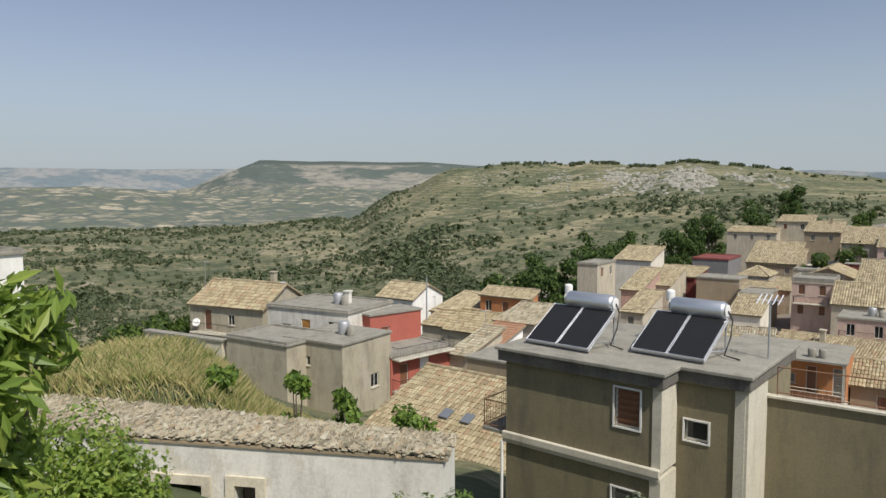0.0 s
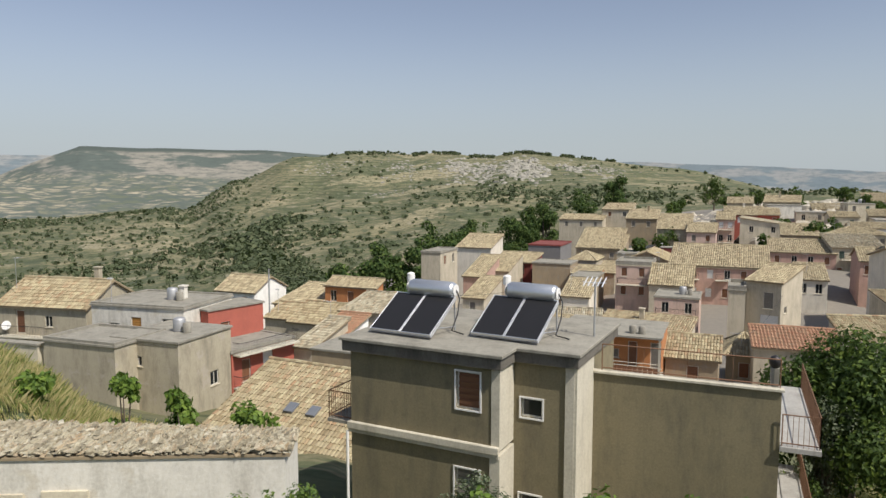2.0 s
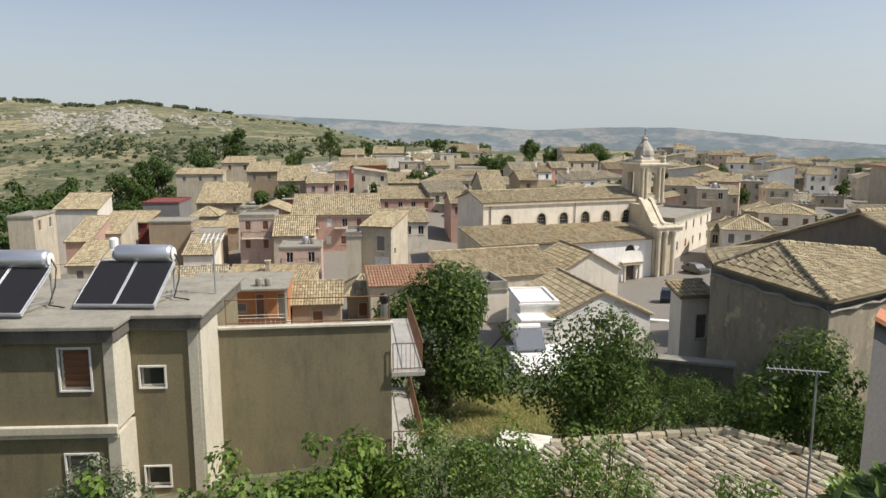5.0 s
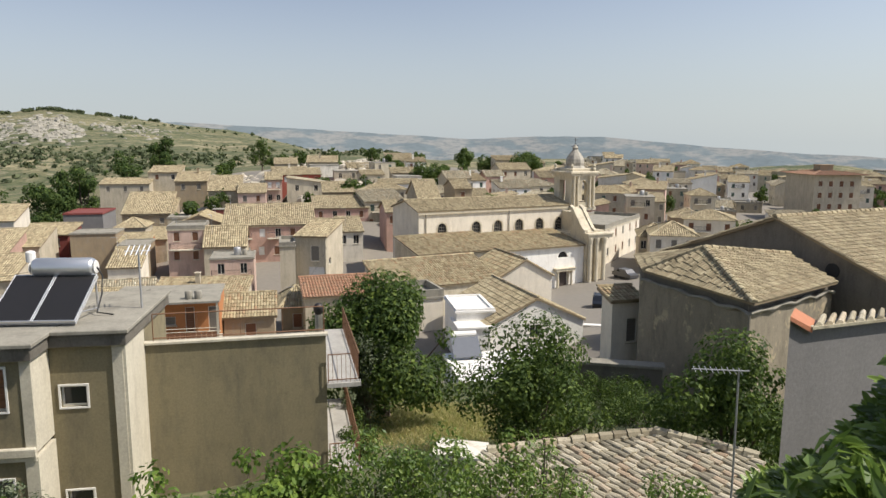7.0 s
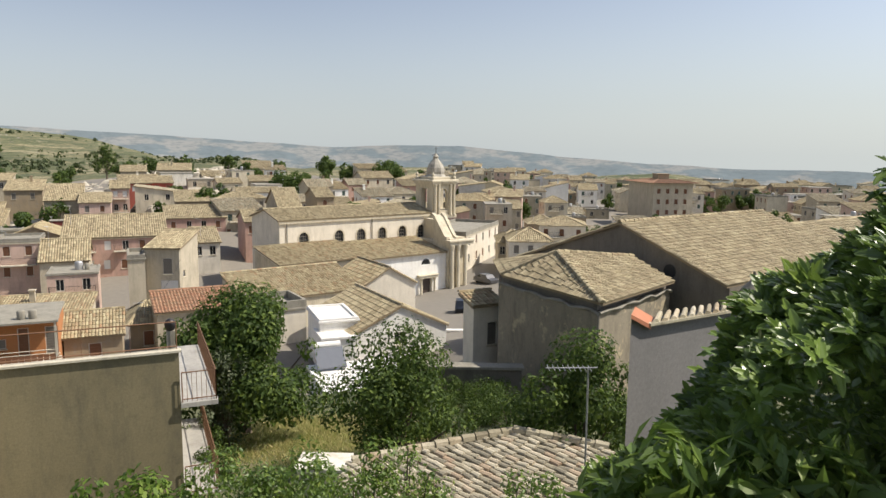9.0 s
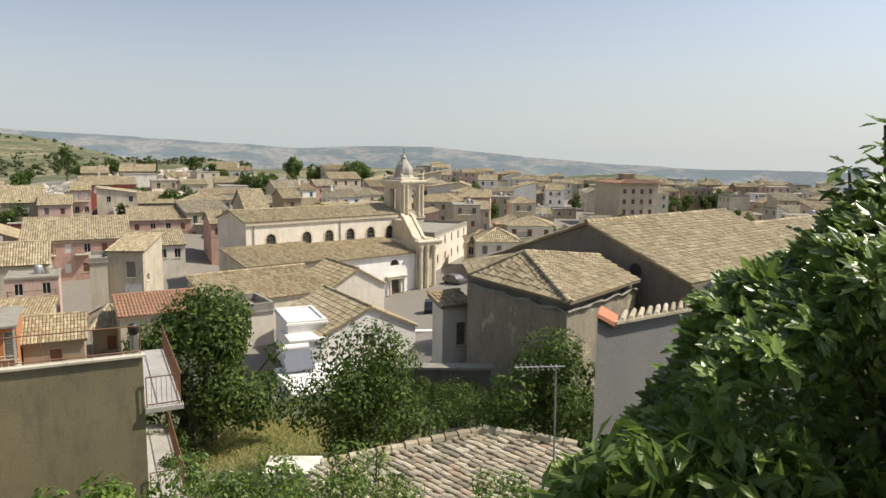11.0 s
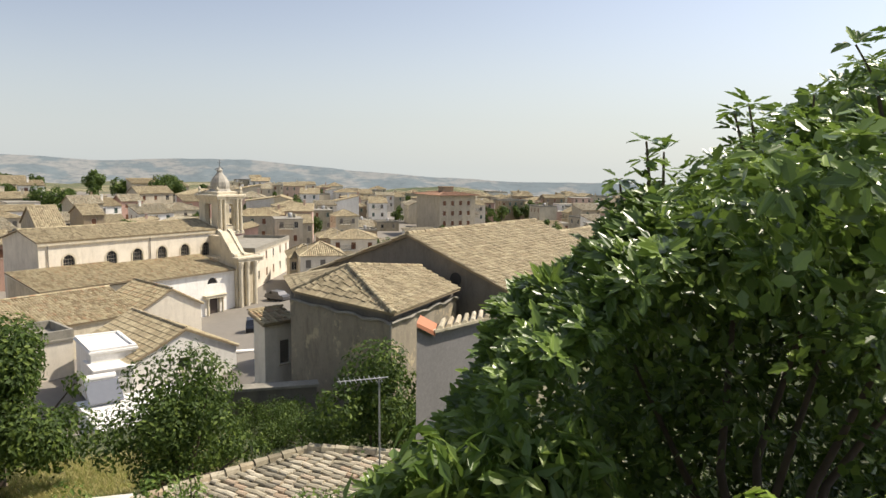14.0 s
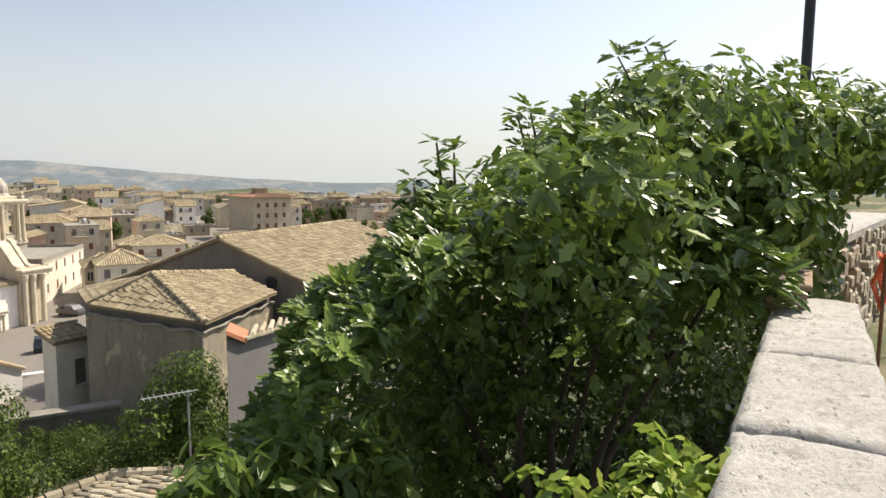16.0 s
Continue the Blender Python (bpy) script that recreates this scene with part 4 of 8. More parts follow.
# ---------- on and beside the block house ----------
def water_heater(x, y, head, label):
    """Thermosiphon water heater: two flat collectors on a frame, a tank lying along their top."""
    h = root("solar_water_heater", x, y, -13.0 + sol_top, head, label, "solar heater", "solar water heaters")
    w, run, rise = 2.36, 1.72, 1.0
    L = math.hypot(run, rise)
    tilt = pose(0, 0, 0.1) @ pose(0, 0, 0, math.degrees(math.atan2(rise, run)), 0, 0)
    for k in range(2):
        x0 = k * (w / 2 + 0.01)
        c = new("collector")
        c.parent = h
        c.matrix_basis = tilt @ pose(x0, 0, 0)
        g = Geo()
        ww, e = w / 2 - 0.01, 0.035
        for a in ((0, 0, e, L), (ww - e, 0, ww, L), (e, 0, ww - e, e), (e, L - e, ww - e, L)):
            g.box(a[0], a[1], 0, a[2], a[3], 0.09, 0.008)
        g.done("collector_frame", M_ALU, c)
        g = Geo()
        g.box(e, e, 0.02, ww - e, L - e, 0.075)
        g.done("glass_cover", M_SOLAR, c)
    g = Geo()
    g.box(-0.02, -0.02, 0.0, w + 0.02, L, 0.02)
    g.done("back_sheet", M_GALV, h, tilt @ pose(0, 0, -0.025))
    for x0 in (0.1, w - 0.1):
        g = Geo()
        g.tube([(x0, run + 0.1, 0), (x0, run + 0.05, rise + 0.05)], 0.03, 6)
        g.tube([(x0, run + 0.1, 0.1), (x0, 0.35, 0.3)], 0.022, 6)
        g.done("strut", M_GALV, h)
    t = Geo()
    cx, cz, R = run + 0.1, rise + 0.36, 0.29
    prof = [(0.02, 0.0), (0.16, 0.02), (0.25, 0.06), (R, 0.14), (R, 1.7), (0.25, 1.78), (0.16, 1.82), (0.02, 1.84)]
    t.lathe(prof, 24)
    t.done("tank", M_ALU, h, pose(0.45, cx, cz, 0, 90, 0), smooth=True)
    for xe, s in ((0.47, -1), (2.28, 1)):
        d = Geo()
        d.lathe([(0.2, 0), (0.2, 0.02), (0.16, 0.03)], 20)
        d.done("end_cap", M_WHITE, h, pose(xe - 0.03 * (s < 0), cx, cz, 0, 90 * s, 0))
    v = Geo()
    v.lathe([(0.13, 0), (0.14, 0.03), (0.14, 0.3), (0.1, 0.34), (0.03, 0.36)], 14)
    v.done("expansion_tank", M_WHITE, h, pose(0.2, cx + 0.45, rise + 0.45))
    p = Geo()
    p.tube([(w - 0.05, run + 0.1, cz), (w + 0.13, run, cz - 0.25), (w + 0.16, run - 0.2, 0.6), (w + 0.1, run - 0.5, 0.1), (w + 0.6, run - 0.6, 0.05)], 0.025, 8)
    p.done("hose", M_BLACK, h, smooth=True)
    return h


def sol_point(u, v):
    a, b = radians(129), radians(39)
    return 6.09 + math.sin(a) * u + math.sin(b) * v, 20.04 + math.cos(a) * u + math.cos(b) * v


water_heater(*sol_point(-4.98, 0.72), 132, "solar water heater with silver tank on the flat roof")
water_heater(*sol_point(-1.66, 1.62), 133, "second solar water heater with silver tank and hose")


def railing(name, pts, z, h, mat, label, bars=0.13, rails=2, category="railing", parent=None):
    """An iron railing through the points of a plan, with posts, rails and bars."""
    r = root(name, 0, 0, z, 90, label, category)
    g = Geo()
    for k in range(rails):
        zz = h * (1 - k * 0.9 / max(1, rails - 1)) if rails > 1 else h
        g.tube([(x, y, zz) for x, y in pts], 0.02, 6)
    g.done("rail", mat, r)
    b = Geo()
    for (x0, y0), (x1, y1) in zip(pts, pts[1:]):
        n = max(1, int(math.hypot(x1 - x0, y1 - y0) / bars))
        for k in range(n + 1):
            x, y = x0 + (x1 - x0) * k / n, y0 + (y1 - y0) * k / n
            b.tube([(x, y, 0.0), (x, y, h)], 0.018 if k in (0, n) else 0.008, 5)
    o = b.done("infill_grille", mat, r)
    o["kind"] = "stuff"
    return r


# little balcony on the shaded side, above the garden
g = Geo()
g.box(-6.35, 0.1, 4.72, -5.31, 1.6, 4.85, 0.02)
g.done("balcony_slab", M_CONC, sol)
railing("balcony_railing", [sol_point(-5.32, 0.14), sol_point(-6.3, 0.14), sol_point(-6.3, 1.55), sol_point(-5.32, 1.55)], -8.15, 0.95, M_RUST, "rusty iron railing round a small balcony", 0.12)
g = Geo()
g.tube([(-5.4, -0.1, 0), (-5.4, -0.1, 4.6)], 0.05, 8)
g.done("downpipe", M_WHITE, sol)

# coping, balconies and clutter of the blind end wall
g = Geo()
g.box(-0.05, -0.08, 6.75, 5.62, 0.2, 6.83, 0.015)
g.done("coping", M_PILASTER, blind)
g = Geo()
for z in (5.0, 1.95):
    g.box(5.553, -0.15, z, 6.65, 6.6, z + 0.16, 0.02)
g.done("balcony_slab", M_SLAB, blind)
for z in (5.16, 2.11):
    a, b = radians(125), radians(35)
    W = lambda u, v: (9.55 + math.sin(a) * u + math.sin(b) * v, 21.13 + math.cos(a) * u + math.cos(b) * v)
    railing("balcony_railing", [W(5.6, -0.1), W(6.6, -0.1), W(6.6, 6.5)], -13 + z, 0.95, M_RUST, "rust brown iron railing round a long balcony", 0.13)
railing("roof_railing", [W(0.3, 0.1), W(5.5, 0.1)], -13 + 6.83, 0.85, M_RUST, "thin rusty railing along the roof terrace", 1.1)
for v, z, q in ((2.22, 2.4, 2.2), (2.22, 0.1, 2.0)):
    opening(blind, "right", 5.55, 7.0, (v, z, 1.0, q), "grey")
pole = root("roof_pole", *W(-0.05, 0.5), -13 + 5.0, 125, "thin aerial mast with a ladder of dipoles", "antenna")
g = Geo()
g.tube([(0, 0, 0), (0, 0, 4.6)], 0.03, 8)
g.done("mast", M_GALV, pole)
g = Geo()
for k in range(5):
    g.tube([(-0.35 + k * 0.15, -0.2, 4.5), (-0.28 + k * 0.15, 0.2, 4.75)], 0.02, 4)
g.tube([(-0.4, 0, 4.6), (0.35, 0, 4.6)], 0.015, 5)
g.done("elements", M_ALU, pole)
pot = root("chimney_pot", *W(5.35, 0.3), -13 + 6.83, 125, "dark round chimney cowl on a short stack", "chimney")
g = Geo()
g.box(-0.12, -0.12, 0, 0.12, 0.12, 0.55)
g.done("shaft", M_CONC, pot)
g = Geo()
g.lathe([(0.1, 0.55), (0.16, 0.65), (0.17, 0.78), (0.12, 0.88), (0.03, 0.92)], 12)
g.done("cowl", M_IRON, pot, smooth=True)

# ---------- town houses ----------
house(49.9, 101.5, -21.0, 125, 5.3, 7.0, 7.8, "flat", 0.5, M_PINK, front=rows_of(5.3, 7.8, 2, 2, ("brown", "glass")), trim=True, balconies=[(0.3, 4.70, 4.6)], label="pink rendered two storey house with a balcony")
house(52.4, 95.5, -20.8, 125, 6.0, 9.0, 5.1, "gx", 2.6, M_BEIGE, front=rows_of(6.0, 5.1, 2, 1), label="beige house with a weathered tiled roof")
house(46.2, 82.8, -21.1, 125, 5.5, 6.0, 5.8, "flat", 0.25, M_PINK, front=rows_of(5.5, 5.8, 2, 1, ("white", "glass")), balconies=[(0.2, 3.60, 5.0)], tank=True, label="small pink house with a flat concrete roof")
house(23.8, 51.9, -17.6, 125, 5.1, 5.0, 5.5, "flat", 0.2, M_ORANGE, front=[(1.1, 3.50, 0.8, 0.7, "grey"), (2.6, 2.90, 0.7, 2.0, "brown"), (4.3, 2.90, 0.8, 2.0, "grey")], label="orange terrace house with a white slab roof")
house(29.4, 50.8, -17.8, 125, 4.0, 6.5, 3.5, "gx", 1.3, M_TAN, tiles=M_TILE_WARM, tw=0.24, tl=0.5, seg=3, front=rows_of(4.0, 3.5, 1, 1), label="low house under a broad weathered tile roof")
house(37.6, 54.7, -18.5, 125, 2.9, 6.0, 2.9, "hip", 1.5, M_TAN, tw=0.26, tl=0.5, front=rows_of(2.9, 2.9, 1, 2), label="small ochre house with a hipped tile roof")
house(51.2, 71.2, -20.5, 146, 3.9, 7.3, 8.9, "mono", 1.3, M_BEIGE, front=[(2.0, 5.90, 1.1, 1.9, "grey"), (1.7, 3.50, 2.0, 1.7, "white")], right=[(1.2, 5.30, 0.9, 0.8, "glass")], label="tall plain beige house with a sloping tile roof")
house(49.0, 71.2, -20.4, 125, 1.8, 6.0, 7.7, "flat", 0.6, M_BEIGE, label="low beige terrace annex")
house(70.8, 86.9, -19.8, 125, 3.9, 7.0, 5.5, "mono", 1.6, M_CREAM, front=rows_of(3.9, 5.5, 2, 1), label="cream house with a pale tile roof")
house(58.8, 100.8, -20.4, 125, 14.3, 9.0, 6.9, "mono", 2.6, M_ROSE, front=rows_of(14.3, 6.9, 6, 2, ("glass", "brown", "white")), tiles=M_TILE, trim=True, balconies=[(2.2, 4.90, 2.2), (6.8, 4.90, 2.0), (11.0, 4.90, 2.0)], label="long rose house with a broad tile roof")
house(84.5, 111.1, -17.3, 125, 10.7, 8.0, 4.2, "mono", 1.8, M_ROSE, front=rows_of(10.7, 4.2, 4, 1, ("brown", "glass")), label="long low rose house with a tile roof")
house(80.9, 86.5, -19.4, 125, 2.1, 9.0, 7.5, "gx", 1.6, M_ROSE, front=rows_of(2.1, 7.5, 1, 1, ("brown",)), label="rose house with a gable and tile roof")
house(93.3, 91.1, -19.0, 125, 4.1, 13.0, 8.4, "gx", 3.2, M_GREY, label="large old barn with dark gable wall")
house(106.9, 94.1, -18.8, 125, 3.5, 10.0, 9.3, "gx", 1.6, M_TAN, front=rows_of(3.5, 9.3, 3, 1, ("brown",)), label="tan house with a tile roof")
house(106.2, 153.1, -15.3, 125, 5.2, 8.0, 6.6, "mono", 1.4, M_RED, front=rows_of(5.2, 6.6, 2, 1, ("brown", "white")), label="red rendered house with a pale roof")
house(112.8, 153.1, -14.2, 125, 5.0, 8.0, 5.4, "mono", 1.4, M_RED, front=rows_of(5.0, 5.4, 2, 1, ("brown",)), label="dark red house beside the red house")
house(95.3, 143.7, -16.7, 125, 3.8, 8.0, 7.5, "gx", 1.6, M_PINK, front=rows_of(3.8, 7.5, 2, 3, ("white", "glass")), balconies=[(0.3, 5.30, 3.2), (0.3, 2.40, 3.2)], label="pink house with white balconies")
house(83.8, 137.1, -18.2, 125, 5.9, 7.0, 6.8, "mono", 1.6, M_PINK, front=rows_of(5.9, 6.8, 2, 1), label="pink lower house with a tile roof")
house(75.4, 133.1, -18.9, 125, 8.5, 2.5, 4.7, "flat", 0.2, M_WINE, label="low wine red outbuilding")
house(81.1, 160.0, -18.7, 125, 7.3, 8.0, 9.0, "mono", 2.0, M_TAN, front=rows_of(7.3, 9.0, 2, 1, ("grey",)), chimney=True, label="tan house with a stout chimney")
house(81.1, 144.9, -18.4, 125, 7.1, 9.0, 7.2, "mono", 3.0, M_GREY, label="old grey house with a wide tile roof")
house(85.4, 182.7, -20.1, 125, 8.0, 9.0, 11.7, "mono", 1.4, M_BEIGE, front=rows_of(8.0, 11.7, 2, 1), label="beige house on the hill edge")
house(59.6, 139.9, -22.1, 125, 8.9, 10.0, 7.6, "mono", 3.6, M_TAN, front=rows_of(8.9, 7.6, 3, 1, ("grey",)), label="tan house with a tile roof")
house(73.5, 184.7, -24.7, 125, 11.9, 6.0, 13.6, "mono", 1.2, M_BEIGE, front=rows_of(11.9, 13.6, 3, 1, ("grey",)), label="row of low beige houses on the edge")
house(148.9, 177.4, -11.0, 125, 7.7, 9.0, 2.3, "mono", 1.4, M_CREAM, front=rows_of(7.7, 2.3, 3, 1, ("brown",)), label="cream house on a terrace")
house(156.9, 174.3, -11.3, 125, 6.7, 9.0, 2.2, "mono", 1.2, M_BEIGE, front=rows_of(6.7, 2.2, 2, 1, ("brown",)), label="beige house on a terrace")
house(165.4, 173.3, -11.6, 125, 5.4, 9.0, 2.5, "mono", 1.4, M_CREAM, front=rows_of(5.4, 2.5, 2, 1, ("green",)), label="pale house with green shutters")
house(180.8, 192.0, -10.7, 125, 10.4, 12.0, 3.5, "mono", 2.6, M_BEIGE, label="wide house with a pale tile roof")
house(121.3, 178.0, -14.2, 125, 6.7, 9.0, 7.4, "mono", 1.5, M_GREY, label="ruined stone house with a broken roof")
house(43.5, 104.6, -22.1, 125, 4.2, 7.0, 6.5, "flat", 0.3, M_TAN, label="tan and orange flat roofed house")
house(37.8, 94.0, -22.0, 125, 4.0, 6.0, 5.3, "mono", 1.8, M_CREAM, label="cream house under a pale tile roof")
house(52.7, 114.4, -21.2, 125, 3.0, 7.0, 4.8, "mono", 1.2, M_GREY, label="narrow grey house under a tile roof")
house(60.1, 122.0, -20.3, 125, 3.6, 6.0, 6.3, "flat", 0.3, M_BEIGE, front=rows_of(3.6, 6.3, 1, 1), label="beige house with a flat roof")
house(37.6, 124.8, -23.9, 125, 6.4, 8.0, 8.7, "mono", 1.0, M_WINE, front=rows_of(6.4, 8.7, 2, 1), label="wine red house with a tile roof")
house(47.5, 136.0, -24.2, 125, 6.6, 10.3, 10.8, "flat", 0.3, M_GREYWALL, flat=M_WINE, label="grey house with a dark red roof")
house(41.6, 116.9, -23.3, 125, 6.7, 6.0, 8.6, "flat", 0.25, M_TAN, label="plain tan blind wall house")
house(46.8, 111.9, -22.1, 125, 4.5, 6.0, 6.1, "mono", 0.7, M_ORANGE, label="orange rendered house wall")
house(19.7, 105.9, -24.5, 125, 3.2, 7.0, 13.3, "flat", 0.3, M_BEIGE, right=rows_of(7.0, 13.3, 2, 1), label="tower like beige house with a roof terrace")
house(4.3, 90.0, -23.4, 125, 7.3, 1.9, 9.9, "mono", 0.9, M_ORANGE, tw=0.26, tl=0.5, front=rows_of(7.3, 9.9, 3, 1, ("brown", "glass")), label="orange house with a tile roof")
house(33.1, 139.1, -26.1, 125, 7.4, 8.0, 12.3, "mono", 2.2, M_CREAM, label="cream house with a pale tile roof")
house(60.7, 139.2, -21.8, 125, 8.3, 9.0, 7.0, "mono", 2.6, M_TAN, front=rows_of(8.3, 7.0, 2, 1), label="tan house with a tile roof")
house(27.4, 110.2, -23.9, 125, 3.2, 9.0, 8.2, "mono", 2.6, M_ROSE, label="rose house with a pale tile roof")
house(32.8, 115.0, -23.6, 125, 3.7, 9.0, 8.0, "mono", 2.4, M_BEIGE, label="beige house with a pale tile roof")
house(23.5, 94.6, -22.6, 125, 3.1, 8.0, 6.1, "mono", 2.0, M_BEIGE, front=rows_of(3.1, 6.1, 1, 1), label="beige house with a pale tile roof")
house(51.2, 123.2, -22.3, 125, 4.9, 7.0, 7.2, "hip", 1.4, M_BEIGE, label="beige house with a hipped roof")
house(-9.8, 97.9, -25.7, 125, 6.3, 7.0, 10.8, "gx", 1.8, M_WHITEWALL, front=rows_of(6.3, 10.8, 2, 1), label="white house with a tan gable roof")
house(-2.1, 92.0, -24.1, 125, 6.4, 8.0, 8.2, "mono", 1.6, M_TAN, tw=0.28, label="low house with a clay tile roof")
house(-0.3, 80.1, -22.1, 125, 6.6, 8.0, 6.1, "gx", 1.7, M_BEIGE, tiles=M_TILE_WARM, tw=0.26, tl=0.5, label="low house with a warm tile roof")
house(-3.0, 84.7, -23.1, 125, 3.9, 7.0, 6.8, "gx", 1.3, M_BEIGE, tiles=M_TILE_WARM, tw=0.28, label="low house with a clay tile roof")
house(5.3, 76.6, -21.4, 125, 4.7, 6.0, 7.1, "mono", 1.2, M_BEIGE, tiles=M_TILE_OLD, tw=0.26, tl=0.5, label="low house with a patched tile roof")
house(2.1, 66.0, -19.7, 125, 3.0, 5.0, 5.1, "mono", 1.3, M_WHITEWALL, tiles=M_TILE_RED, tw=0.26, tl=0.5, front=rows_of(3.0, 5.1, 1, 1), label="small white house with a red tile roof")
house(1.5, 52.4, -17.7, 125, 3.8, 5.0, 5.1, "flat", 0.2, M_TAN, label="plain tan house with a flat roof")
house(0.1, 61.6, -19.1, 125, 2.0, 6.0, 4.6, "mono", 1.5, M_BEIGE, tiles=M_TILE_OLD, tw=0.26, tl=0.5, label="small house with a broken tile roof")
house(-25.8, 70.1, -20.0, 115, 9.2, 7.0, 8.6, "gx", 2.1, M_GREY, tiles=M_TILE_WARM, tw=0.26, tl=0.5, seg=3, front=[(1.9, 6.20, 0.9, 2.1, "brown"), (4.9, 6.90, 0.8, 1.0, "glass")], balconies=[(0.8, 6.10, 4.6)], dish=True, chimney=True, label="old rendered house with a tile roof and a balcony")
house(-16.4, 63.9, -20.5, 118, 9.0, 7.0, 9.9, "flat", 0.3, M_OLDWHITE, front=[(1.7, 7.50, 1.0, 1.0, "glass"), (3.9, 7.00, 1.0, 2.1, "orange"), (6.9, 7.80, 1.3, 1.3, "glass")], chimney=True, tank=True, label="white flat roofed house with an orange door")
house(-12.8, 55.0, -17.8, 122, 5.9, 6.0, 6.2, "flat", 0.2, M_GREY, front=[(1.9, 4.30, 0.75, 0.75, "glass")], right=[(3.4, 2.20, 1.0, 1.1, "glass")], tank=True, label="plain grey cement rendered block house with tank")
house(-17.5, 55.5, -16.8, 122, 6.5, 5.0, 5.1, "flat", 0.35, M_GREY, label="low grey cement annex with a terrace")
house(-6.7, 60.8, -19.4, 50, 5.6, 3.2, 8.4, "flat", 0.2, M_RED, front=[(1.2, 5.20, 0.9, 2.1, "brown")], label="upper storey of the red house")
house(-4.6, 56.8, -18.8, 46, 6.7, 6.0, 5.1, "flat", 0.25, M_RED, front=[(1.0, 2.60, 0.9, 1.8, "brown"), (3.2, 2.50, 1.1, 2.2, "white"), (1.0, 0.10, 1.0, 1.9, "white"), (3.2, 0.10, 1.0, 1.9, "brown")], balconies=[(0.1, 2.35, 6.4), (0.1, 5.05, 6.4)], label="red rendered house with two balconies")
house(105.5, 52.9, -20.7, 150, 5.1, 9.0, 5.4, "hip", 1.8, M_BEIGE, front=rows_of(5.1, 5.4, 3, 1), label="beige house with a hipped tile roof")
house(136.5, 61.5, -21.3, 150, 6.2, 9.0, 6.1, "hip", 1.6, M_TAN, front=rows_of(6.2, 6.1, 3, 1), label="tan house with a hipped tile roof")
house(152.0, 76.3, -20.9, 150, 5.5, 10.0, 7.2, "mono", 2, M_BEIGE, front=rows_of(5.5, 7.2, 3, 2), label="beige three storey house")
house(100.6, 48.6, -20.6, 150, 6.9, 8.0, 6.4, "hip", 1.8, M_CREAM, front=rows_of(6.9, 6.4, 3, 1), label="cream house with a hipped roof")
house(103.3, 58.0, -20.8, 78, 21.5, 9.0, 6.6, "flat", 0.7, M_CREAM, front=rows_of(21.5, 6.6, 5, 2, ("glass", "brown")), trim=True, label="long cream palace front with a roof balustrade")
house(37.3, 20.3, -14.2, 122, 1.9, 1.3, 4.8, "mono", 0.5, M_CREAM, tiles=M_TILE_WARM, tw=0.26, tl=0.5, seg=3, front=[(1.0, 2.20, 0.7, 1.5, "grey")], label="small cream annex of the old apse with tiles")
house(30.9, 20.2, -13.8, 150, 5.6, 0.6, 2.2, "flat", 0.1, M_DARKSTONE, name="stone_wall", category="wall", label="old dark stone garden wall in the shade")

# ---------- general tiled roof plane ----------
def roof_plane(g, P, Q, T1, T2, tw, tl, seg=3, jitter=0.012):
    """Tiles on the plane with eave P to Q and top T1 (over P) to T2 (over Q)."""
    P, Q, T1, T2 = (Vector(v) for v in (P, Q, T1, T2))
    ex = (Q - P).normalized()
    nrm = ex.cross(T1 - P).normalized()
    if nrm.z < 0:
        nrm = -nrm
    up = nrm.cross(ex)
    W = (Q - P).length
    u1, v1, u2, v2 = (T1 - P).dot(ex), (T1 - P).dot(up), (T2 - P).dot(ex), (T2 - P).dot(up)
    u0, uw = min(0.0, u1), max(W, u2)

    def hi(u):
        u += u0
        if u < u1:
            return v1 * u / u1
        if u > u2:
            return v2 * (W - u) / (W - u2)
        return v1 + (v2 - v1) * (u - u1) / max(u2 - u1, 1e-6)

    def lo(u):
        u += u0
        if u < 0:
            return v1 * u / u1
        if u > W:
            return v2 * (u - W) / (u2 - W)
        return 0.0

    n = int(round((uw - u0) / tw))
    coppi(g, P + ex * u0, ex, up, nrm, n, (uw - u0) / n, tl, lo, hi, seg, jitter)


def slab(g, pts, th):
    n, k = len(g.v), len(pts)
    g.v += [tuple(p) for p in pts] + [(p[0], p[1], p[2] - th) for p in pts]
    g.f += [tuple(n + i for i in range(k)), tuple(n + k + i for i in reversed(range(k)))]
    for i in range(k):
        j = (i + 1) % k
        g.f.append((n + i, n + k + i, n + k + j, n + j))


def ridge_tiles(g, a, b, tw, tl):
    a, b = Vector(a), Vector(b)
    n = max(1, int((b - a).length / tl))
    ax = (b - a).normalized()
    side = ax.cross(Vector((0, 0, 1))).normalized()
    upv = side.cross(ax)
    for j in range(n):
        k0 = len(g.v)
        dz = rng.uniform(0, 0.03)
        for fq, sc in ((j / n, 1.0), ((j + 0.94) / n, 0.82)):
            p = a + (b - a) * fq
            for k in range(5):
                an = math.pi * k / 4
                g.v.append(tuple(p + side * (math.cos(an) * tw * 0.62 * sc) + upv * (math.sin(an) * tw * 0.6 * sc + 0.03 + dz)))
        for k in range(4):
            g.f.append((k0 + k, k0 + 5 + k, k0 + 6 + k, k0 + k + 1))
        g.f.append((k0, k0 + 1, k0 + 2, k0 + 3, k0 + 4))


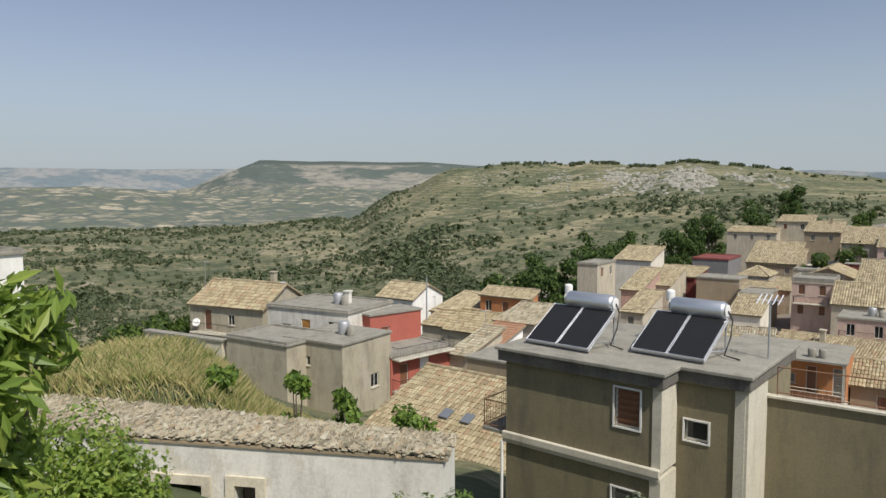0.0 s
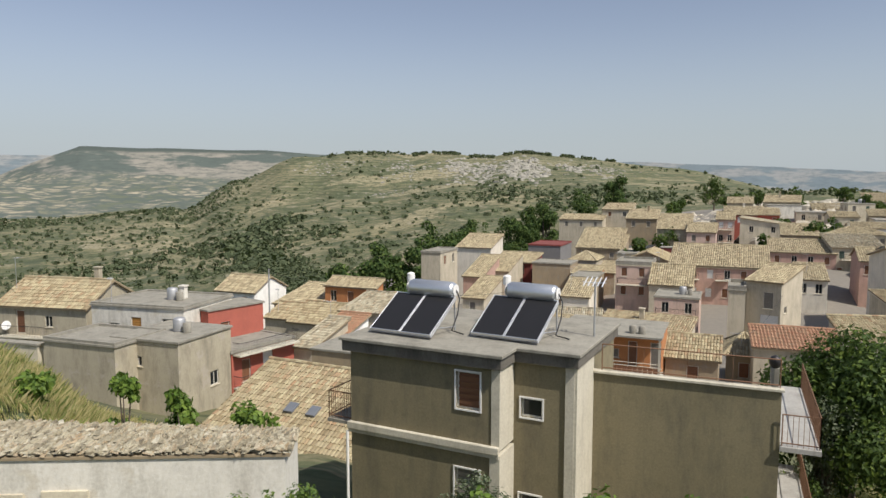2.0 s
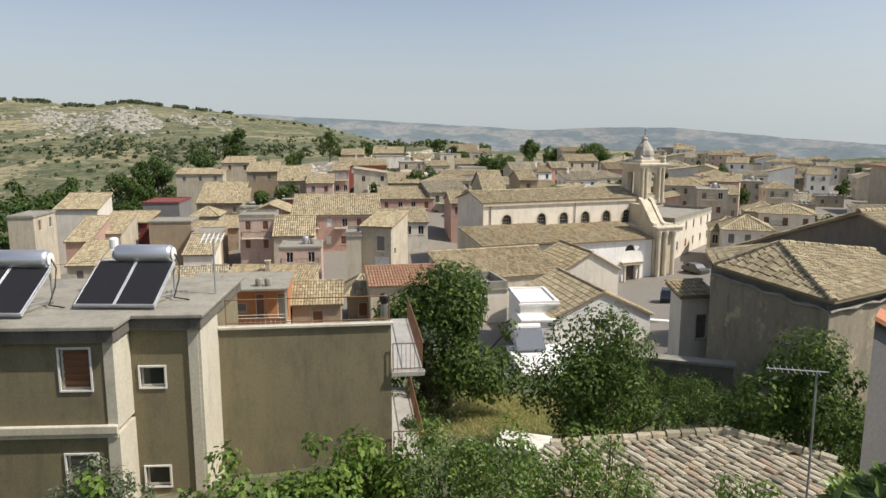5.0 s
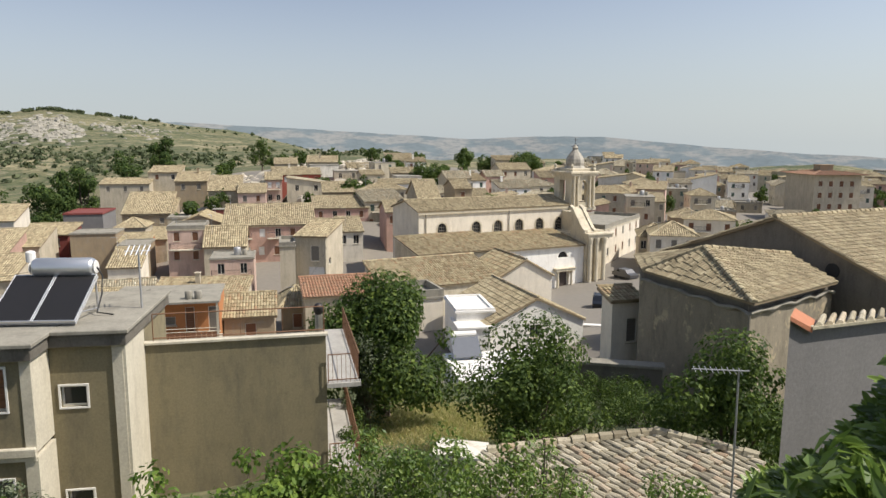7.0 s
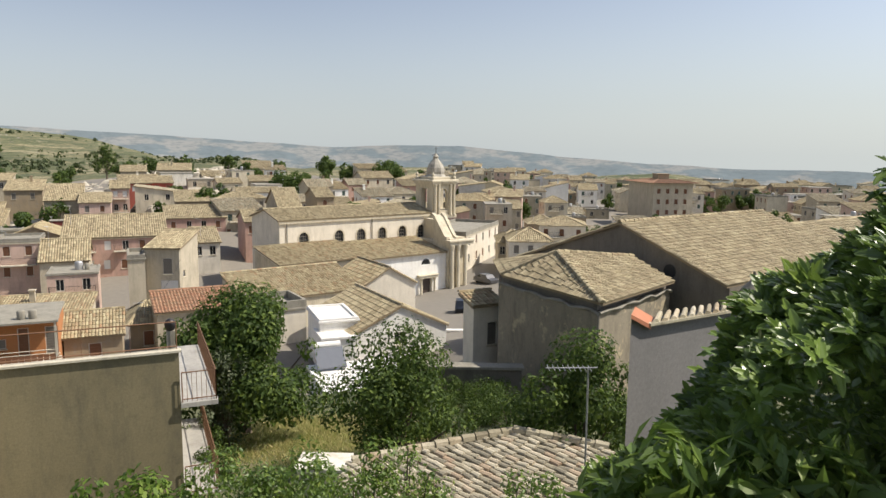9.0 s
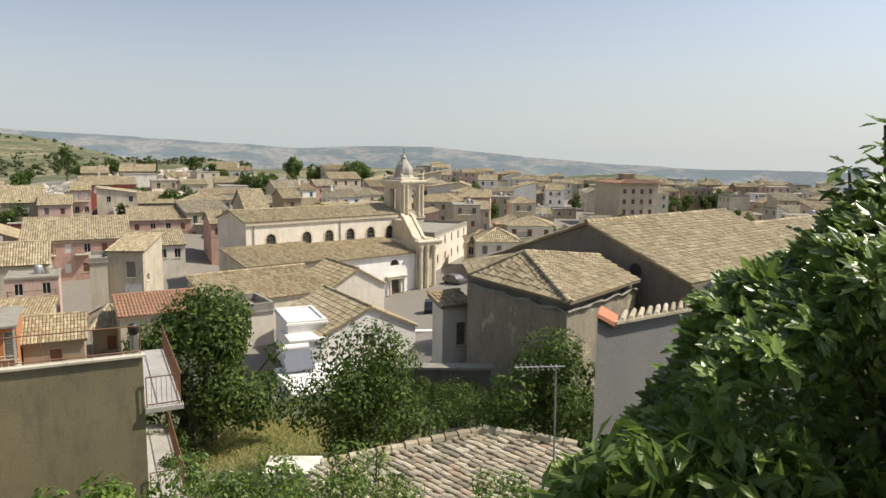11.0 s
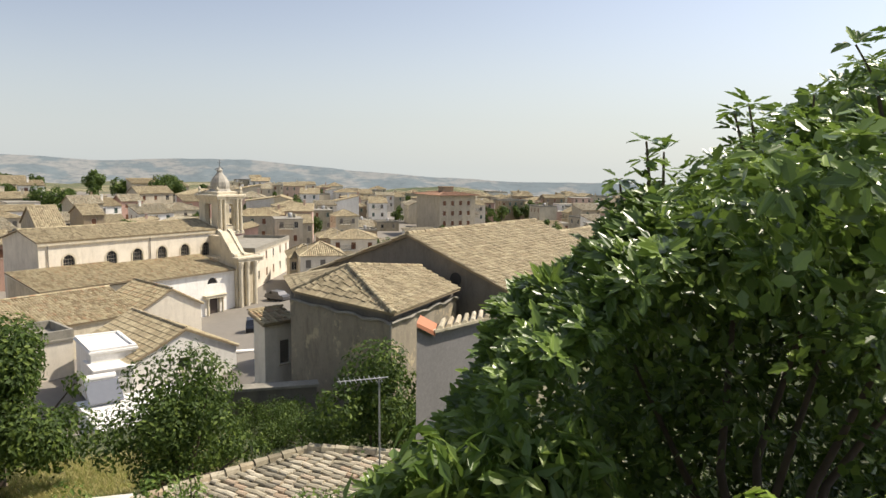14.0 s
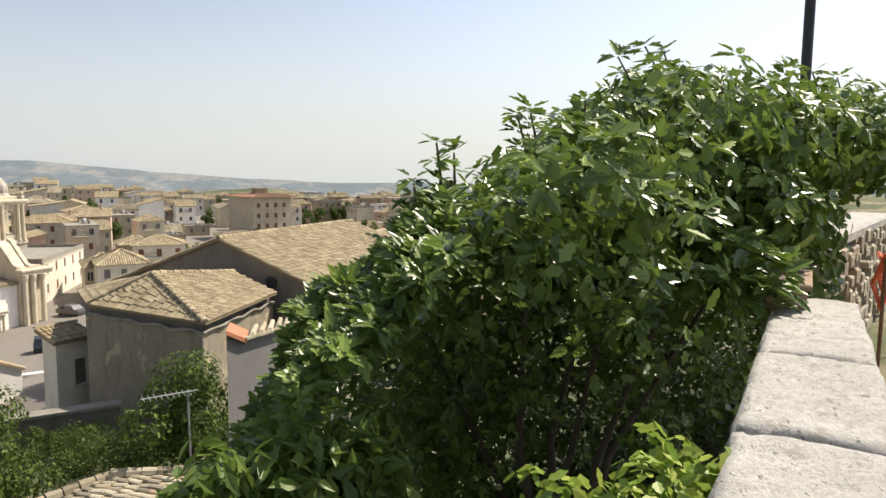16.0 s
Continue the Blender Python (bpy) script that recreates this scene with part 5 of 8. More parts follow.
def arch_fill(g, u, v, w, h, y, depth=0.3, seg=8):
    """Corner pieces that turn the top of a rectangular opening into a round arch."""
    r = w / 2
    for s in (-1, 1):
        cx = u + r
        pts = [(cx + s * r * math.cos(math.pi / 2 * k / seg), v + h - r + r * math.sin(math.pi / 2 * k / seg)) for k in range(seg + 1)]
        cor = (cx + s * r, v + h)
        for k in range(seg):
            a, b = pts[k], pts[k + 1]
            g.tri((cor[0], y, cor[1]), (a[0], y, a[1]), (b[0], y, b[1]))
            g.quad((a[0], y, a[1]), (a[0], y + depth, a[1]), (b[0], y + depth, b[1]), (b[0], y, b[1]))


def church():
    c = root("church", 71.88, 70.15, -23.0, 110.5, "cream baroque church with tiled nave, side aisle and domed bell tower", "church")
    # nave
    nave = new("nave")
    nave.parent = c
    wins = [(x - 0.75, 9.1, 1.5, 2.1) for x in (3.75, 9.5, 13.3, 17.1, 20.9, 24.6)]
    g = Geo()
    wall_side(g, (0, 0, 0), (1, 0, 0), 26.4, 13.0, wins, 0.35)
    wall_side(g, (0, 9.4, 0), (0, -1, 0), 9.4, 13.0, [], 0.3)
    wall_side(g, (26.4, 0, 0), (0, 1, 0), 9.4, 13.0, [], 0.3)
    wall_side(g, (26.4, 9.4, 0), (-1, 0, 0), 26.4, 13.0, [], 0.3)
    g.tri((0, 9.4, 13), (0, 0, 13), (0, 4.7, 14.3))
    for o in wins:
        arch_fill(g, *o, 0.0)
    g.done("nave_wall", M_CREAM, nave)
    for o in wins:
        w = new("window")
        w.parent = c
        w.matrix_basis = pose(o[0], 0.2, o[1])
        e = Geo()
        for a in ((-0.18, -0.16, 0.0, 1.35), (1.5, -0.16, 1.68, 1.35), (-0.18, -0.3, 1.68, -0.16)):
            e.box(a[0], -0.28, a[1], a[2], -0.203, a[3])
        for k in range(10):
            a0, a1 = math.pi * k / 10, math.pi * (k + 1) / 10
            q = lambda an, r: (0.75 + r * math.cos(an), -0.28, 1.35 + r * math.sin(an))
            e.quad(q(a0, 0.75), q(a0, 0.93), q(a1, 0.93), q(a1, 0.75))
        e.done("surround", M_STONE, w)
        p = Geo()
        p.box(0.02, 0.0, 0.02, 1.48, 0.03, 2.08)
        p.done("pane", M_GLASS, w)
        b = Geo()
        for k in range(1, 4):
            b.box(1.5 * k / 4 - 0.018, -0.05, 0, 1.5 * k / 4 + 0.018, -0.002, 2.0)
        for k in range(1, 4):
            b.box(0, -0.055, k * 0.5 - 0.03, 1.5, -0.004, k * 0.5 + 0.03)
        b.done("window_bars", M_SHUT_GREY, w)
    s, t = roof_mesh("gx", 26.4, 9.4, 13.0, 1.3, 0.3, 0.3, 0.6, 2)
    rf = s.done("nave_roof", M_ROOFBED, c)
    t.done("roof_tiles", M_TILE, rf)["kind"] = "stuff"
    co = Geo()
    co.box(-0.15, -0.25, 12.55, 26.3, -0.003, 12.95, 0.05)
    co.done("cornice", M_STONE, c)
    for x in (1.1, 15.2):
        co = Geo()
        co.tube([(x, -0.12, 9.3), (x, -0.12, 12.52)], 0.07, 6)
        co.done("downpipe", M_SHUT_GREY, c)
    # side aisle
    door = (19.0 + 3.7, 1.3, 1.5, 2.9)
    lun = (18.75 + 3.7, 6.2, 1.7, 0.9)
    small = (9.0, 5.6, 1.6, 0.85)
    g = Geo()
    wall_side(g, (-3.7, -8, 0), (1, 0, 0), 12.7, 7.9, [small], 0.3)
    arch_fill(g, small[0] - 3.7, small[1], small[2], small[3], -8, 0.28)
    wall_side(g, (-3.7, 0, 0), (0, -1, 0), 8, 7.9, [], 0.3)
    g.tri((-3.7, 0, 7.9), (-3.7, -8, 7.9), (-3.7, 0, 9.3))
    g.done("aisle_wall", M_STONE, c)
    g = Geo()
    wall_side(g, (9.0, -8.004, 0), (1, 0, 0), 14.4, 7.9, [(door[0] - 12.7, *door[1:]), (lun[0] - 12.7, *lun[1:])], 0.35)
    arch_fill(g, lun[0] - 3.7, lun[1], lun[2], lun[3], -8.004, 0.3)
    g.done("aisle_wall", M_WHITEWALL, c, label="white rendered aisle wall beside the side door")
    gl = Geo()
    gl.box(lun[0] - 3.7, -7.8, lun[1], lun[0] - 2.0, -7.75, lun[1] + 0.9)
    gl.done("lunette_pane", M_GLASS, c)
    gl = Geo()
    gl.box(small[0] - 3.7, -7.8, small[1], small[0] - 2.1, -7.75, small[1] + 0.85)
    gl.done("lunette_pane", M_GLASS, c)
    d = new("door")
    d.parent = c
    d.matrix_basis = pose(19.0, -8.0, 1.3)
    k = Geo()
    k.box(0, 0.2, 0, 1.5, 0.3, 2.9)
    k.done("door_leaf", M_DOOR, d)
    k = Geo()
    for x in (-0.75, 1.75):
        k.lathe([(0.24, -0.5), (0.24, -0.2), (0.17, -0.1), (0.15, 2.6), (0.25, 2.75), (0.25, 2.95)], 10, x + 0.25, -0.35)
    k.box(-0.95, -0.65, 2.95, 2.45, -0.003, 3.3, 0.04)
    k.box(-1.1, -0.75, 3.3, 2.6, -0.003, 3.42, 0.03)
    k.box(-0.2, -0.1, 0, -0.003, 0.0, 2.9)
    k.box(1.503, -0.1, 0, 1.7, 0.0, 2.9)
    k.done("portal", M_STONE, d, label="stone portal with two columns and an entablature")
    for x0, x1, dz in ((-4.0, 9.0, 0.35), (9.05, 23.4, 0.0)):
        s, t = Geo(), Geo()
        P, Q, A, B = (x0, -8.4, 7.9 + dz), (x1, -8.4, 7.9 + dz), (x0, -0.02, 9.45 + dz), (x1, -0.02, 9.45 + dz)
        slab(s, [P, Q, B, A], 0.15)
        roof_plane(t, P, Q, A, B, 0.3, 0.6, 2)
        rf = s.done("aisle_roof", M_ROOFBED, c)
        t.done("roof_tiles", M_TILE_WARM, rf)["kind"] = "stuff"
    # facade with columns and the sloping shoulder
    f = Geo()
    n = len(f.v)
    prof = [(-8.6, 0), (-8.6, 9.2), (-7.9, 9.6), (-6.6, 11.0), (-5.3, 12.5), (-4.7, 13.0), (-4.7, 0)]
    for x in (23.45, 25.2):
        f.v += [(x, y, z) for y, z in prof]
    m = len(prof)
    f.f += [tuple(n + i for i in range(m)), tuple(n + m + i for i in reversed(range(m)))]
    for i in range(m):
        j = (i + 1) % m
        f.f.append((n + i, n + m + i, n + m + j, n + j))
    f.box(25.2, -4.6, 0, 26.9, 16.0, 12.2)
    f.box(23.45, -4.7, 0, 25.2, -0.003, 9.2)
    f.box(25.2, -8.2, 0, 26.9, -4.6, 9.9)
    f.done("facade_wall", M_STONE, c, label="carved limestone facade with a curved shoulder")
    e = Geo()
    e.box(23.2, -9.3, 8.9, 27.6, -8.0, 9.4, 0.08)
    e.box(23.0, -9.5, 9.4, 27.8, -7.9, 9.65, 0.05)
    e.box(23.2, -9.3, 0, 27.6, -8.62, 1.2, 0.06)
    e.box(26.9, -9.2, 8.9, 27.9, 16.0, 9.6, 0.06)
    e.done("entablature", M_STONE, c)
    for x, y in ((23.8, -8.95), (25.0, -8.95), (26.4, -8.95), (27.4, -7.4), (27.4, -5.6), (27.4, -3.0)):
        k = Geo()
        k.lathe([(0.42, 1.2), (0.42, 1.5), (0.34, 1.6), (0.3, 8.0), (0.36, 8.2), (0.44, 8.6), (0.46, 8.9)], 12, x, y)
        k.done("column", M_STONE, c, smooth=False)
    rise = [(-8.4, 9.75), (-7.8, 9.95), (-6.6, 11.3), (-5.3, 12.85), (-4.6, 13.2)]
    for x0, x1, up in ((23.3, 25.4, 0.0), (23.2, 23.75, 0.3), (24.95, 25.5, 0.3)):
        v = Geo()
        for (ya, za), (yb, zb) in zip(rise, rise[1:]):
            n = len(v.v)
            v.v += [(x, y, z + up * e + (0.0 if e else -0.45)) for y, z in ((ya, za), (yb, zb)) for x, e in ((x0, 0), (x1, 0), (x1, 1), (x0, 1))]
            v.f += [(n + 3, n + 2, n + 6, n + 7), (n, n + 3, n + 7, n + 4), (n + 2, n + 1, n + 5, n + 6), (n, n + 1, n + 2, n + 3), (n + 5, n + 4, n + 7, n + 6)]
        v.done("shoulder_coping", M_STONE, c)
    # bell tower
    T = new("bell_tower")
    T.parent = c
    T.matrix_basis = pose(26.6, -0.4, 12.1)
    g = Geo()
    holes = [(1.5, 1.3, 1.6, 3.5)]
    for p, ex in (((0, 0, 0), (1, 0, 0)), ((4.6, 0, 0), (0, 1, 0)), ((4.6, 4.6, 0), (-1, 0, 0)), ((0, 4.6, 0), (0, -1, 0))):
        wall_side(g, p, ex, 4.6, 5.9, holes, 0.7)
    arch_fill(g, 1.5, 1.3, 1.6, 3.5, 0.0, 0.7)
    g.quad((0.6, 0.6, 1.25), (4.0, 0.6, 1.25), (4.0, 4.0, 1.25), (0.6, 4.0, 1.25))
    g.box(0.7, 0.7, 5.5, 3.9, 3.9, 5.8)
    g.done("belfry", M_STONE, T)
    k = Geo()
    k.box(-0.5, -0.5, 5.9, 5.1, 5.1, 6.25, 0.1)
    k.box(-0.3, -0.3, 5.5, 4.9, 4.9, 5.9, 0.0)
    k.box(-0.25, -0.25, 0.0, 4.85, 4.85, 0.5, 0.1)
    k.box(0.3, 0.3, 6.25, 4.3, 4.3, 6.7, 0.08)
    k.done("cornice", M_STONE, T)
    for x in (0.35, 1.1, 3.5, 4.25):
        q = Geo()
        q.lathe([(0.3, 0.5), (0.24, 0.8), (0.2, 5.0), (0.3, 5.5)], 10, x, -0.2)
        q.done("column", M_STONE, T)
    q = Geo()
    q.lathe([(1.75, 6.7), (1.6, 6.9), (1.42, 7.1), (1.5, 7.5), (1.45, 8.1), (1.15, 8.7), (0.75, 9.2), (0.45, 9.6), (0.42, 9.8), (0.5, 9.95), (0.3, 10.15), (0.12, 10.4), (0.1, 10.5)], 8, 2.3, 2.3)
    q.done("dome", M_DOMESTONE, T, label="ribbed grey onion dome")
    for i in range(4):
        q = Geo()
        x, y = (0.1, 4.5)[i % 2], (0.1, 4.5)[i // 2]
        q.lathe([(0.28, 6.25), (0.3, 6.6), (0.15, 6.8), (0.26, 7.1), (0.05, 7.5)], 8, x, y)
        q.done("urn", M_STONE, T)
    q = Geo()
    q.tube([(2.3, 2.3, 10.4), (2.3, 2.3, 11.6)], 0.04, 6)
    q.tube([(1.95, 2.3, 11.2), (2.65, 2.3, 11.2)], 0.04, 6)
    q.tube([(1.5, 2.3, 10.1), (2.1, 2.3, 10.35), (2.9, 2.3, 10.3)], 0.06, 6)
    q.done("cross", M_IRON, T)
    b = Geo()
    b.lathe([(0.55, 2.7), (0.5, 3.0), (0.36, 3.5), (0.2, 3.8)], 12, 2.3, 2.3)
    b.done("bell", M_RUST, T)


M_DOMESTONE = plaster("dome_stone", (0.4, 0.37, 0.31), (0.12, 0.11, 0.1), 0.8, scale=1.0)
church()


# ---------- old church apse and hall ----------
def apse():
    a = root("old_apse", 0, 0, 0, 90, "old polygonal church apse with hipped tile roof and stained render", "church")
    O, A, B = Vector((32.66, 10.93)), Vector((36.9, 18.4)), Vector((40.8, 9.5))
    K = Vector((41.8, 20.9))
    D = Vector((48, 18))
    zb, zt = -14.0, -7.72
    g = Geo()
    for p, q in ((A, O), (O, B), (K, A)):
        g.quad((p.x, p.y, zb), (q.x, q.y, zb), (q.x, q.y, zt), (p.x, p.y, zt))
    slab(g, [(O.x, O.y, zt), (B.x, B.y, zt), (D.x, D.y, zt), (K.x, K.y, zt), (A.x, A.y, zt)], 0.05)
    g.done("wall", M_APSE, a)
    ap, rd = Vector((37.5, 15.1, -5.65)), Vector((42.3, 12.1, -6.05))
    ze = -7.15
    off = Vector((-0.35, -0.3, 0))
    o, aa, bb = (Vector((v.x, v.y, ze)) + off for v in (O, A, B))
    face = (bb - o).cross(ap - o)
    rd.z = ap.z - (face.x * (rd.x - ap.x) + face.y * (rd.y - ap.y)) / face.z
    kk = Vector((K.x - 0.3, K.y + 0.3, ze))
    s = Geo()
    for pts in ([o, aa, ap], [o, bb, rd, ap], [aa, kk, ap]):
        n = len(s.v)
        s.v += [tuple(p) for p in pts] + [(p.x, p.y, p.z - 0.1) for p in pts]
        m = len(pts)
        s.f += [tuple(n + i for i in range(m)), tuple(n + m + i for i in reversed(range(m)))]
        for i in range(m):
            j = (i + 1) % m
            s.f.append((n + i, n + j, n + m + j, n + m + i))
    rf = s.done("roof", M_ROOFBED, a)
    t = Geo()
    roof_plane(t, aa, o, ap, ap, 0.22, 0.42, 4)
    roof_plane(t, o, bb, ap, rd, 0.22, 0.42, 4)
    roof_plane(t, kk, aa, ap, ap, 0.22, 0.42, 4)
    for p, q in ((o, ap), (aa, ap), (ap, rd)):
        ridge_tiles(t, p, q, 0.27, 0.42)
    t.done("roof_tiles", M_TILE, rf)["kind"] = "stuff"
    # set-back strip under the eaves, its shade painted as dark stone
    k = Geo()
    for p, q in ((A, O), (O, B), (K, A)):
        p2, q2 = p.lerp(Vector((40, 15)), 0.04), q.lerp(Vector((40, 15)), 0.04)
        k.quad((p2.x, p2.y, zt), (q2.x, q2.y, zt), (q2.x, q2.y, -7.2), (p2.x, p2.y, -7.2))
    k.done("eaves_gap_shade", M_DARKSTONE, a)
    b = Geo()
    for p, q in ((A, O), (O, B)):
        run = [p.lerp(q, e / 12) for e in range(13)]
        b.tube([(v.x - 0.1, v.y - 0.08, zt + 0.03 + 0.07 * math.sin(e * 1.9) + 0.04 * math.sin(e * 4.1)) for e, v in enumerate(run)], [0.09 + 0.03 * math.sin(e * 2.7) for e in range(13)], 6)
    b.done("eaves_band", M_CONC, a)
    p = Geo()
    p.tube([(O.x - 0.1, O.y - 0.05, zb), (O.x - 0.1, O.y - 0.05, zt)], 0.06, 6)
    p.done("downpipe", M_SHUT_GREY, a)


apse()


def hall():
    h = root("church_hall", 0, 0, 0, 90, "large old church hall with dark gable wall and pale tile roof", "church")
    ax = Vector((math.sin(radians(112)), math.cos(radians(112)), 0))
    G, R, L = Vector((44.41, 13.57, -4.53)), Vector((40.27, 6.25, -7.15)), Vector((50.37, 24.12, -8.6))
    far = 17.0
    g = Geo()
    zb = -14
    g.f.append((0, 1, 2, 3, 4))
    g.v += [(L.x, L.y, zb), (R.x, R.y, zb), tuple(R), tuple(G), tuple(L)]
    R2 = R + ax * far
    g.quad((R.x, R.y, zb), (R2.x, R2.y, zb), tuple(R2), tuple(R))
    g.done("wall", M_DARKSTONE, h)
    s, t = Geo(), Geo()
    up = Vector((0, 0, 0.12))
    P, Q, A, B = R + up - ax * 0.25, R2 + up, G + up - ax * 0.25, G + up + ax * far
    slab(s, [P, Q, B, A], 0.14)
    Lr, Lf = L + up - ax * 0.25, L + up + ax * far
    slab(s, [A, B, Lf, Lr], 0.14)
    rf = s.done("roof", M_ROOFBED, h)
    roof_plane(t, P, Q, A, B, 0.22, 0.42, 3)
    roof_plane(t, Lf, Lr, B, A, 0.4, 0.8, 2)
    ridge_tiles(t, A, B, 0.3, 0.45)
    t.done("roof_tiles", M_TILE, rf)["kind"] = "stuff"
    # no hole: a black disc on the gable paints the dark inside of the oculus
    w = Geo()
    cx = Vector((42.3, 9.9, -6.9)) - ax * 0.02
    w.tube([tuple(cx - ax * 0.02), tuple(cx - ax * 0.05)], 0.42, 12)
    w.done("oculus", M_BLACK, h)
    v = Geo()
    v.tube([(40.6, 5.6, -8.2), (40.65, 5.5, -7.6), (40.75, 5.3, -7.15), (40.8, 5.15, -6.8), (40.78, 5.1, -6.45), (40.7, 5.15, -6.2)], [0.5, 0.46, 0.34, 0.2, 0.13, 0.05], 10)
    v.done("corner_volute", M_CONC, h, label="pale stone volute at the eaves corner", smooth=True)


hall()
house(55.0, -2.0, -13.0, 112, 22.0, 9.0, 6.0, "mono", 1.5, M_APSE, over=0.3, tw=0.3, tl=0.55, seg=3, label="long wing of the old hall under pale tiles", name="hall_wing", category="building", group="hall")


# ---------- white houses below the church ----------
house(30.75, 26.4, -17.0, 127, 6.6, 5.6, 2.7, "flat", 0.16, M_WHITEWALL, flat=M_WHITE, label="white flat terrace roof", group="white houses")
house(39.1, 34.2, -16.5, 128, 2.9, 5.0, 3.7, "flat", 0.3, M_WHITEWALL, flat=M_WHITE, front=[(1.9, 0.4, 0.9, 2.1, "grey")], label="white cube house with a flat white roof", group="white houses")
house(37.9, 32.9, -16.5, 128, 2.4, 3.0, 2.9, "flat", 0.2, M_WHITEWALL, flat=M_WHITE, label="low white annex with flat roof", group="white houses")
house(46.77, 27.88, -18.0, 30, 9.0, 7.9, 4.4, "gx", 1.9, M_WHITEWALL, over=0.15, tw=0.26, tl=0.5, seg=3, tiles=M_TILE, left=[(3.4, 3.3, 0.95, 1.0, "glass")], label="white gabled house with a mossy tile roof", group="white houses")
house(63.82, 42.08, -22.0, 28, 8.0, 6.4, 7.6, "gx", 1.9, M_CREAM, over=0.2, tw=0.3, tl=0.55, seg=2, tiles=M_TILE_WARM, left=(), label="cream gabled house before the church", group="white houses")
house(47.0, 50.5, -20.0, 112, 13.0, 6.0, 5.3, "mono", 1.9, M_STONE, over=0.2, tw=0.28, tl=0.55, tiles=M_TILE_WARM, label="long low house with a brown tile roof", group="white houses")
house(40.0, 43.0, -18.5, 118, 5.2, 4.5, 5.0, "flat", 0.8, M_CREAM, label="cream flat roofed house with parapet", group="white houses")
house(37.5, 50.8, -19.5, 122, 6.5, 4.5, 5.6, "mono", 0.9, M_BEIGE, tiles=M_TILE_RED, tw=0.28, label="low house with a red tile roof", group="white houses")
house(60.5, 63.0, -21.5, 112, 6.0, 6.0, 5.2, "flat", 0.5, M_GREY, label="old grey stone house", group="white houses")


# ---------- grey rendered neighbour and low roofs ----------
def grey_neighbour():
    h = root("grey_house", 12.12, 3.54, -9.0, 114, "grey rendered blank house end with tile coping", "house", "near houses")
    g = Geo()
    W, z0, z1 = 3.6, 5.98, 5.9
    n = len(g.v)
    for y in (0, 0.32):
        s = 1.9 * y
        g.v += [(s, y, 0), (W + s, y, 0), (W + s, y, z1), (0.4 + s, y, z0), (s, y, z0 + 0.2)]
    g.f += [(n, n + 1, n + 2, n + 3, n + 4), (n + 9, n + 8, n + 7, n + 6, n + 5), (n + 5, n, n + 4, n + 9), (n + 1, n + 6, n + 7, n + 2), (n + 3, n + 2, n + 7, n + 8)]
    g.done("wall", M_GREYWALL, h)
    r = Geo()
    for k in range(12):
        x = 0.55 + k * 0.25
        z = z0 + (z1 - z0) * x / W
        for y in (-0.08,):
            kk = len(r.v)
            for yy, sc in ((y, 1.0), (y + 0.42, 0.85)):
                for i in range(6):
                    an = math.pi * i / 5
                    r.v.append((x + 1.9 * max(yy, 0) + 0.105 * sc * math.cos(an), yy, z + 0.03 + 0.085 * sc * math.sin(an) + rng.uniform(0, 0.012)))
            for i in range(5):
                r.f.append((kk + i, kk + 6 + i, kk + 7 + i, kk + i + 1))
            r.f.append(tuple(kk + i for i in range(6)))
    r.done("coping_tiles", M_TILE_OLD, h)["kind"] = "stuff"
    q = Geo()
    q.box(0.4, -0.1, z0 + 0.0, W, -0.003, z0 + 0.05)
    q.v = [(x, y, z + (z1 - z0) * max(0, x - 0.35) / W) for x, y, z in q.v]
    q.done("coping_edge", M_TILE_OLD, h)
    t = Geo()
    n = len(t.v)
    t.v += [(-0.1, -0.08, z0 + 0.2), (0.42, -0.08, z0 - 0.06), (0.95, 0.3, z0 - 0.06), (0.45, 0.3, z0 + 0.2), (-0.1, -0.08, z0 + 0.27), (0.42, -0.08, z0 + 0.02), (0.95, 0.3, z0 + 0.02), (0.45, 0.3, z0 + 0.27)]
    t.f += [(n, n + 1, n + 5, n + 4), (n + 4, n + 5, n + 6, n + 7), (n + 1, n + 2, n + 6, n + 5), (n + 3, n, n + 4, n + 7)]
    t.done("corner_tile", M_TERRA, h)


grey_neighbour()


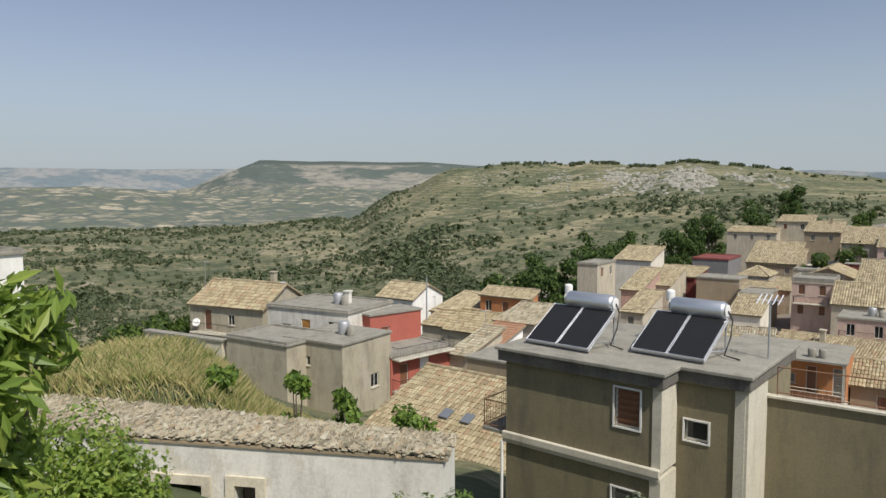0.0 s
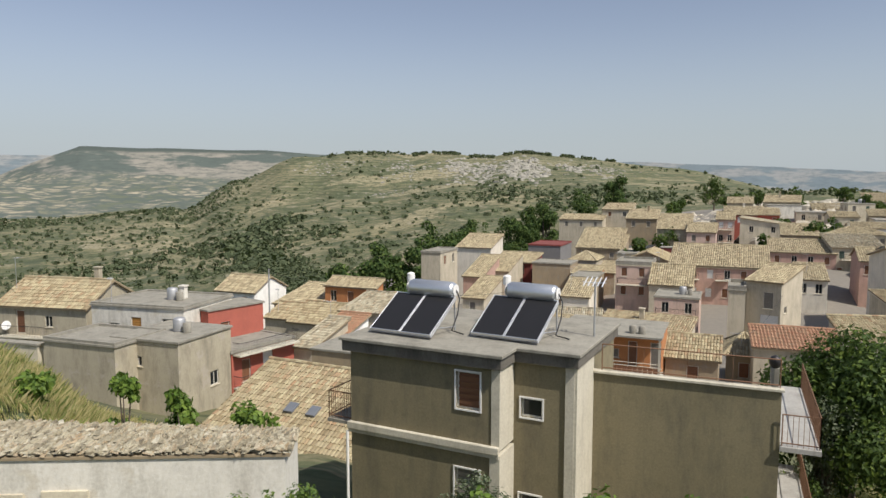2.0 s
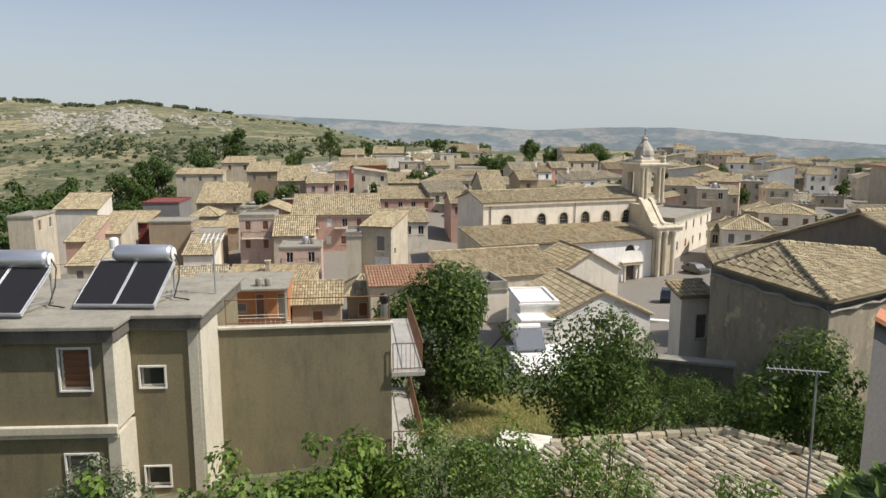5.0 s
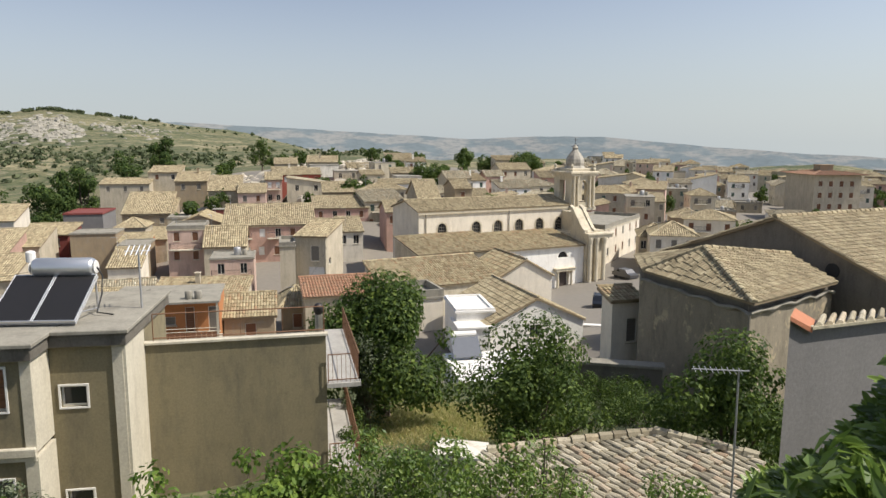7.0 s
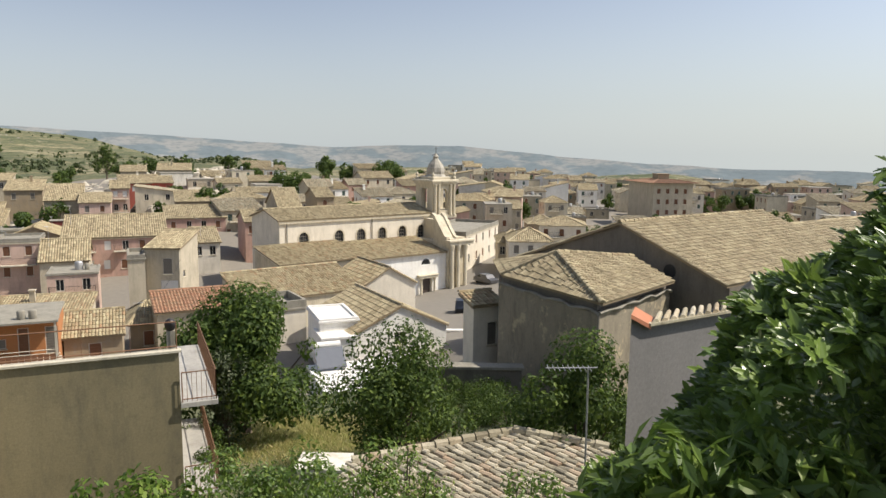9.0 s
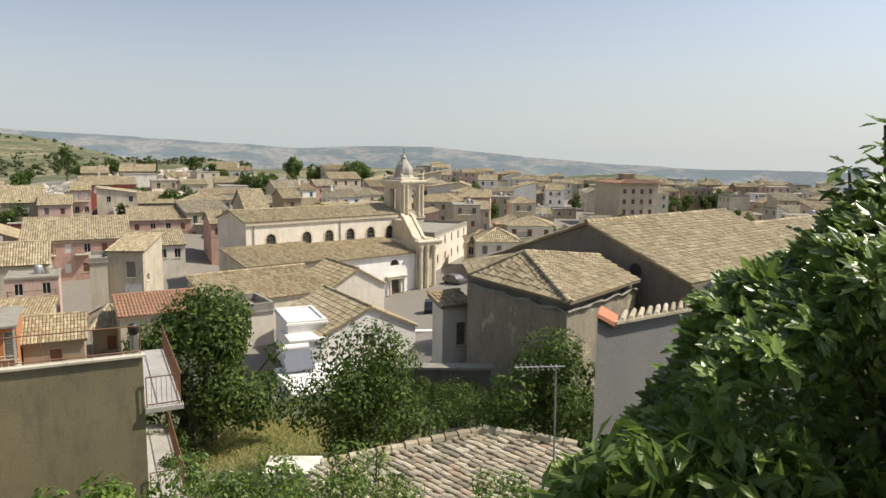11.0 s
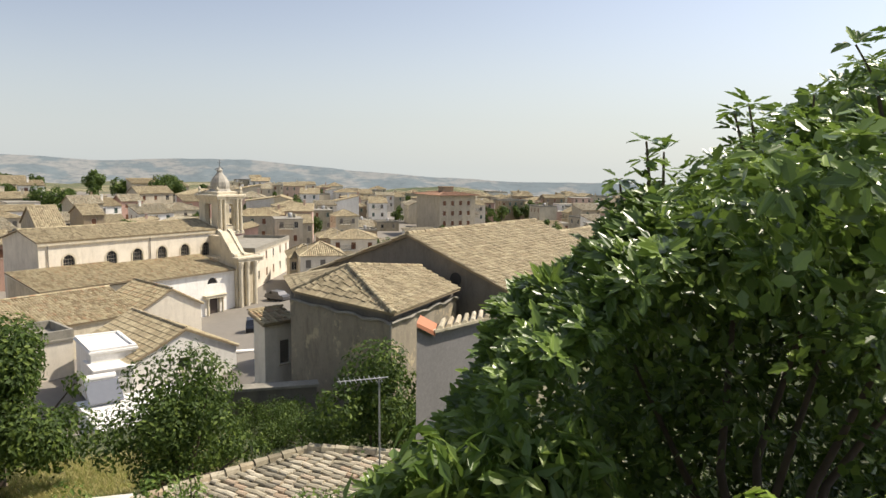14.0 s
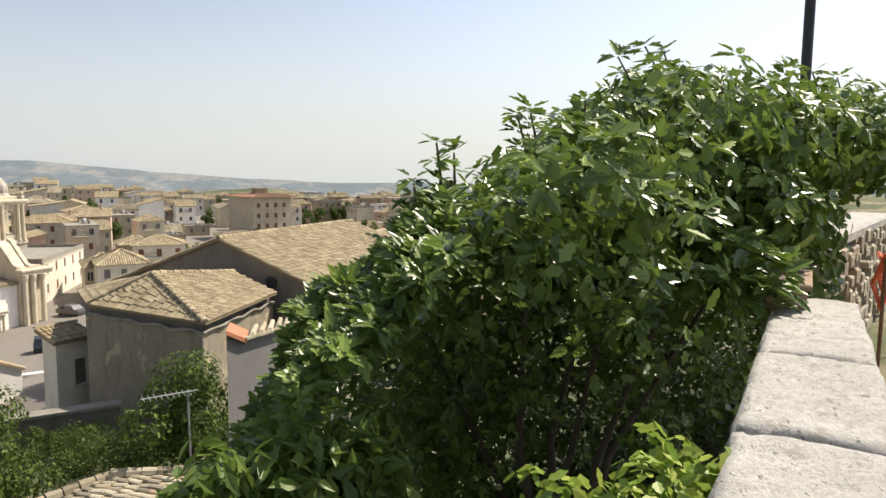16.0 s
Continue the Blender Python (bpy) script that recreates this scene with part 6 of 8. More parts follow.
def low_roof():
    h = root("low_tiled_roof", 0, 0, 0, 90, "low outbuilding with a weathered barrel tile roof", "outbuilding", "near houses")
    P, Q = Vector((13.07, 11.55, -9.13)), Vector((16.91, 4.2, -8.75))
    A, T, R = Vector((15.1, 12.0, -8.75)), Vector((18.52, 8.65, -8.28)), Vector((18.97, 5.88, -8.31))
    s = Geo()
    slab(s, [P, Q, R, T, A], 0.18)
    rf = s.done("roof", M_ROOFBED, h)
    g = Geo()
    for p, q in ((P, Q), (Q, R), (R, T), (T, A), (A, P)):
        g.quad((p.x, p.y, -13), (q.x, q.y, -13), (q.x, q.y, q.z - 0.18), (p.x, p.y, p.z - 0.18))
    g.done("wall", M_OLDWHITE, h)
    ex = (Q - P).normalized()
    nrm = ex.cross(T - P).normalized()
    up = nrm.cross(ex)
    uv = lambda v: ((v - P).dot(ex), (v - P).dot(up))
    R0, tw, tl = 0.46, 0.2, 0.34
    me = []
    for var in range(6):
        k = Geo()
        for e, (y, sc, lift) in enumerate(((-0.03, 1.06, 0.03), (0.38, 0.9, 0.0))):
            for i in range(5):
                an = math.pi * i / 4
                k.v.append((-tw * R0 * sc * math.cos(an) + rng.uniform(-0.006, 0.006), y, tw * 0.33 * sc * math.sin(an) + lift))
        k.f += [(i, i + 1, 6 + i, 5 + i) for i in range(4)] + [(4, 3, 2, 1, 0)]
        me.append(mesh("tile", k.v, k.f, M_TILE_ONE))
    fall = Vector((math.sin(radians(195)), math.cos(radians(195)), 0))
    back = -(fall - nrm * fall.dot(nrm)).normalized()
    across = back.cross(nrm)
    base = Matrix((across, back, nrm)).transposed().to_4x4()
    ring = [uv(v) for v in (P, Q, R, T, A)]

    def inside(u, v):
        hit = False
        for (x0, y0), (x1, y1) in zip(ring, ring[1:] + ring[:1]):
            if (y0 > v) != (y1 > v) and u < x0 + (v - y0) / (y1 - y0) * (x1 - x0):
                hit = not hit
        return hit

    for i in range(-45, 46):
        skew = rng.uniform(-0.1, 0.1)
        for j in range(-30, 31):
            spot = T + across * ((i + 0.5) * tw + rng.uniform(-0.012, 0.012)) + back * (j * tl + skew)
            if not inside(*uv(spot + back * 0.17)):
                continue
            m = Matrix.Translation(spot + nrm * 0.015) @ base @ pose(0, 0, 0, 0, 0, rng.uniform(-7, 7)) @ pose(0, 0, rng.uniform(-0.015, 0.03), rng.uniform(-4, 4), 0, 0)
            put("tile", me[rng.randrange(6)], rf, m)
    t = Geo()
    ridge_tiles(t, A, T, 0.3, 0.4)
    ridge_tiles(t, T, R, 0.3, 0.4)
    t.done("ridge_tiles", M_TILE_OLD, rf)["kind"] = "stuff"


def tile_one():
    m, nt, b = node_mat("single_clay_tile")
    oi = nt.nodes.new("ShaderNodeObjectInfo")
    c = ramp(nt, oi.outputs["Random"], [(0, (0.19, 0.17, 0.125)), (0.4, (0.34, 0.3, 0.215)), (0.8, (0.48, 0.43, 0.325)), (1, (0.34, 0.25, 0.17))])
    f = noise_out(nt, 18, 5, 0.7)
    c = mix(nt, 0.5, c, ramp(nt, f, [(0.3, (0.2,) * 3), (0.7, (0.85,) * 3)]), "OVERLAY")
    nt.links.new(c, b.inputs["Base Color"])
    b.inputs["Roughness"].default_value = 0.92
    bump(nt, b, f, 0.3, 0.02)
    return m


M_TILE_ONE = tile_one()
low_roof()


def shed():
    h = root("garden_shed", 14.9, 13.9, -12.5, 150, "low limewashed shed with a pale concrete slab roof", "shed", "near houses")
    g = Geo()
    for p, ex, w in (((0, 0, 0), (1, 0, 0), 1.4), ((1.4, 0, 0), (0, 1, 0), 1.0), ((1.4, 1.0, 0), (-1, 0, 0), 1.4), ((0, 1.0, 0), (0, -1, 0), 1.0)):
        wall_side(g, p, ex, w, 3.1, [])
    g.done("wall", M_OLDWHITE, h)
    g = Geo()
    g.box(-0.1, -0.1, 3.1, 1.5, 1.1, 3.22, 0.02)
    g.done("roof", M_OLDWHITE, h)


shed()


def antenna(x, y, z, h, head, label):
    a = root("tv_antenna", x, y, z, head, label, "antenna")
    g = Geo()
    g.tube([(0, 0, 0), (0.02, 0, h * 0.5), (0, 0, h)], 0.022, 6)
    g.done("mast", M_GALV, a)
    g = Geo()
    g.tube([(-0.9, 0, h), (0.2, 0, h + 0.03)], 0.014, 6)
    g.done("boom", M_GALV, a)
    g = Geo()
    for k in range(9):
        x0 = -0.85 + k * 0.11
        g.tube([(x0, -0.22, h + 0.01), (x0, 0.22, h + 0.01)], 0.007, 4)
    g.done("elements", M_GALV, a)
    return a


antenna(14.38, 5.04, -9.0, 4.4, 150, "galvanised television antenna on a tall mast")


def ruin():
    h = root("ruined_house", -12.0, 15.7, -9.5, 100, "limewashed ruined house with a collapsing stone tile roof", "house", "near houses")
    L = 12.1
    g = Geo()
    holes = [(5.75, 0.5, 1.3, 2.9), (7.78, 1.2, 0.46, 2.25)]
    wall_side(g, (0, 0, 0), (1, 0, 0), L, 4.3, holes, 0.4)
    wall_side(g, (L, 0, 0), (0, 1, 0), 1.4, 4.3, [], 0.3)
    wall_side(g, (0, 1.5, 0), (0, -1, 0), 1.5, 4.3, [], 0.3)
    g.done("wall", M_OLDWHITE, h)
    for o in holes:
        e = Geo()
        k = 0.2
        for a in ((-k, 0, -0.002, o[3] + k), (o[2] + 0.002, 0, o[2] + k, o[3] + k), (0, o[3] + 0.002, o[2], o[3] + k)):
            e.box(o[0] + a[0], -0.06, o[1] + a[1], o[0] + a[2], 0.05, o[1] + a[3])
        e.done("stone_surround", M_STONE, h)
        # dark backing added in the opening to stand for its unlit inside
        d = Geo()
        d.box(o[0] + 0.02, 0.3, o[1], o[0] + o[2] - 0.02, 0.36, o[1] + o[3])
        d.done("opening_dark", M_DOOR, h)
    s = Geo()
    slab(s, [(-0.2, -0.04, 4.3), (L + 0.1, -0.04, 4.3), (L + 0.1, 0.9, 4.36), (-0.2, 2.2, 4.5)], 0.05)
    rf = s.done("roof", M_ROOFBED, h)
    t = Geo()
    r = random.Random(5)
    for k in range(7500):
        x = r.uniform(-0.25, L + 0.1)
        y = r.uniform(0.02, 2.1 - 1.2 * x / L)
        z = 4.31 + 0.07 * max(0, y) + r.uniform(0, 0.09)
        a, b2, th = r.uniform(0.05, 0.14), r.uniform(0.03, 0.065), r.uniform(0.01, 0.03)
        m = pose(x, y, z, r.gauss(0, 7), r.gauss(0, 6), r.gauss(85, 18))
        n = len(t.v)
        pts = [(-a, -b2, 0), (a * r.uniform(0.7, 1.1), -b2 * r.uniform(0.6, 1), 0), (a, b2, 0), (-a * r.uniform(0.6, 1), b2, 0)]
        t.v += [tuple(m @ Vector(p)) for p in pts] + [tuple(m @ Vector((p[0] * 0.85, p[1] * 0.8, th + (0.03 if abs(p[1]) < b2 * 0.9 else 0)))) for p in pts]
        t.f += [(n + 4, n + 5, n + 6, n + 7)] + [(n + i, n + (i + 1) % 4, n + 4 + (i + 1) % 4, n + 4 + i) for i in range(4)]
    t.done("broken_tiles", M_TILE_OLD, rf)["kind"] = "stuff"


ruin()
# lower tile roof with skylights, between the ruin and the red house
hh = house(-5.6, 39.5, -18.0, 128, 10.5, 7.0, 3.6, "mono", 3.0, M_ROSE, over=0.25, tw=0.24, tl=0.42, seg=3, tiles=M_TILE_WARM, label="house under a broad yellowish tile roof with two skylights", group="near houses")
for x in (4.4, 5.9):
    g = Geo()
    g.box(-0.3, -0.38, 0.0, 0.3, 0.38, 0.12, 0.02)
    g.done("skylight", M_SOLARPALE, hh, pose(x, 3.4, 3.6 + 3.0 * 3.4 / 7 + 0.2, 23.2, 0, 0))


# ---------- streets ----------
def pavement():
    azs = [6 + 0.8 * k for k in range(104)]
    rs = [44 * (330 / 44) ** (k / 60) for k in range(61)]
    v, f = [], []
    for r in rs:
        for a in azs:
            x, y = r * math.sin(radians(a)), r * math.cos(radians(a))
            amp = np.interp(r, (3, 20, 60, 200, 600, 1700), (0.03, 0.25, 0.4, 1.2, 6, 12))
            z = land(x, y) + amp * noise.fractal(Vector((x / (6 + r * 0.12), y / (6 + r * 0.12), 0.3)), 1.0, 2.1, 6)
            v.append((x, y, z + 0.12 + 0.0012 * r))
    n = len(azs)
    f = [(i * n + k, i * n + k + 1, (i + 1) * n + k + 1, (i + 1) * n + k) for i in range(len(rs) - 1) for k in range(n - 1)]
    tagged(put("pavement", mesh("pavement", v, f, M_PAVING, True)), "pale worn paving of the town streets", "pavement", kind="structure")


pavement()


# ---------- further houses of the dense old town ----------
def more_houses():
    r = random.Random(21)
    taken = [(o.matrix_basis.translation.x, o.matrix_basis.translation.y, 6.5) for o in list(scene.objects) if o.parent is None and o.type == "EMPTY" and o.get("category") == "house"]
    cs, sn = math.cos(radians(110.5)), math.sin(radians(110.5))
    for k in range(5):
        taken.append((71.88 + sn * (k * 7) - cs * 0, 70.15 + cs * (k * 7), 12))
    walls = [M_BEIGE, M_TAN, M_CREAM, M_GREY, M_STONE, M_STONE, M_BEIGE, M_BEIGE, M_CREAM, M_STONE, M_PINK, M_WHITEWALL, M_ROSE, M_WHITEWALL, M_OLDWHITE]
    words = {"beige_render": "beige", "tan_render": "tan", "cream_render": "cream", "grey_render": "grey", "rose_render": "rose", "limestone": "limestone", "pink_render": "pink", "white_render": "white", "rose_render": "rose", "old_limewash": "limewashed"}
    taken.append((210.0, 56.0, 16))
    made = 0
    for _ in range(2600):
        az = r.uniform(13, 90)
        d = math.exp(r.uniform(math.log(68), math.log(430)))
        if d < 95 and not 15 < az < 33:
            continue
        if az < 24 and d > 150 or az < 32 and d > 200 or az < 52 and d > 225 or az < 58 and d > 280:
            continue
        if az > 58 and d < 125 or 44 < az < 66 and d < 150:
            continue
        if 31 < az < 38 and d < 185:
            continue
        x, y = d * math.sin(radians(az)), d * math.cos(radians(az))
        sp = 8.0 + d * 0.012
        if any((x - a) ** 2 + (y - b) ** 2 < (c + sp * 0.35) ** 2 for a, b, c in taken):
            continue
        taken.append((x, y, 5.5))
        w, dep = r.uniform(5.5, 10.5), r.uniform(6, 9)
        z = land(x, y) - 0.8
        ht = r.choice((4.0, 5.2, 6.4)) + 0.8 if az < 60 else r.choice((5.5, 7.0, 8.0)) + 0.8
        if az < 45 and d < 190:
            ht = min(ht, 5.2) if d > 95 else 3.9
        if 68 < az < 84 and d < 240:
            ht = 4.0
        wall = r.choice(walls)
        head = (125 if az < 58 else 150) + r.uniform(-8, 8) + r.choice((0, 0, 0, 90) if az > 40 else (0, 0, 0, -90))
        roof = r.choice(("mono", "gx", "mono", "gx", "hip", "flat", "mono") if az < 58 else ("mono", "gx", "flat", "hip", "flat", "mono", "hip"))
        cols = int(w / 2.6)
        house(x - w * 0.3, y - dep * 0.2, z, head, w, dep, ht, roof, r.uniform(0.9, 2.0) if roof != "flat" else r.choice((0.2, 0.5)), wall, tiles=r.choice((M_TILE, M_TILE, M_TILE_WARM, M_TILE_OLD)),
              front=rows_of(w, ht, cols, 2, ("glass", "brown", "grey", "green"), r=r), left=rows_of(dep, ht, 2, 2, ("glass", "brown"), r=r) if r.random() < 0.5 else (), tw=0.27, tl=0.6, chimney=r.random() < 0.25, tank=roof == "flat" and r.random() < 0.6, balconies=[(w * 0.15, max(ht - 2.0, 1.0), min(3.0, w * 0.5))] if r.random() < 0.3 and d < 260 else (),
              label=f"{words[wall.name]} old town house with a {'flat roof' if roof == 'flat' else 'tile roof'}")
        made += 1
        if made >= 190:
            break


more_houses()


def apartment_block():
    b = root("apartment_block", 202.8, 52.8, -24.0, 140, "four storey apartment block with balconies and brown tile roof", "building")
    W, D, H = 12.0, 17.0, 15.6
    fr = [(1.1 + 2.7 * c, 3.6 + 3.0 * s, 1.1, 1.5) for c in range(4) for s in range(4)]
    rt = [(1.2 + 3.2 * c, 3.0 + 3.0 * s, 1.5, 2.1) for c in range(5) for s in range(4)]
    g = Geo()
    wall_side(g, (0, 0, 0), (1, 0, 0), W, H, fr, 0.4)
    wall_side(g, (0, D, 0), (0, -1, 0), D, H, [], 0.4)
    wall_side(g, (W, 0, 0), (0, 1, 0), D, H, rt, 0.4)
    wall_side(g, (W, D, 0), (-1, 0, 0), W, H, [], 0.4)
    g.done("wall", M_BEIGE, b)
    for o in fr:
        opening(b, "front", W, D, o, "brown")
    for o in rt:
        opening(b, "right", W, D, o, "glass")
    for s in range(4):
        for y0, y1 in ((0.3, 6.6), (9.8, 16.6)):
            k = Geo()
            k.box(W + 0.003, y0, 2.8 + 3.0 * s, W + 1.5, y1, 2.95 + 3.0 * s)
            k.box(W + 1.38, y0, 2.95 + 3.0 * s, W + 1.5, y1, 3.85 + 3.0 * s)
            k.box(W + 0.003, y0, 2.95 + 3.0 * s, W + 1.38, y0 + 0.1, 3.85 + 3.0 * s)
            k.done("balcony", M_BEIGE, b)
    s, t = roof_mesh("hip", W, D, H, 1.1, 1.2, 0.5, 0.9, 2)
    rf = s.done("roof", M_ROOFBED, b)
    t.done("roof_tiles", M_TILE_BROWN, rf)["kind"] = "stuff"
    k = Geo()
    k.box(4.0, 6.0, H, 7.5, 9.5, H + 2.4)
    k.box(3.8, 5.8, H + 2.4, 7.7, 9.7, H + 2.6)
    k.done("stair_head", M_TAN, b)


apartment_block()


def parked_car(x, y, head, paint, label):
    c = root("car", x, y, land(x, y) + 0.35, head, label, "car", "parked cars")
    g = Geo()
    prof = [(-2.0, 0.3), (-2.05, 0.75), (-1.7, 0.9), (-1.25, 0.95), (-0.7, 1.42), (0.8, 1.45), (1.4, 1.0), (2.0, 0.85), (2.05, 0.3)]
    n = len(prof)
    for y0, sc in ((-0.82, 0), (-0.72, 1), (0.72, 1), (0.82, 0)):
        g.v += [(px, y0 if pz < 1.0 else y0 * 0.85, pz) for px, pz in prof]
    for s in range(3):
        for i in range(n):
            j = (i + 1) % n
            g.f.append((s * n + i, s * n + j, (s + 1) * n + j, (s + 1) * n + i))
    g.f += [tuple(reversed(range(n))), tuple(3 * n + i for i in range(n))]
    g.done("body", paint, c)
    w = Geo()
    for s in (-1, 1):
        w.quad((-1.15, s * 0.75, 0.97), (1.25, s * 0.75, 0.99), (0.75, s * 0.7, 1.38), (-0.65, s * 0.7, 1.36))
    w.done("side_windows", M_GLASS, c)
    for wx in (-1.3, 1.3):
        for wy in (-0.78, 0.62):
            t = Geo()
            t.tube([(wx, wy, 0.3), (wx, wy + 0.16, 0.3)], 0.31, 14)
            t.done("wheel", M_BLACK, c)


M_CARDARK = plain("dark_blue_car_paint", (0.015, 0.018, 0.025), 0.25, 0.3)
M_CARGREY = plain("grey_car_paint", (0.12, 0.12, 0.125), 0.3, 0.4)
house(52.4, 33.1, -19.5, 149, 4.2, 0.35, 3.4, "flat", 0.1, M_WHITEWALL, flat=M_WHITE, name="street_wall", category="wall", label="low white rendered wall along the street", group="white houses")
parked_car(70.5, 39.9, 60, M_CARDARK, "dark blue parked car beside the church square")
parked_car(95.7, 50.0, 20, M_CARGREY, "grey parked car in the street")


# ---------- loggia of the orange terrace house ----------
def loggia():
    h = root("loggia", 23.8, 51.9, -17.6, 125, "covered orange roof terrace with wooden parapet and rail", "terrace", "town houses")
    g = Geo()
    g.box(-0.15, -1.7, 5.52, 5.3, -0.13, 5.68, 0.02)
    g.done("roof_slab", M_CONC, h)
    for x in (0.0, 5.05):
        g = Geo()
        g.box(x, -1.65, 2.7, x + 0.14, -1.51, 5.52)
        g.done("post", M_PILASTER, h)
    g = Geo()
    g.box(-0.15, -1.7, 2.5, 5.3, -0.003, 2.7, 0.02)
    g.done("floor_slab", M_PILASTER, h)
    for k in range(13):
        g = Geo()
        g.box(0.14 + k * 0.38, -1.62, 2.72, 0.14 + k * 0.38 + 0.34, -1.58, 3.3)
        g.done("board", M_SHUT_BROWN, h)
    g = Geo()
    g.tube([(0.1, -1.6, 3.6), (5.1, -1.6, 3.6)], 0.03, 6)
    g.tube([(0.1, -1.6, 3.35), (5.1, -1.6, 3.35)], 0.03, 6)
    g.done("rail", M_PILASTER, h)
    g = Geo()
    g.box(0, -1.6, -2.0, 5.1, -0.003, 2.5)
    g.done("lower_wall", M_TAN, h)
    for x in (3.0, 3.7):
        t = Geo()
        t.lathe([(0.26, 0), (0.27, 0.1), (0.27, 0.55), (0.2, 0.62), (0.05, 0.65)], 12)
        t.done("water_tank", M_CONC, h, pose(x, -0.6, 5.68), smooth=True)


loggia()

# aerials that stand over the roofs of the old town
ra = random.Random(91)
for ob in [q for q in scene.objects if q.parent is None and q.get("group") == "town houses" and q.get("category") == "house"]:
    p = ob.matrix_basis.translation
    if ra.random() < 0.3 and 60 < p.length < 190:
        tip = max((q.matrix_basis.translation.z + max(c[2] for c in q.bound_box) for q in ob.children if q.type == "MESH" and q.name.startswith("wall")), default=6.0)
        spot = ob.matrix_basis @ Vector((1.2, 1.0, tip - 0.6))
        antenna(spot.x, spot.y, spot.z, ra.uniform(1.9, 2.8), ra.uniform(90, 200), "thin television aerial on a house roof")["group"] = "roof aerials"

# utility pole and cables over the roofs
p = root("utility_pole", -2.47, 85.4, -23.0, 0, "thin grey utility pole above the roofs", "pole")
g = Geo()
g.tube([(0, 0, 0), (0, 0, 12.4)], [0.12, 0.08], 8)
g.done("pole", M_GALV, p)


def cable(a, b, sag, label):
    c = root("cable", 0, 0, 0, 90, label, "cable", "cables")
    a, b = Vector(a), Vector(b)
    g = Geo()
    g.tube([tuple(a.lerp(b, k / 16) - Vector((0, 0, sag * 4 * (k / 16) * (1 - k / 16)))) for k in range(17)], 0.018, 5)
    g.done("wire", M_BLACK, c)


cable((14.5, 79.0, -13.0), (24.0, 70.0, -11.5), 0.5, "black overhead cable between the roofs")
cable((-1.0, 56.0, -16.0), (9.5, 49.0, -15.6), 0.4, "black overhead cable by the red house")
cable((-2.47, 85.4, -11.0), (14.5, 79.0, -13.0), 0.6, "black overhead cable to the utility pole")
cable((38.0, 52.0, -13.0), (52.0, 66.0, -12.5), 0.5, "black overhead cable across the lane")

# roof clutter: stacked sheets and an old dipole rack on the house behind the solar roof
c = root("roof_clutter", 25.5, 57.5, -13.2, 128, "pile of pale metal sheets and pipes on a roof", "clutter")
rc = random.Random(6)
for k in range(9):
    g = Geo()
    g.box(-1.4 + rc.uniform(-0.2, 0.2), -0.5, 0, 1.4 + rc.uniform(-0.3, 0.3), 0.5, 0.05)
    g.done("sheet", M_GALV if k % 2 else M_CONC, c, pose(rc.uniform(-0.3, 0.3), rc.uniform(-0.2, 0.2), 0.06 + 0.09 * k, rc.uniform(-3, 3), rc.uniform(-3, 3), rc.uniform(-15, 15)))
house(24.0, 59.6, -19.0, 128, 5.0, 5.0, 5.7, "flat", 0.2, M_TAN, label="low tan house with a cluttered flat roof")
# small solar heater on the white terrace
w = root("solar_water_heater", 33.4, 29.4, -14.13, 127, "small tilted solar collector with tank on the terrace", "solar heater")
g = Geo()
g.box(0, 0, 0, 1.9, 1.8, 0.08, 0.01)
g.done("collector", M_SOLARPALE, w, pose(0, 0, 0.15, 35, 0, 0))
g = Geo()
g.tube([(0.1, 1.55, 1.3), (1.8, 1.55, 1.3)], 0.24, 12)
g.done("tank", M_WHITE, w)
g = Geo()
for x in (0.2, 1.7):
    g.tube([(x, 1.55, 0), (x, 1.55, 1.2)], 0.03, 6)
g.done("stand", M_GALV, w)


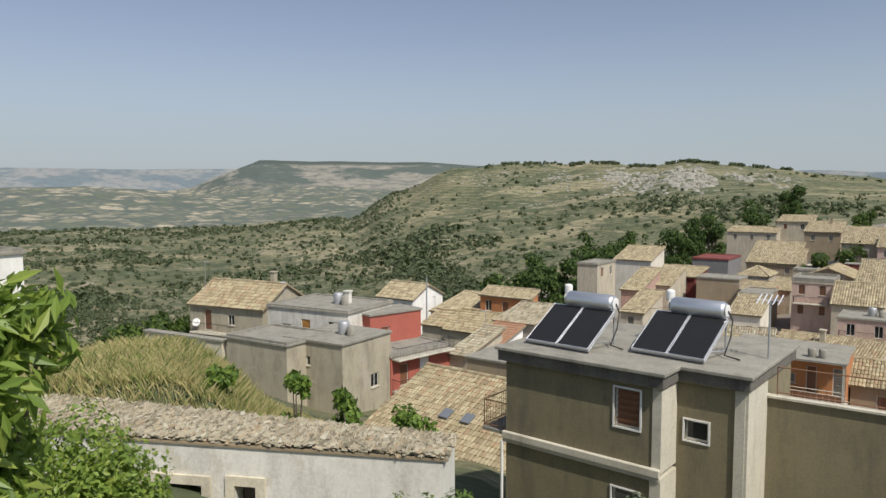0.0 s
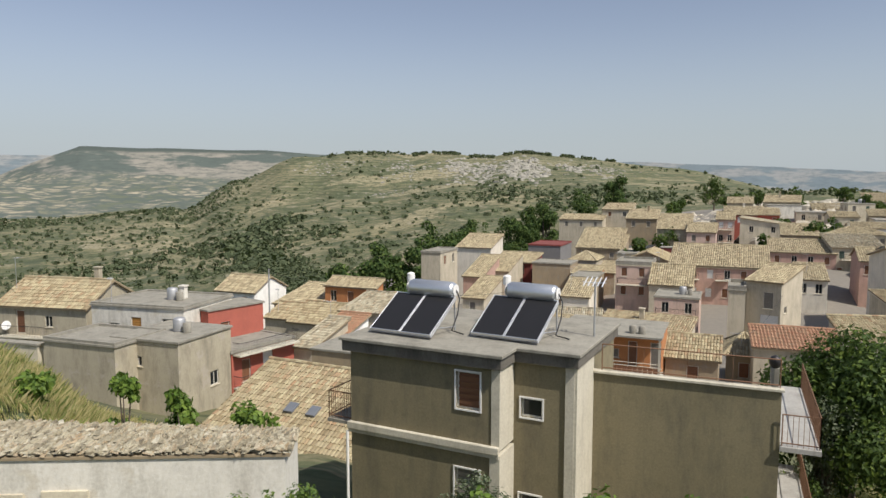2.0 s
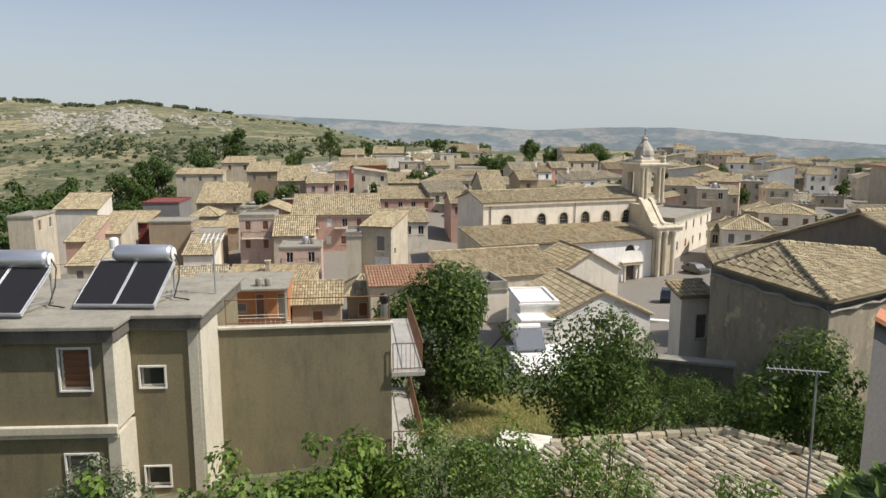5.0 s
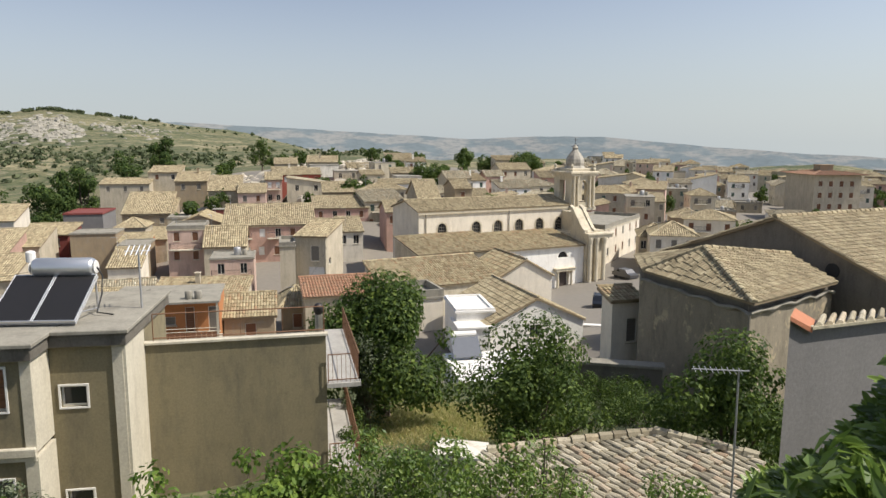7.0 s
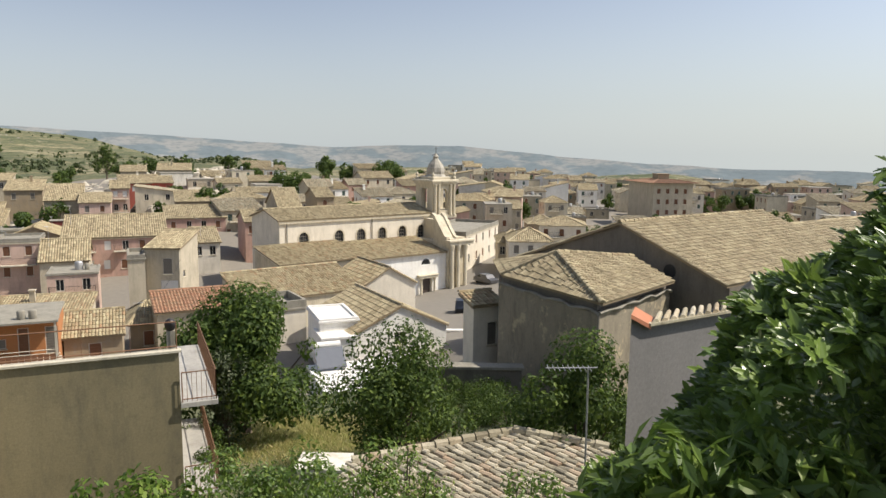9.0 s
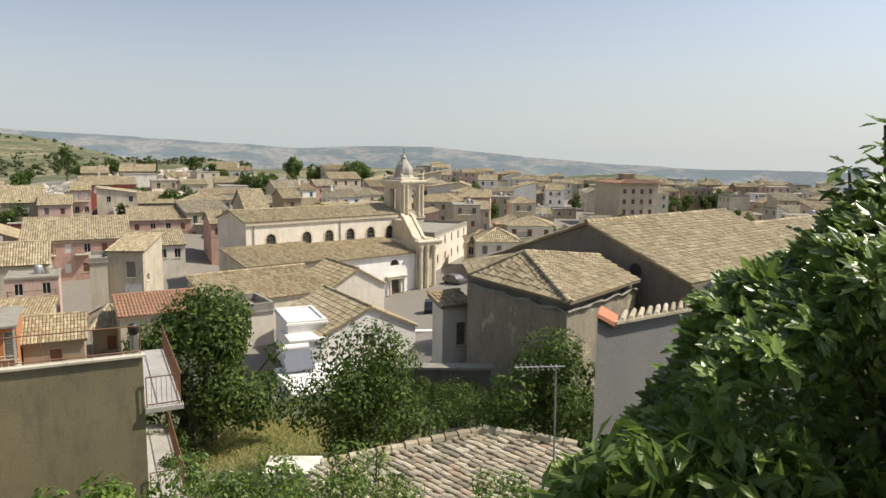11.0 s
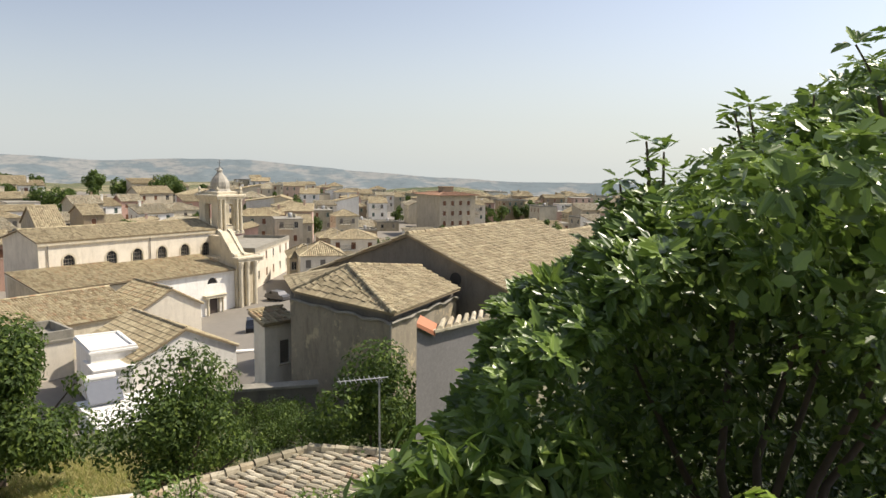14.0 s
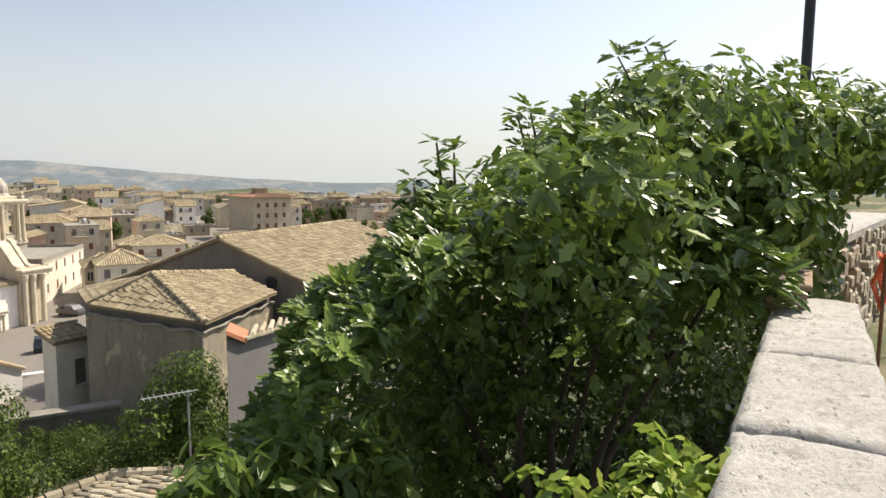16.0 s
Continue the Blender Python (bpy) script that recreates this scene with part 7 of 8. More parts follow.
# ---------- trees of the town and hillside ----------
def pines():
    r = random.Random(3)
    for x, y, z, w, h in (
        (114.7, 233.8, -17.4, 10.5, 20.0), (95.7, 220.6, -22.6, 12.0, 21.0), (31.6, 147.1, -27.1, 10.9, 21.2), (15.5, 127.5, -27.7, 13.4, 16.0), (8.5, 120.1, -27.0, 8.7, 13.0),
        (22.0, 130.0, -28.0, 10.0, 17.0), (62.8, 195.6, -27.7, 13.2, 18.2), (52.3, 193.5, -28.6, 11.3, 17.4), (44.0, 175.0, -28.0, 9.0, 16.0), (79.0, 211.1, -27.2, 10.9, 21.0),
        (71.0, 203.0, -27.2, 9.9, 18.5), (38.0, 160.0, -27.5, 8.0, 15.5)):
        tree(x, y, z, w, h, h * 0.15, int(x * 10), 3400, 0.85, M_LEAF_PINE, "tall dark green pine among the town edge trees", "pine_tree", n=26, category="tree")
    for x, y, z, w, h in (
        (65.5, 124.3, -19.2, 6.2, 8.2), (140.5, 135.8, -14.3, 12.6, 9.6), (144.3, 131.7, -14.6, 9.4, 8.2), (165.2, 251.0, -12.4, 12.1, 12.5), (156.9, 195.2, -13.6, 8.0, 10.0), (111.3, 142.0, -16.1, 7.2, 7.2),
        (228.3, 195.3, -11.6, 9.7, 9.5), (211.4, 152.1, -13.7, 12.6, 10.0), (197.7, 97.5, -18.6, 7.4, 10.4), (195.7, 139.7, -14.5, 9.7, 10.8), (212.7, 182.8, -11.6, 7.9, 9.8), (211.1, 169.0, -12.7, 9.8, 8.4),
        (-30.5, 72.3, -19.9, 6.9, 7.9), (-27.5, 74.9, -20.5, 6.1, 7.0), (-34.0, 74.0, -20.5, 6.1, 6.6), (250, 60, -22, 12, 9), (270, 30, -22, 12, 9), (330, 90, -24, 16, 10), (300, 10, -22, 14, 8), (340, 40, -23, 14, 8)):
        tree(x, y, z, w, h, h * 0.12, int(x * 7) + 1, 2200, 0.75, M_LEAF_DARK, "round dark green tree between the houses", "tree", n=20)


pines()


def town_trees():
    r = random.Random(44)
    for k in range(64):
        az, d = (r.uniform(26, 84), r.uniform(150, 320)) if k < 40 else (r.uniform(56, 86), r.uniform(150, 420))
        x, y = d * math.sin(radians(az)), d * math.cos(radians(az))
        w = r.uniform(4, 8)
        tree(x, y, land(x, y) - 0.3, w, w * r.uniform(0.8, 1.05) + 1.5, 0.5, int(az * 100), 900, 0.8, M_LEAF_DARK, "green tree between the town roofs", "tree", n=14)


town_trees()

# garden trees below the parapet
tree(21.5, 23.1, -12.4, 8.0, 6.3, 0.4, 11, 21000, 0.24, M_LEAF_DARK, "dense dark green walnut tree in the garden", "walnut_tree", n=46)
tree(19.4, 22.0, -12.6, 3.2, 4.8, 0.3, 12, 6000, 0.13, M_LEAF_OLIVE, "grey green olive tree beside the walnut", "olive_tree", n=32)
tree(20.2, 13.9, -11.3, 6.3, 4.9, 0.3, 13, 12500, 0.18, M_LEAF_DARK, "bushy garden tree with open leafy crown", "tree", n=44)
tree(20.9, 7.4, -11.6, 5.6, 5.8, 0.5, 14, 11000, 0.18, M_LEAF_DARK, "green tree behind the antenna mast", "tree", n=38)
tree(4.4, 16.0, -11.0, 2.8, 4.2, 0.3, 15, 6000, 0.11, M_LEAF_OLIVE, "grey green shrub at the foot of the block house", "olive_tree", n=30)

# undergrowth; the last four bushes are added to stand for deep shade
GARDEN = ((28.7, 19.6, 2.6, 2.2), (30.8, 18.0, 2.4, 2.4), (31.6, 16.2, 2.8, 2.0), (27.2, 14.6, 2.4, 1.6), (25.0, 15.4, 2.2, 1.5), (29.0, 16.8, 2.2, 1.5), (23.6, 25.6, 2.4, 2.0), (26.0, 19.2, 2.0, 1.1), (17.9, 21.8, 2.2, 1.9), (24.4, 18.0, 1.6, 0.9), (16.6, 19.2, 2.0, 1.3), (28.5, 14.2, 3.0, 1.5), (27.0, 12.8, 2.9, 1.4), (29.8, 15.4, 3.0, 1.5), (28.0, 11.4, 2.9, 1.4))


def shrub(x, y, z, w, h, seed, leaves, size, mat, label, name="shrub", lobed=False, n=18):
    s = root(name, x, y, z, 0, label, "shrub", "shrubs below the wall")
    r = random.Random(seed)
    cl = clumps(r, w, h, n, 0.0, 0.34)
    g = Geo()
    for c in cl[:8]:
        g.tube([(r.uniform(-0.1, 0.1), r.uniform(-0.1, 0.1), -0.3), (c[0] * 0.5, c[1] * 0.5, c[2] * 0.5), c[:3]], [0.035, 0.022, 0.008], 5)
    g.done("stem", M_BARK, s)
    leaf_cloud(cl, leaves, size, r, lobed).done("leaves", mat, s)
    return s


k = 40
for x, y, top, w in ((-0.45, 10.38, -4.5, 1.7), (0.29, 11.4, -5.1, 1.7), (2.4, 9.1, -4.45, 1.5), (3.0, 8.4, -4.35, 1.7), (4.0, 8.6, -4.3, 2.0), (5.2, 8.5, -4.3, 2.2),
                     (6.2, 8.4, -4.45, 2.2), (7.0, 7.7, -4.55, 2.2), (7.6, 7.1, -4.6, 2.1), (8.6, 6.7, -4.75, 2.1), (9.5, 6.4, -5.0, 1.9), (8.6, 7.6, -5.3, 2.0), (1.3, 9.4, -4.9, 1.6), (8.9, 3.9, -4.5, 1.7)):
    k += 1
    z = land(x, y) - 0.1
    fig = 2 < x < 7
    shrub(x, y, z, w, top - z + 0.25, k, 3400 if not fig else 4000, 0.085 if not fig else 0.105, M_LEAF_MID if not fig else M_LEAF_FIG2, "fig bush below the wall" if fig else "leafy green bush below the wall", "fig_bush" if fig else "shrub", fig, 26)
for x, y, top, w in ((-5.6, 17.5, -4.6, 1.3), (-2.2, 16.0, -4.4, 1.1), (-0.9, 16.4, -4.9, 1.6), (-3.6, 16.8, -4.3, 0.9)):
    k += 1
    z = land(x, y) - 0.2
    shrub(x, y, z, w, top - z + 0.2, k, 900, 0.16, M_LEAF_FIG2, "young fig bush growing behind the ruin", "fig_bush", True, 14)

for x, y, w, h in GARDEN:
    k += 1
    shrub(x, y, land(x, y) - 0.1, w, h if x < 22 or w > 2.85 else h * 0.6, k, 1900, 0.12, M_LEAF_DARK, "dark leafy undergrowth bush filling the shade of the walled garden", "shrub", False, 20)


# ---------- parapet under the camera ----------
def parapet():
    ax = Vector((0.8798, -0.4754, 0))
    nr = Vector((-0.4754, -0.8798, 0))
    w = root("parapet_wall", 0, 0, -3.6, 90, "low street parapet wall with worn limestone coping", "wall")
    g = Geo()
    a, b = ax * -4.0 + nr * -0.19, ax * 4.75 + nr * -0.19
    P = [a + nr * -0.19, b + nr * -0.19, b + nr * 0.19, a + nr * 0.19]
    for i in range(4):
        p, q = P[i], P[(i + 1) % 4]
        g.quad((p.x, p.y, 0), (q.x, q.y, 0), (q.x, q.y, 2.72), (p.x, p.y, 2.72))
    g.done("wall", M_STONE, w)
    r = random.Random(9)
    edges = [-4.0, -3.1, -2.3, -1.4, -0.6, 0.3, 1.05, 1.74, 2.4, 3.3, 4.05, 4.75]
    for s0, s1 in zip(edges, edges[1:]):
        k = Geo()
        n, m = 30, 18
        lift = r.uniform(-0.012, 0.012)
        for i in range(n + 1):
            s = s0 + 0.008 + (s1 - s0 - 0.016) * i / n
            end = 0.012 if i in (0, n) else 0.0
            for j in range(m + 1):
                q = j / m * 2 - 1
                x = -0.172 + 0.217 * q * (1 - end)
                z = 2.785 + 0.085 * (1 - abs(q) ** 22.0) ** 0.5 + 0.008 * (1 - q * q) + lift - end
                p = ax * s + nr * x
                nz = noise.fractal(Vector((p.x * 5, p.y * 5, z * 5)), 1.0, 2.0, 6)
                nz2 = noise.noise(Vector((p.x * 22, p.y * 22, z * 22)))
                p = p + Vector((0, 0, z + 0.007 * nz + 0.004 * nz2 - 0.012 * max(0.0, noise.noise(Vector((p.x * 30, p.y * 30, 4))) - 0.25) * 4)) + nr * (0.012 * nz * q)
                k.v.append(tuple(p))
        for i in range(n):
            for j in range(m):
                c = i * (m + 1) + j
                k.f.append((c, c + m + 1, c + m + 2, c + 1))
        k.f.append(tuple(range(m + 1)))
        k.f.append(tuple(n * (m + 1) + j for j in reversed(range(m + 1))))
        k.done("coping_stone", M_COPING, w, smooth=True)
    t = root("planter_box", 4.2, -1.93, -0.77, 118, "brown terracotta planter box on the wall end", "planter")
    g = Geo()
    g.box(-0.3, -0.08, 0, 0.3, 0.16, 0.14, 0.012)
    g.box(-0.32, -0.1, 0.14, 0.32, 0.18, 0.168, 0.008)
    g.done("box", M_TERRADARK, t)
    g = Geo()
    g.box(-0.28, -0.06, 0.17, 0.28, 0.14, 0.18)
    g.done("soil", M_BARK, t)
    f = root("rubble_wall", 7.0, -3.55, -2.3, 128, "low rubble stone wall along the lane", "wall")
    g = Geo()
    g.box(0, 0, 0, 6.0, 0.4, 1.5)
    g.done("core", M_DARKSTONE, f)
    rr = random.Random(2)
    g = Geo()
    for i in range(260):
        x, z = rr.uniform(0, 5.9), rr.uniform(0.1, 1.5)
        s = rr.uniform(0.06, 0.14)
        g.box(x - s, -0.08 - rr.uniform(0, 0.05), z - s * 0.6, x + s, 0.05, z + s * 0.6, 0.02)
    g.done("stones", M_GREY, f)["kind"] = "stuff"
    g = Geo()
    g.box(-0.1, -0.1, 1.5, 6.1, 0.5, 1.62, 0.03)
    g.done("coping", M_COPING, f)
    n = root("safety_netting", 7.0, -4.25, -2.3, 128, "crumpled orange plastic safety netting beside the lane", "netting")
    g = Geo()
    for i in range(14):
        x = i * 0.16
        g.tube([(x, 0.05 * math.sin(i), 0.95), (x + 0.05, 0.1 * math.cos(i * 2), 1.2), (x + 0.02, 0.06 * math.sin(i * 3), 1.5 + 0.1 * math.sin(i * 1.7))], 0.02, 4)
    for z in (1.0, 1.12, 1.24, 1.36, 1.46):
        g.tube([(i * 0.16, 0.08 * math.sin(i + z * 9), z + 0.04 * math.sin(i * 2.1)) for i in range(14)], 0.02, 4)
    g.done("net", M_NET, n)
    for x in (0, 2.1):
        g = Geo()
        g.tube([(x, 0, 0), (x, 0, 1.45)], 0.018, 6)
        g.done("post", M_RUST, n)
    l = root("street_lamp", 8.45, -4.12, -2.4, 0, "tall black iron street lamp post", "street lamp")
    g = Geo()
    g.lathe([(0.11, 0), (0.1, 0.5), (0.06, 0.6), (0.055, 4.8), (0.04, 5.4)], 12)
    g.done("post", M_IRON, l, smooth=True)
    g = Geo()
    g.lathe([(0.05, 5.4), (0.18, 5.5), (0.2, 5.8), (0.06, 6.0)], 12)
    g.done("lantern", M_IRON, l)


M_TERRADARK = plain("weathered_terracotta", (0.3, 0.21, 0.14), 0.85, 0, 0.3)
parapet()


# ---------- big fig tree beyond the parapet ----------
# outline of the crown as heading and elevation from the wall
CROWN = ((68.5, -24.4), (70.2, -23.4), (74.2, -20.6), (76.9, -17.8), (79.2, -14.0), (80.6, -9.4), (85.4, -7.0), (87.6, -4.2), (91.2, -0.6), (97.0, 3.6), (102.7, 7.4), (106.0, 9.2), (109.7, 7.8), (112.5, 6.4), (118.1, 5.9), (122.2, 4.6))

# half outline of a lobed fig leaf: along the midrib, out from it
LOBES = ((0.0, 0.03), (0.08, 0.16), (0.2, 0.24), (0.29, 0.24), (0.36, 0.17), (0.5, 0.27), (0.64, 0.3), (0.68, 0.26), (0.64, 0.16), (0.8, 0.14), (0.93, 0.08), (1.0, 0.01))


def fig_leaf(g, c, a, n, s, r):
    """One leaf with blunt lobes that folds along its midrib and bends down to its tip."""
    b = n.cross(a)
    k, m = len(g.v), len(LOBES)
    fold, bend = r.uniform(0.05, 0.4), r.uniform(0.05, 0.4)
    at = lambda u, v, w: tuple(c + a * (u * s) + b * (v * s * w) + n * (fold * s * v - bend * s * u * u))
    g.v.append(tuple(c))
    for u, v in LOBES[1:]:
        g.v.append(at(u, v, 1))
    for u, v in reversed(LOBES[1:-1]):
        g.v.append(at(u, v, -1))
    g.f += [tuple(range(k, k + m)), (k, *range(k + m - 1, k + 2 * m - 2))]


def whorl(g, c, up, count, size, r):
    """A ring of leaves round the end of a twig."""
    side = up.cross(Vector((r.gauss(0, 1), r.gauss(0, 1), r.gauss(0, 1)))).normalized()
    other = up.cross(side)
    for j in range(count):
        an = j * 2.4 + r.uniform(-0.3, 0.3)
        rise = r.uniform(-0.25, 0.75)
        a = (side * math.cos(an) + other * math.sin(an) + up * rise).normalized()
        n = (up - a * a.dot(up)).normalized()
        fig_leaf(g, c + a * size * 0.3, a, n, size * r.uniform(0.7, 1.3), r)


def fig_tree():
    r = random.Random(31)
    bx, by, bz = 5.0, -0.9, -4.6
    t = root("fig_tree", bx, by, bz, 90, "big spreading fig tree with large lobed glossy leaves", "tree", "trees")
    way = [(3.55, 1.35, -1.75), (3.95, 0.95, -1.25), (4.45, 0.5, -0.62), (4.9, -0.05, -0.02), (4.95, -0.6, 0.1), (5.1, -1.2, 0.5), (5.15, -1.85, 0.42), (5.6, -2.6, 0.5), (6.2, -3.3, 0.52), (7.0, -4.2, 0.45)]
    blobs, tips = [], []
    ks = range(len(way))
    for i in range(74):
        s = i / 73 * (len(way) - 1)
        c = [float(np.interp(s, ks, [p[a] for p in way])) for a in range(3)]
        top = c[2] - 0.26
        z = top
        while z > -3.2:
            rad = r.uniform(0.24, 0.4)
            drop = top - z
            out = min(1.0, drop / 1.0)
            deep = 1.4 + 0.7 * r.random() if drop > 0.6 and c[1] < 0.6 else 0.0
            blobs.append((c[0] + r.gauss(0, 0.25) - 0.3 * out * r.random() + deep, c[1] + r.gauss(0, 0.22) - 0.1 * out * r.random(), z, rad))
            z -= rad * r.uniform(1.1, 1.7)
        tips.append(c)
    for x, y, z in ((3.7, -1.1, -0.72), (3.9, -1.2, -0.6), (4.3, -1.45, -0.45), (4.6, -1.75, -0.3), (3.3, 0.1, -1.9), (3.3, 0.7, -2.0), (5.1, -2.25, -0.45), (4.9, -2.0, -0.6)):
        blobs.append((x, y, z, 0.3))
        blobs.append((x + 0.3, y + 0.15, z - 0.25, 0.28))
    ca, ce = [c[0] for c in CROWN], [c[1] for c in CROWN]

    def fits(x, y, z, q):
        dd = math.hypot(x, y)
        az, half = math.degrees(math.atan2(x, y)), math.degrees(q / dd)
        if az + half > 118.8 and math.degrees(math.atan2(z - q, dd)) < -2.5:
            return False
        return az - half * 0.8 > 71.5 and math.degrees(math.atan2(z + q, dd)) < np.interp(az - half * 0.5, ca, ce) - 0.5

    for _ in range(760):
        az = r.uniform(72.5, 121.0)
        dd = float(np.interp(az, (72, 90, 105, 112, 117, 121), (3.6, 4.1, 4.2, 4.5, 5.4, 6.2))) + r.uniform(-0.15, 0.9)
        el = r.uniform(-30.0, float(np.interp(az, ca, ce)) - 1.5)
        top = float(np.interp(az, ca, ce))
        if el > top - 5.5 and az < 112:
            dd = float(np.interp(az, (72, 90, 105, 112), (3.9, 4.6, 4.7, 4.9))) - 0.9 * (top - el) / 5.5 + r.uniform(-0.12, 0.12)
        elif az > 79 and el < max(-9.0, top - 12):
            if r.random() < 0.15:
                continue
            dd += r.uniform(0.5, 0.9) if r.random() < 0.28 else r.uniform(1.7, 2.5)
        blobs.append((dd * math.sin(radians(az)), dd * math.cos(radians(az)), dd * math.tan(radians(el)), r.uniform(0.13, 0.3)))
    # sunlit boughs that reach out over the wall, with a dark hollow under them
    for _ in range(95):
        az, dd = r.uniform(95, 108), r.uniform(3.2, 3.8)
        el = r.uniform(-8.0, min(1.0, float(np.interp(az, ca, ce)) - 3.5))
        blobs.append((dd * math.sin(radians(az)), dd * math.cos(radians(az)), dd * math.tan(radians(el)), r.uniform(0.1, 0.2)))
    # unseen leaves added behind the crown, a roof that keeps the hollow dark
    for _ in range(420):
        x, y = r.uniform(5.2, 8.2), r.uniform(-4.2, 0.2)
        dd = math.hypot(x, y)
        el = float(np.interp(math.degrees(math.atan2(x, y)), ca, ce)) - 3.0
        blobs.append((x, y, dd * math.tan(radians(el)) - r.uniform(0.1, 0.6), r.uniform(0.22, 0.36)))
    blobs = [b for b in blobs if fits(*b)]
    loc = [(x - bx, y - by, z - bz, q) for x, y, z, q in blobs]
    crown = leaf_cloud(loc, 15000, 0.09, r, True, 0.6)
    # extra leaves packed high up, added to block the sun from the hollow
    roofing = [q for q in loc if q[2] + bz > -0.9 and q[0] + bx > 4.5]
    shade = leaf_cloud(roofing, 20000, 0.13, r, True, 0.6)
    base = len(crown.v)
    crown.v += shade.v
    crown.f += [tuple(base + i for i in f) for f in shade.f]
    wts = [b[3] ** 2 for b in loc]
    for cx, cy, cz, q in r.choices(loc, wts, k=7800):
        v = Vector((r.gauss(-0.25, 1), r.gauss(-0.1, 1), r.gauss(0.45, 0.8))).normalized()
        if cx + bx < 3.9 and r.random() < 0.35:
            continue
        whorl(crown, Vector((cx, cy, cz)) + v * q * r.uniform(0.75, 1.15), (v + Vector((-0.3, -0.3, 0.75))).normalized(), r.randint(4, 8), 0.082, r)
    for _ in range(2300):
        az = 71 + 20 * r.random() ** 1.3
        low = r.random() ** 1.2
        el, dd = float(np.interp(az, ca, ce)) - 0.9 - float(np.interp(az, (72, 77, 82), (9.0, 8.0, 5.0))) * low, 4.3 - 1.1 * low + r.uniform(-0.15, 0.15)
        dd += 0.45 * noise.noise(Vector((az * 0.45, el * 0.45, 2.0)))
        if noise.noise(Vector((az * 0.6, el * 0.6, 8.0))) < -0.22:
            continue
        c = Vector((dd * math.sin(radians(az)) - bx, dd * math.cos(radians(az)) - by, dd * math.tan(radians(el)) - bz))
        whorl(crown, c, Vector((r.gauss(-0.35, 0.3), r.gauss(-0.35, 0.3), 0.9)).normalized(), r.randint(5, 8), 0.08 * r.uniform(0.7, 1.3), r)
    for _ in range(26):
        c = Vector((r.uniform(3.8, 4.15) - bx, r.uniform(-1.72, -1.5) - by, r.uniform(-0.68, -0.36) - bz))
        whorl(crown, c, Vector((r.gauss(-0.3, 0.3), r.gauss(-0.2, 0.3), 1)).normalized(), r.randint(4, 7), 0.12, r)
    crown.done("crown", M_LEAF_FIG, t)
    g = Geo()
    fork = Vector((0, 0, 1.2))
    g.tube([(0.1, 0.05, -0.3), (0.05, 0, 0.5), tuple(fork)], [0.2, 0.17, 0.15], 10)
    for k in range(6):
        c = r.choice([q for q in loc if -0.2 < q[0] < 0.9 and -1.2 < q[1] < 1.2 and q[2] > 3.4])
        p = Vector(c[:3])
        mid = fork.lerp(p, 0.5) + Vector((0.35, r.uniform(-0.3, 0.3), -0.15))
        g.tube([tuple(fork), tuple(mid), tuple(p)], [0.05, 0.03, 0.01], 6)
    g.done("trunk", M_BARK, t, smooth=True)
    # shoots that stand out of the crown
    L, S = Geo(), Geo()
    shoots = [(4.4, 0.13, -0.1), (4.33, 0.0, 0.1), (4.5, -0.1, 0.05), (4.9, -0.5, 0.3), (4.91, -0.58, 0.34), (5.02, -0.95, 0.4), (5.03, -1.15, 0.68), (5.06, -1.33, 0.75), (5.06, -1.45, 0.72), (5.08, -1.85, 0.58), (5.1, -1.95, 0.6), (5.4, -2.4, 0.6), (5.6, -2.7, 0.68), (5.9, -3.05, 0.68), (6.2, -3.4, 0.66)]
    for x, y, z in shoots:
        p = Vector((x - bx, y - by, z - bz))
        q = p + Vector((r.uniform(-0.05, 0.2), r.uniform(-0.25, 0.05), -0.5))
        S.tube([tuple(q), tuple((p + q) / 2 + Vector((0.02, -0.03, 0.05))), tuple(p)], [0.014, 0.01, 0.006], 5)
        for f in (0.0, 0.28, 0.6):
            whorl(L, p.lerp(q, f * 0.7), Vector((r.gauss(0, 0.2), r.gauss(0, 0.2), 1)).normalized(), 7, 0.1, r)
    L.done("shoot_leaves", M_LEAF_FIG, t)
    S.done("shoot_wood", M_BARK, t)


fig_tree()


def bush(name, x, y, blobs, leaves, size, mat, label, seed, lobed=False, droop=0.35, wide=0.27):
    z = land(x, y) - 0.15
    b = root(name, x, y, z, 90, label, "shrub", "shrubs below the wall")
    r = random.Random(seed)
    loc = [(p[0] - x, p[1] - y, p[2] - z, p[3]) for p in blobs]
    g = Geo()
    for c in loc[:5]:
        g.tube([(r.uniform(-0.08, 0.08), r.uniform(-0.08, 0.08), 0), (c[0] * 0.3 + r.uniform(-0.2, 0.1), c[1] * 0.3, c[2] * 0.6), (c[0] * 0.8, c[1] * 0.8, c[2] * 0.9), c[:3]], [0.025, 0.014, 0.008, 0.004], 5)
    g.done("stem", M_BARK, b, smooth=True)
    leaf_cloud(loc, leaves, size, r, lobed, droop, wide).done("leaves", mat, b)


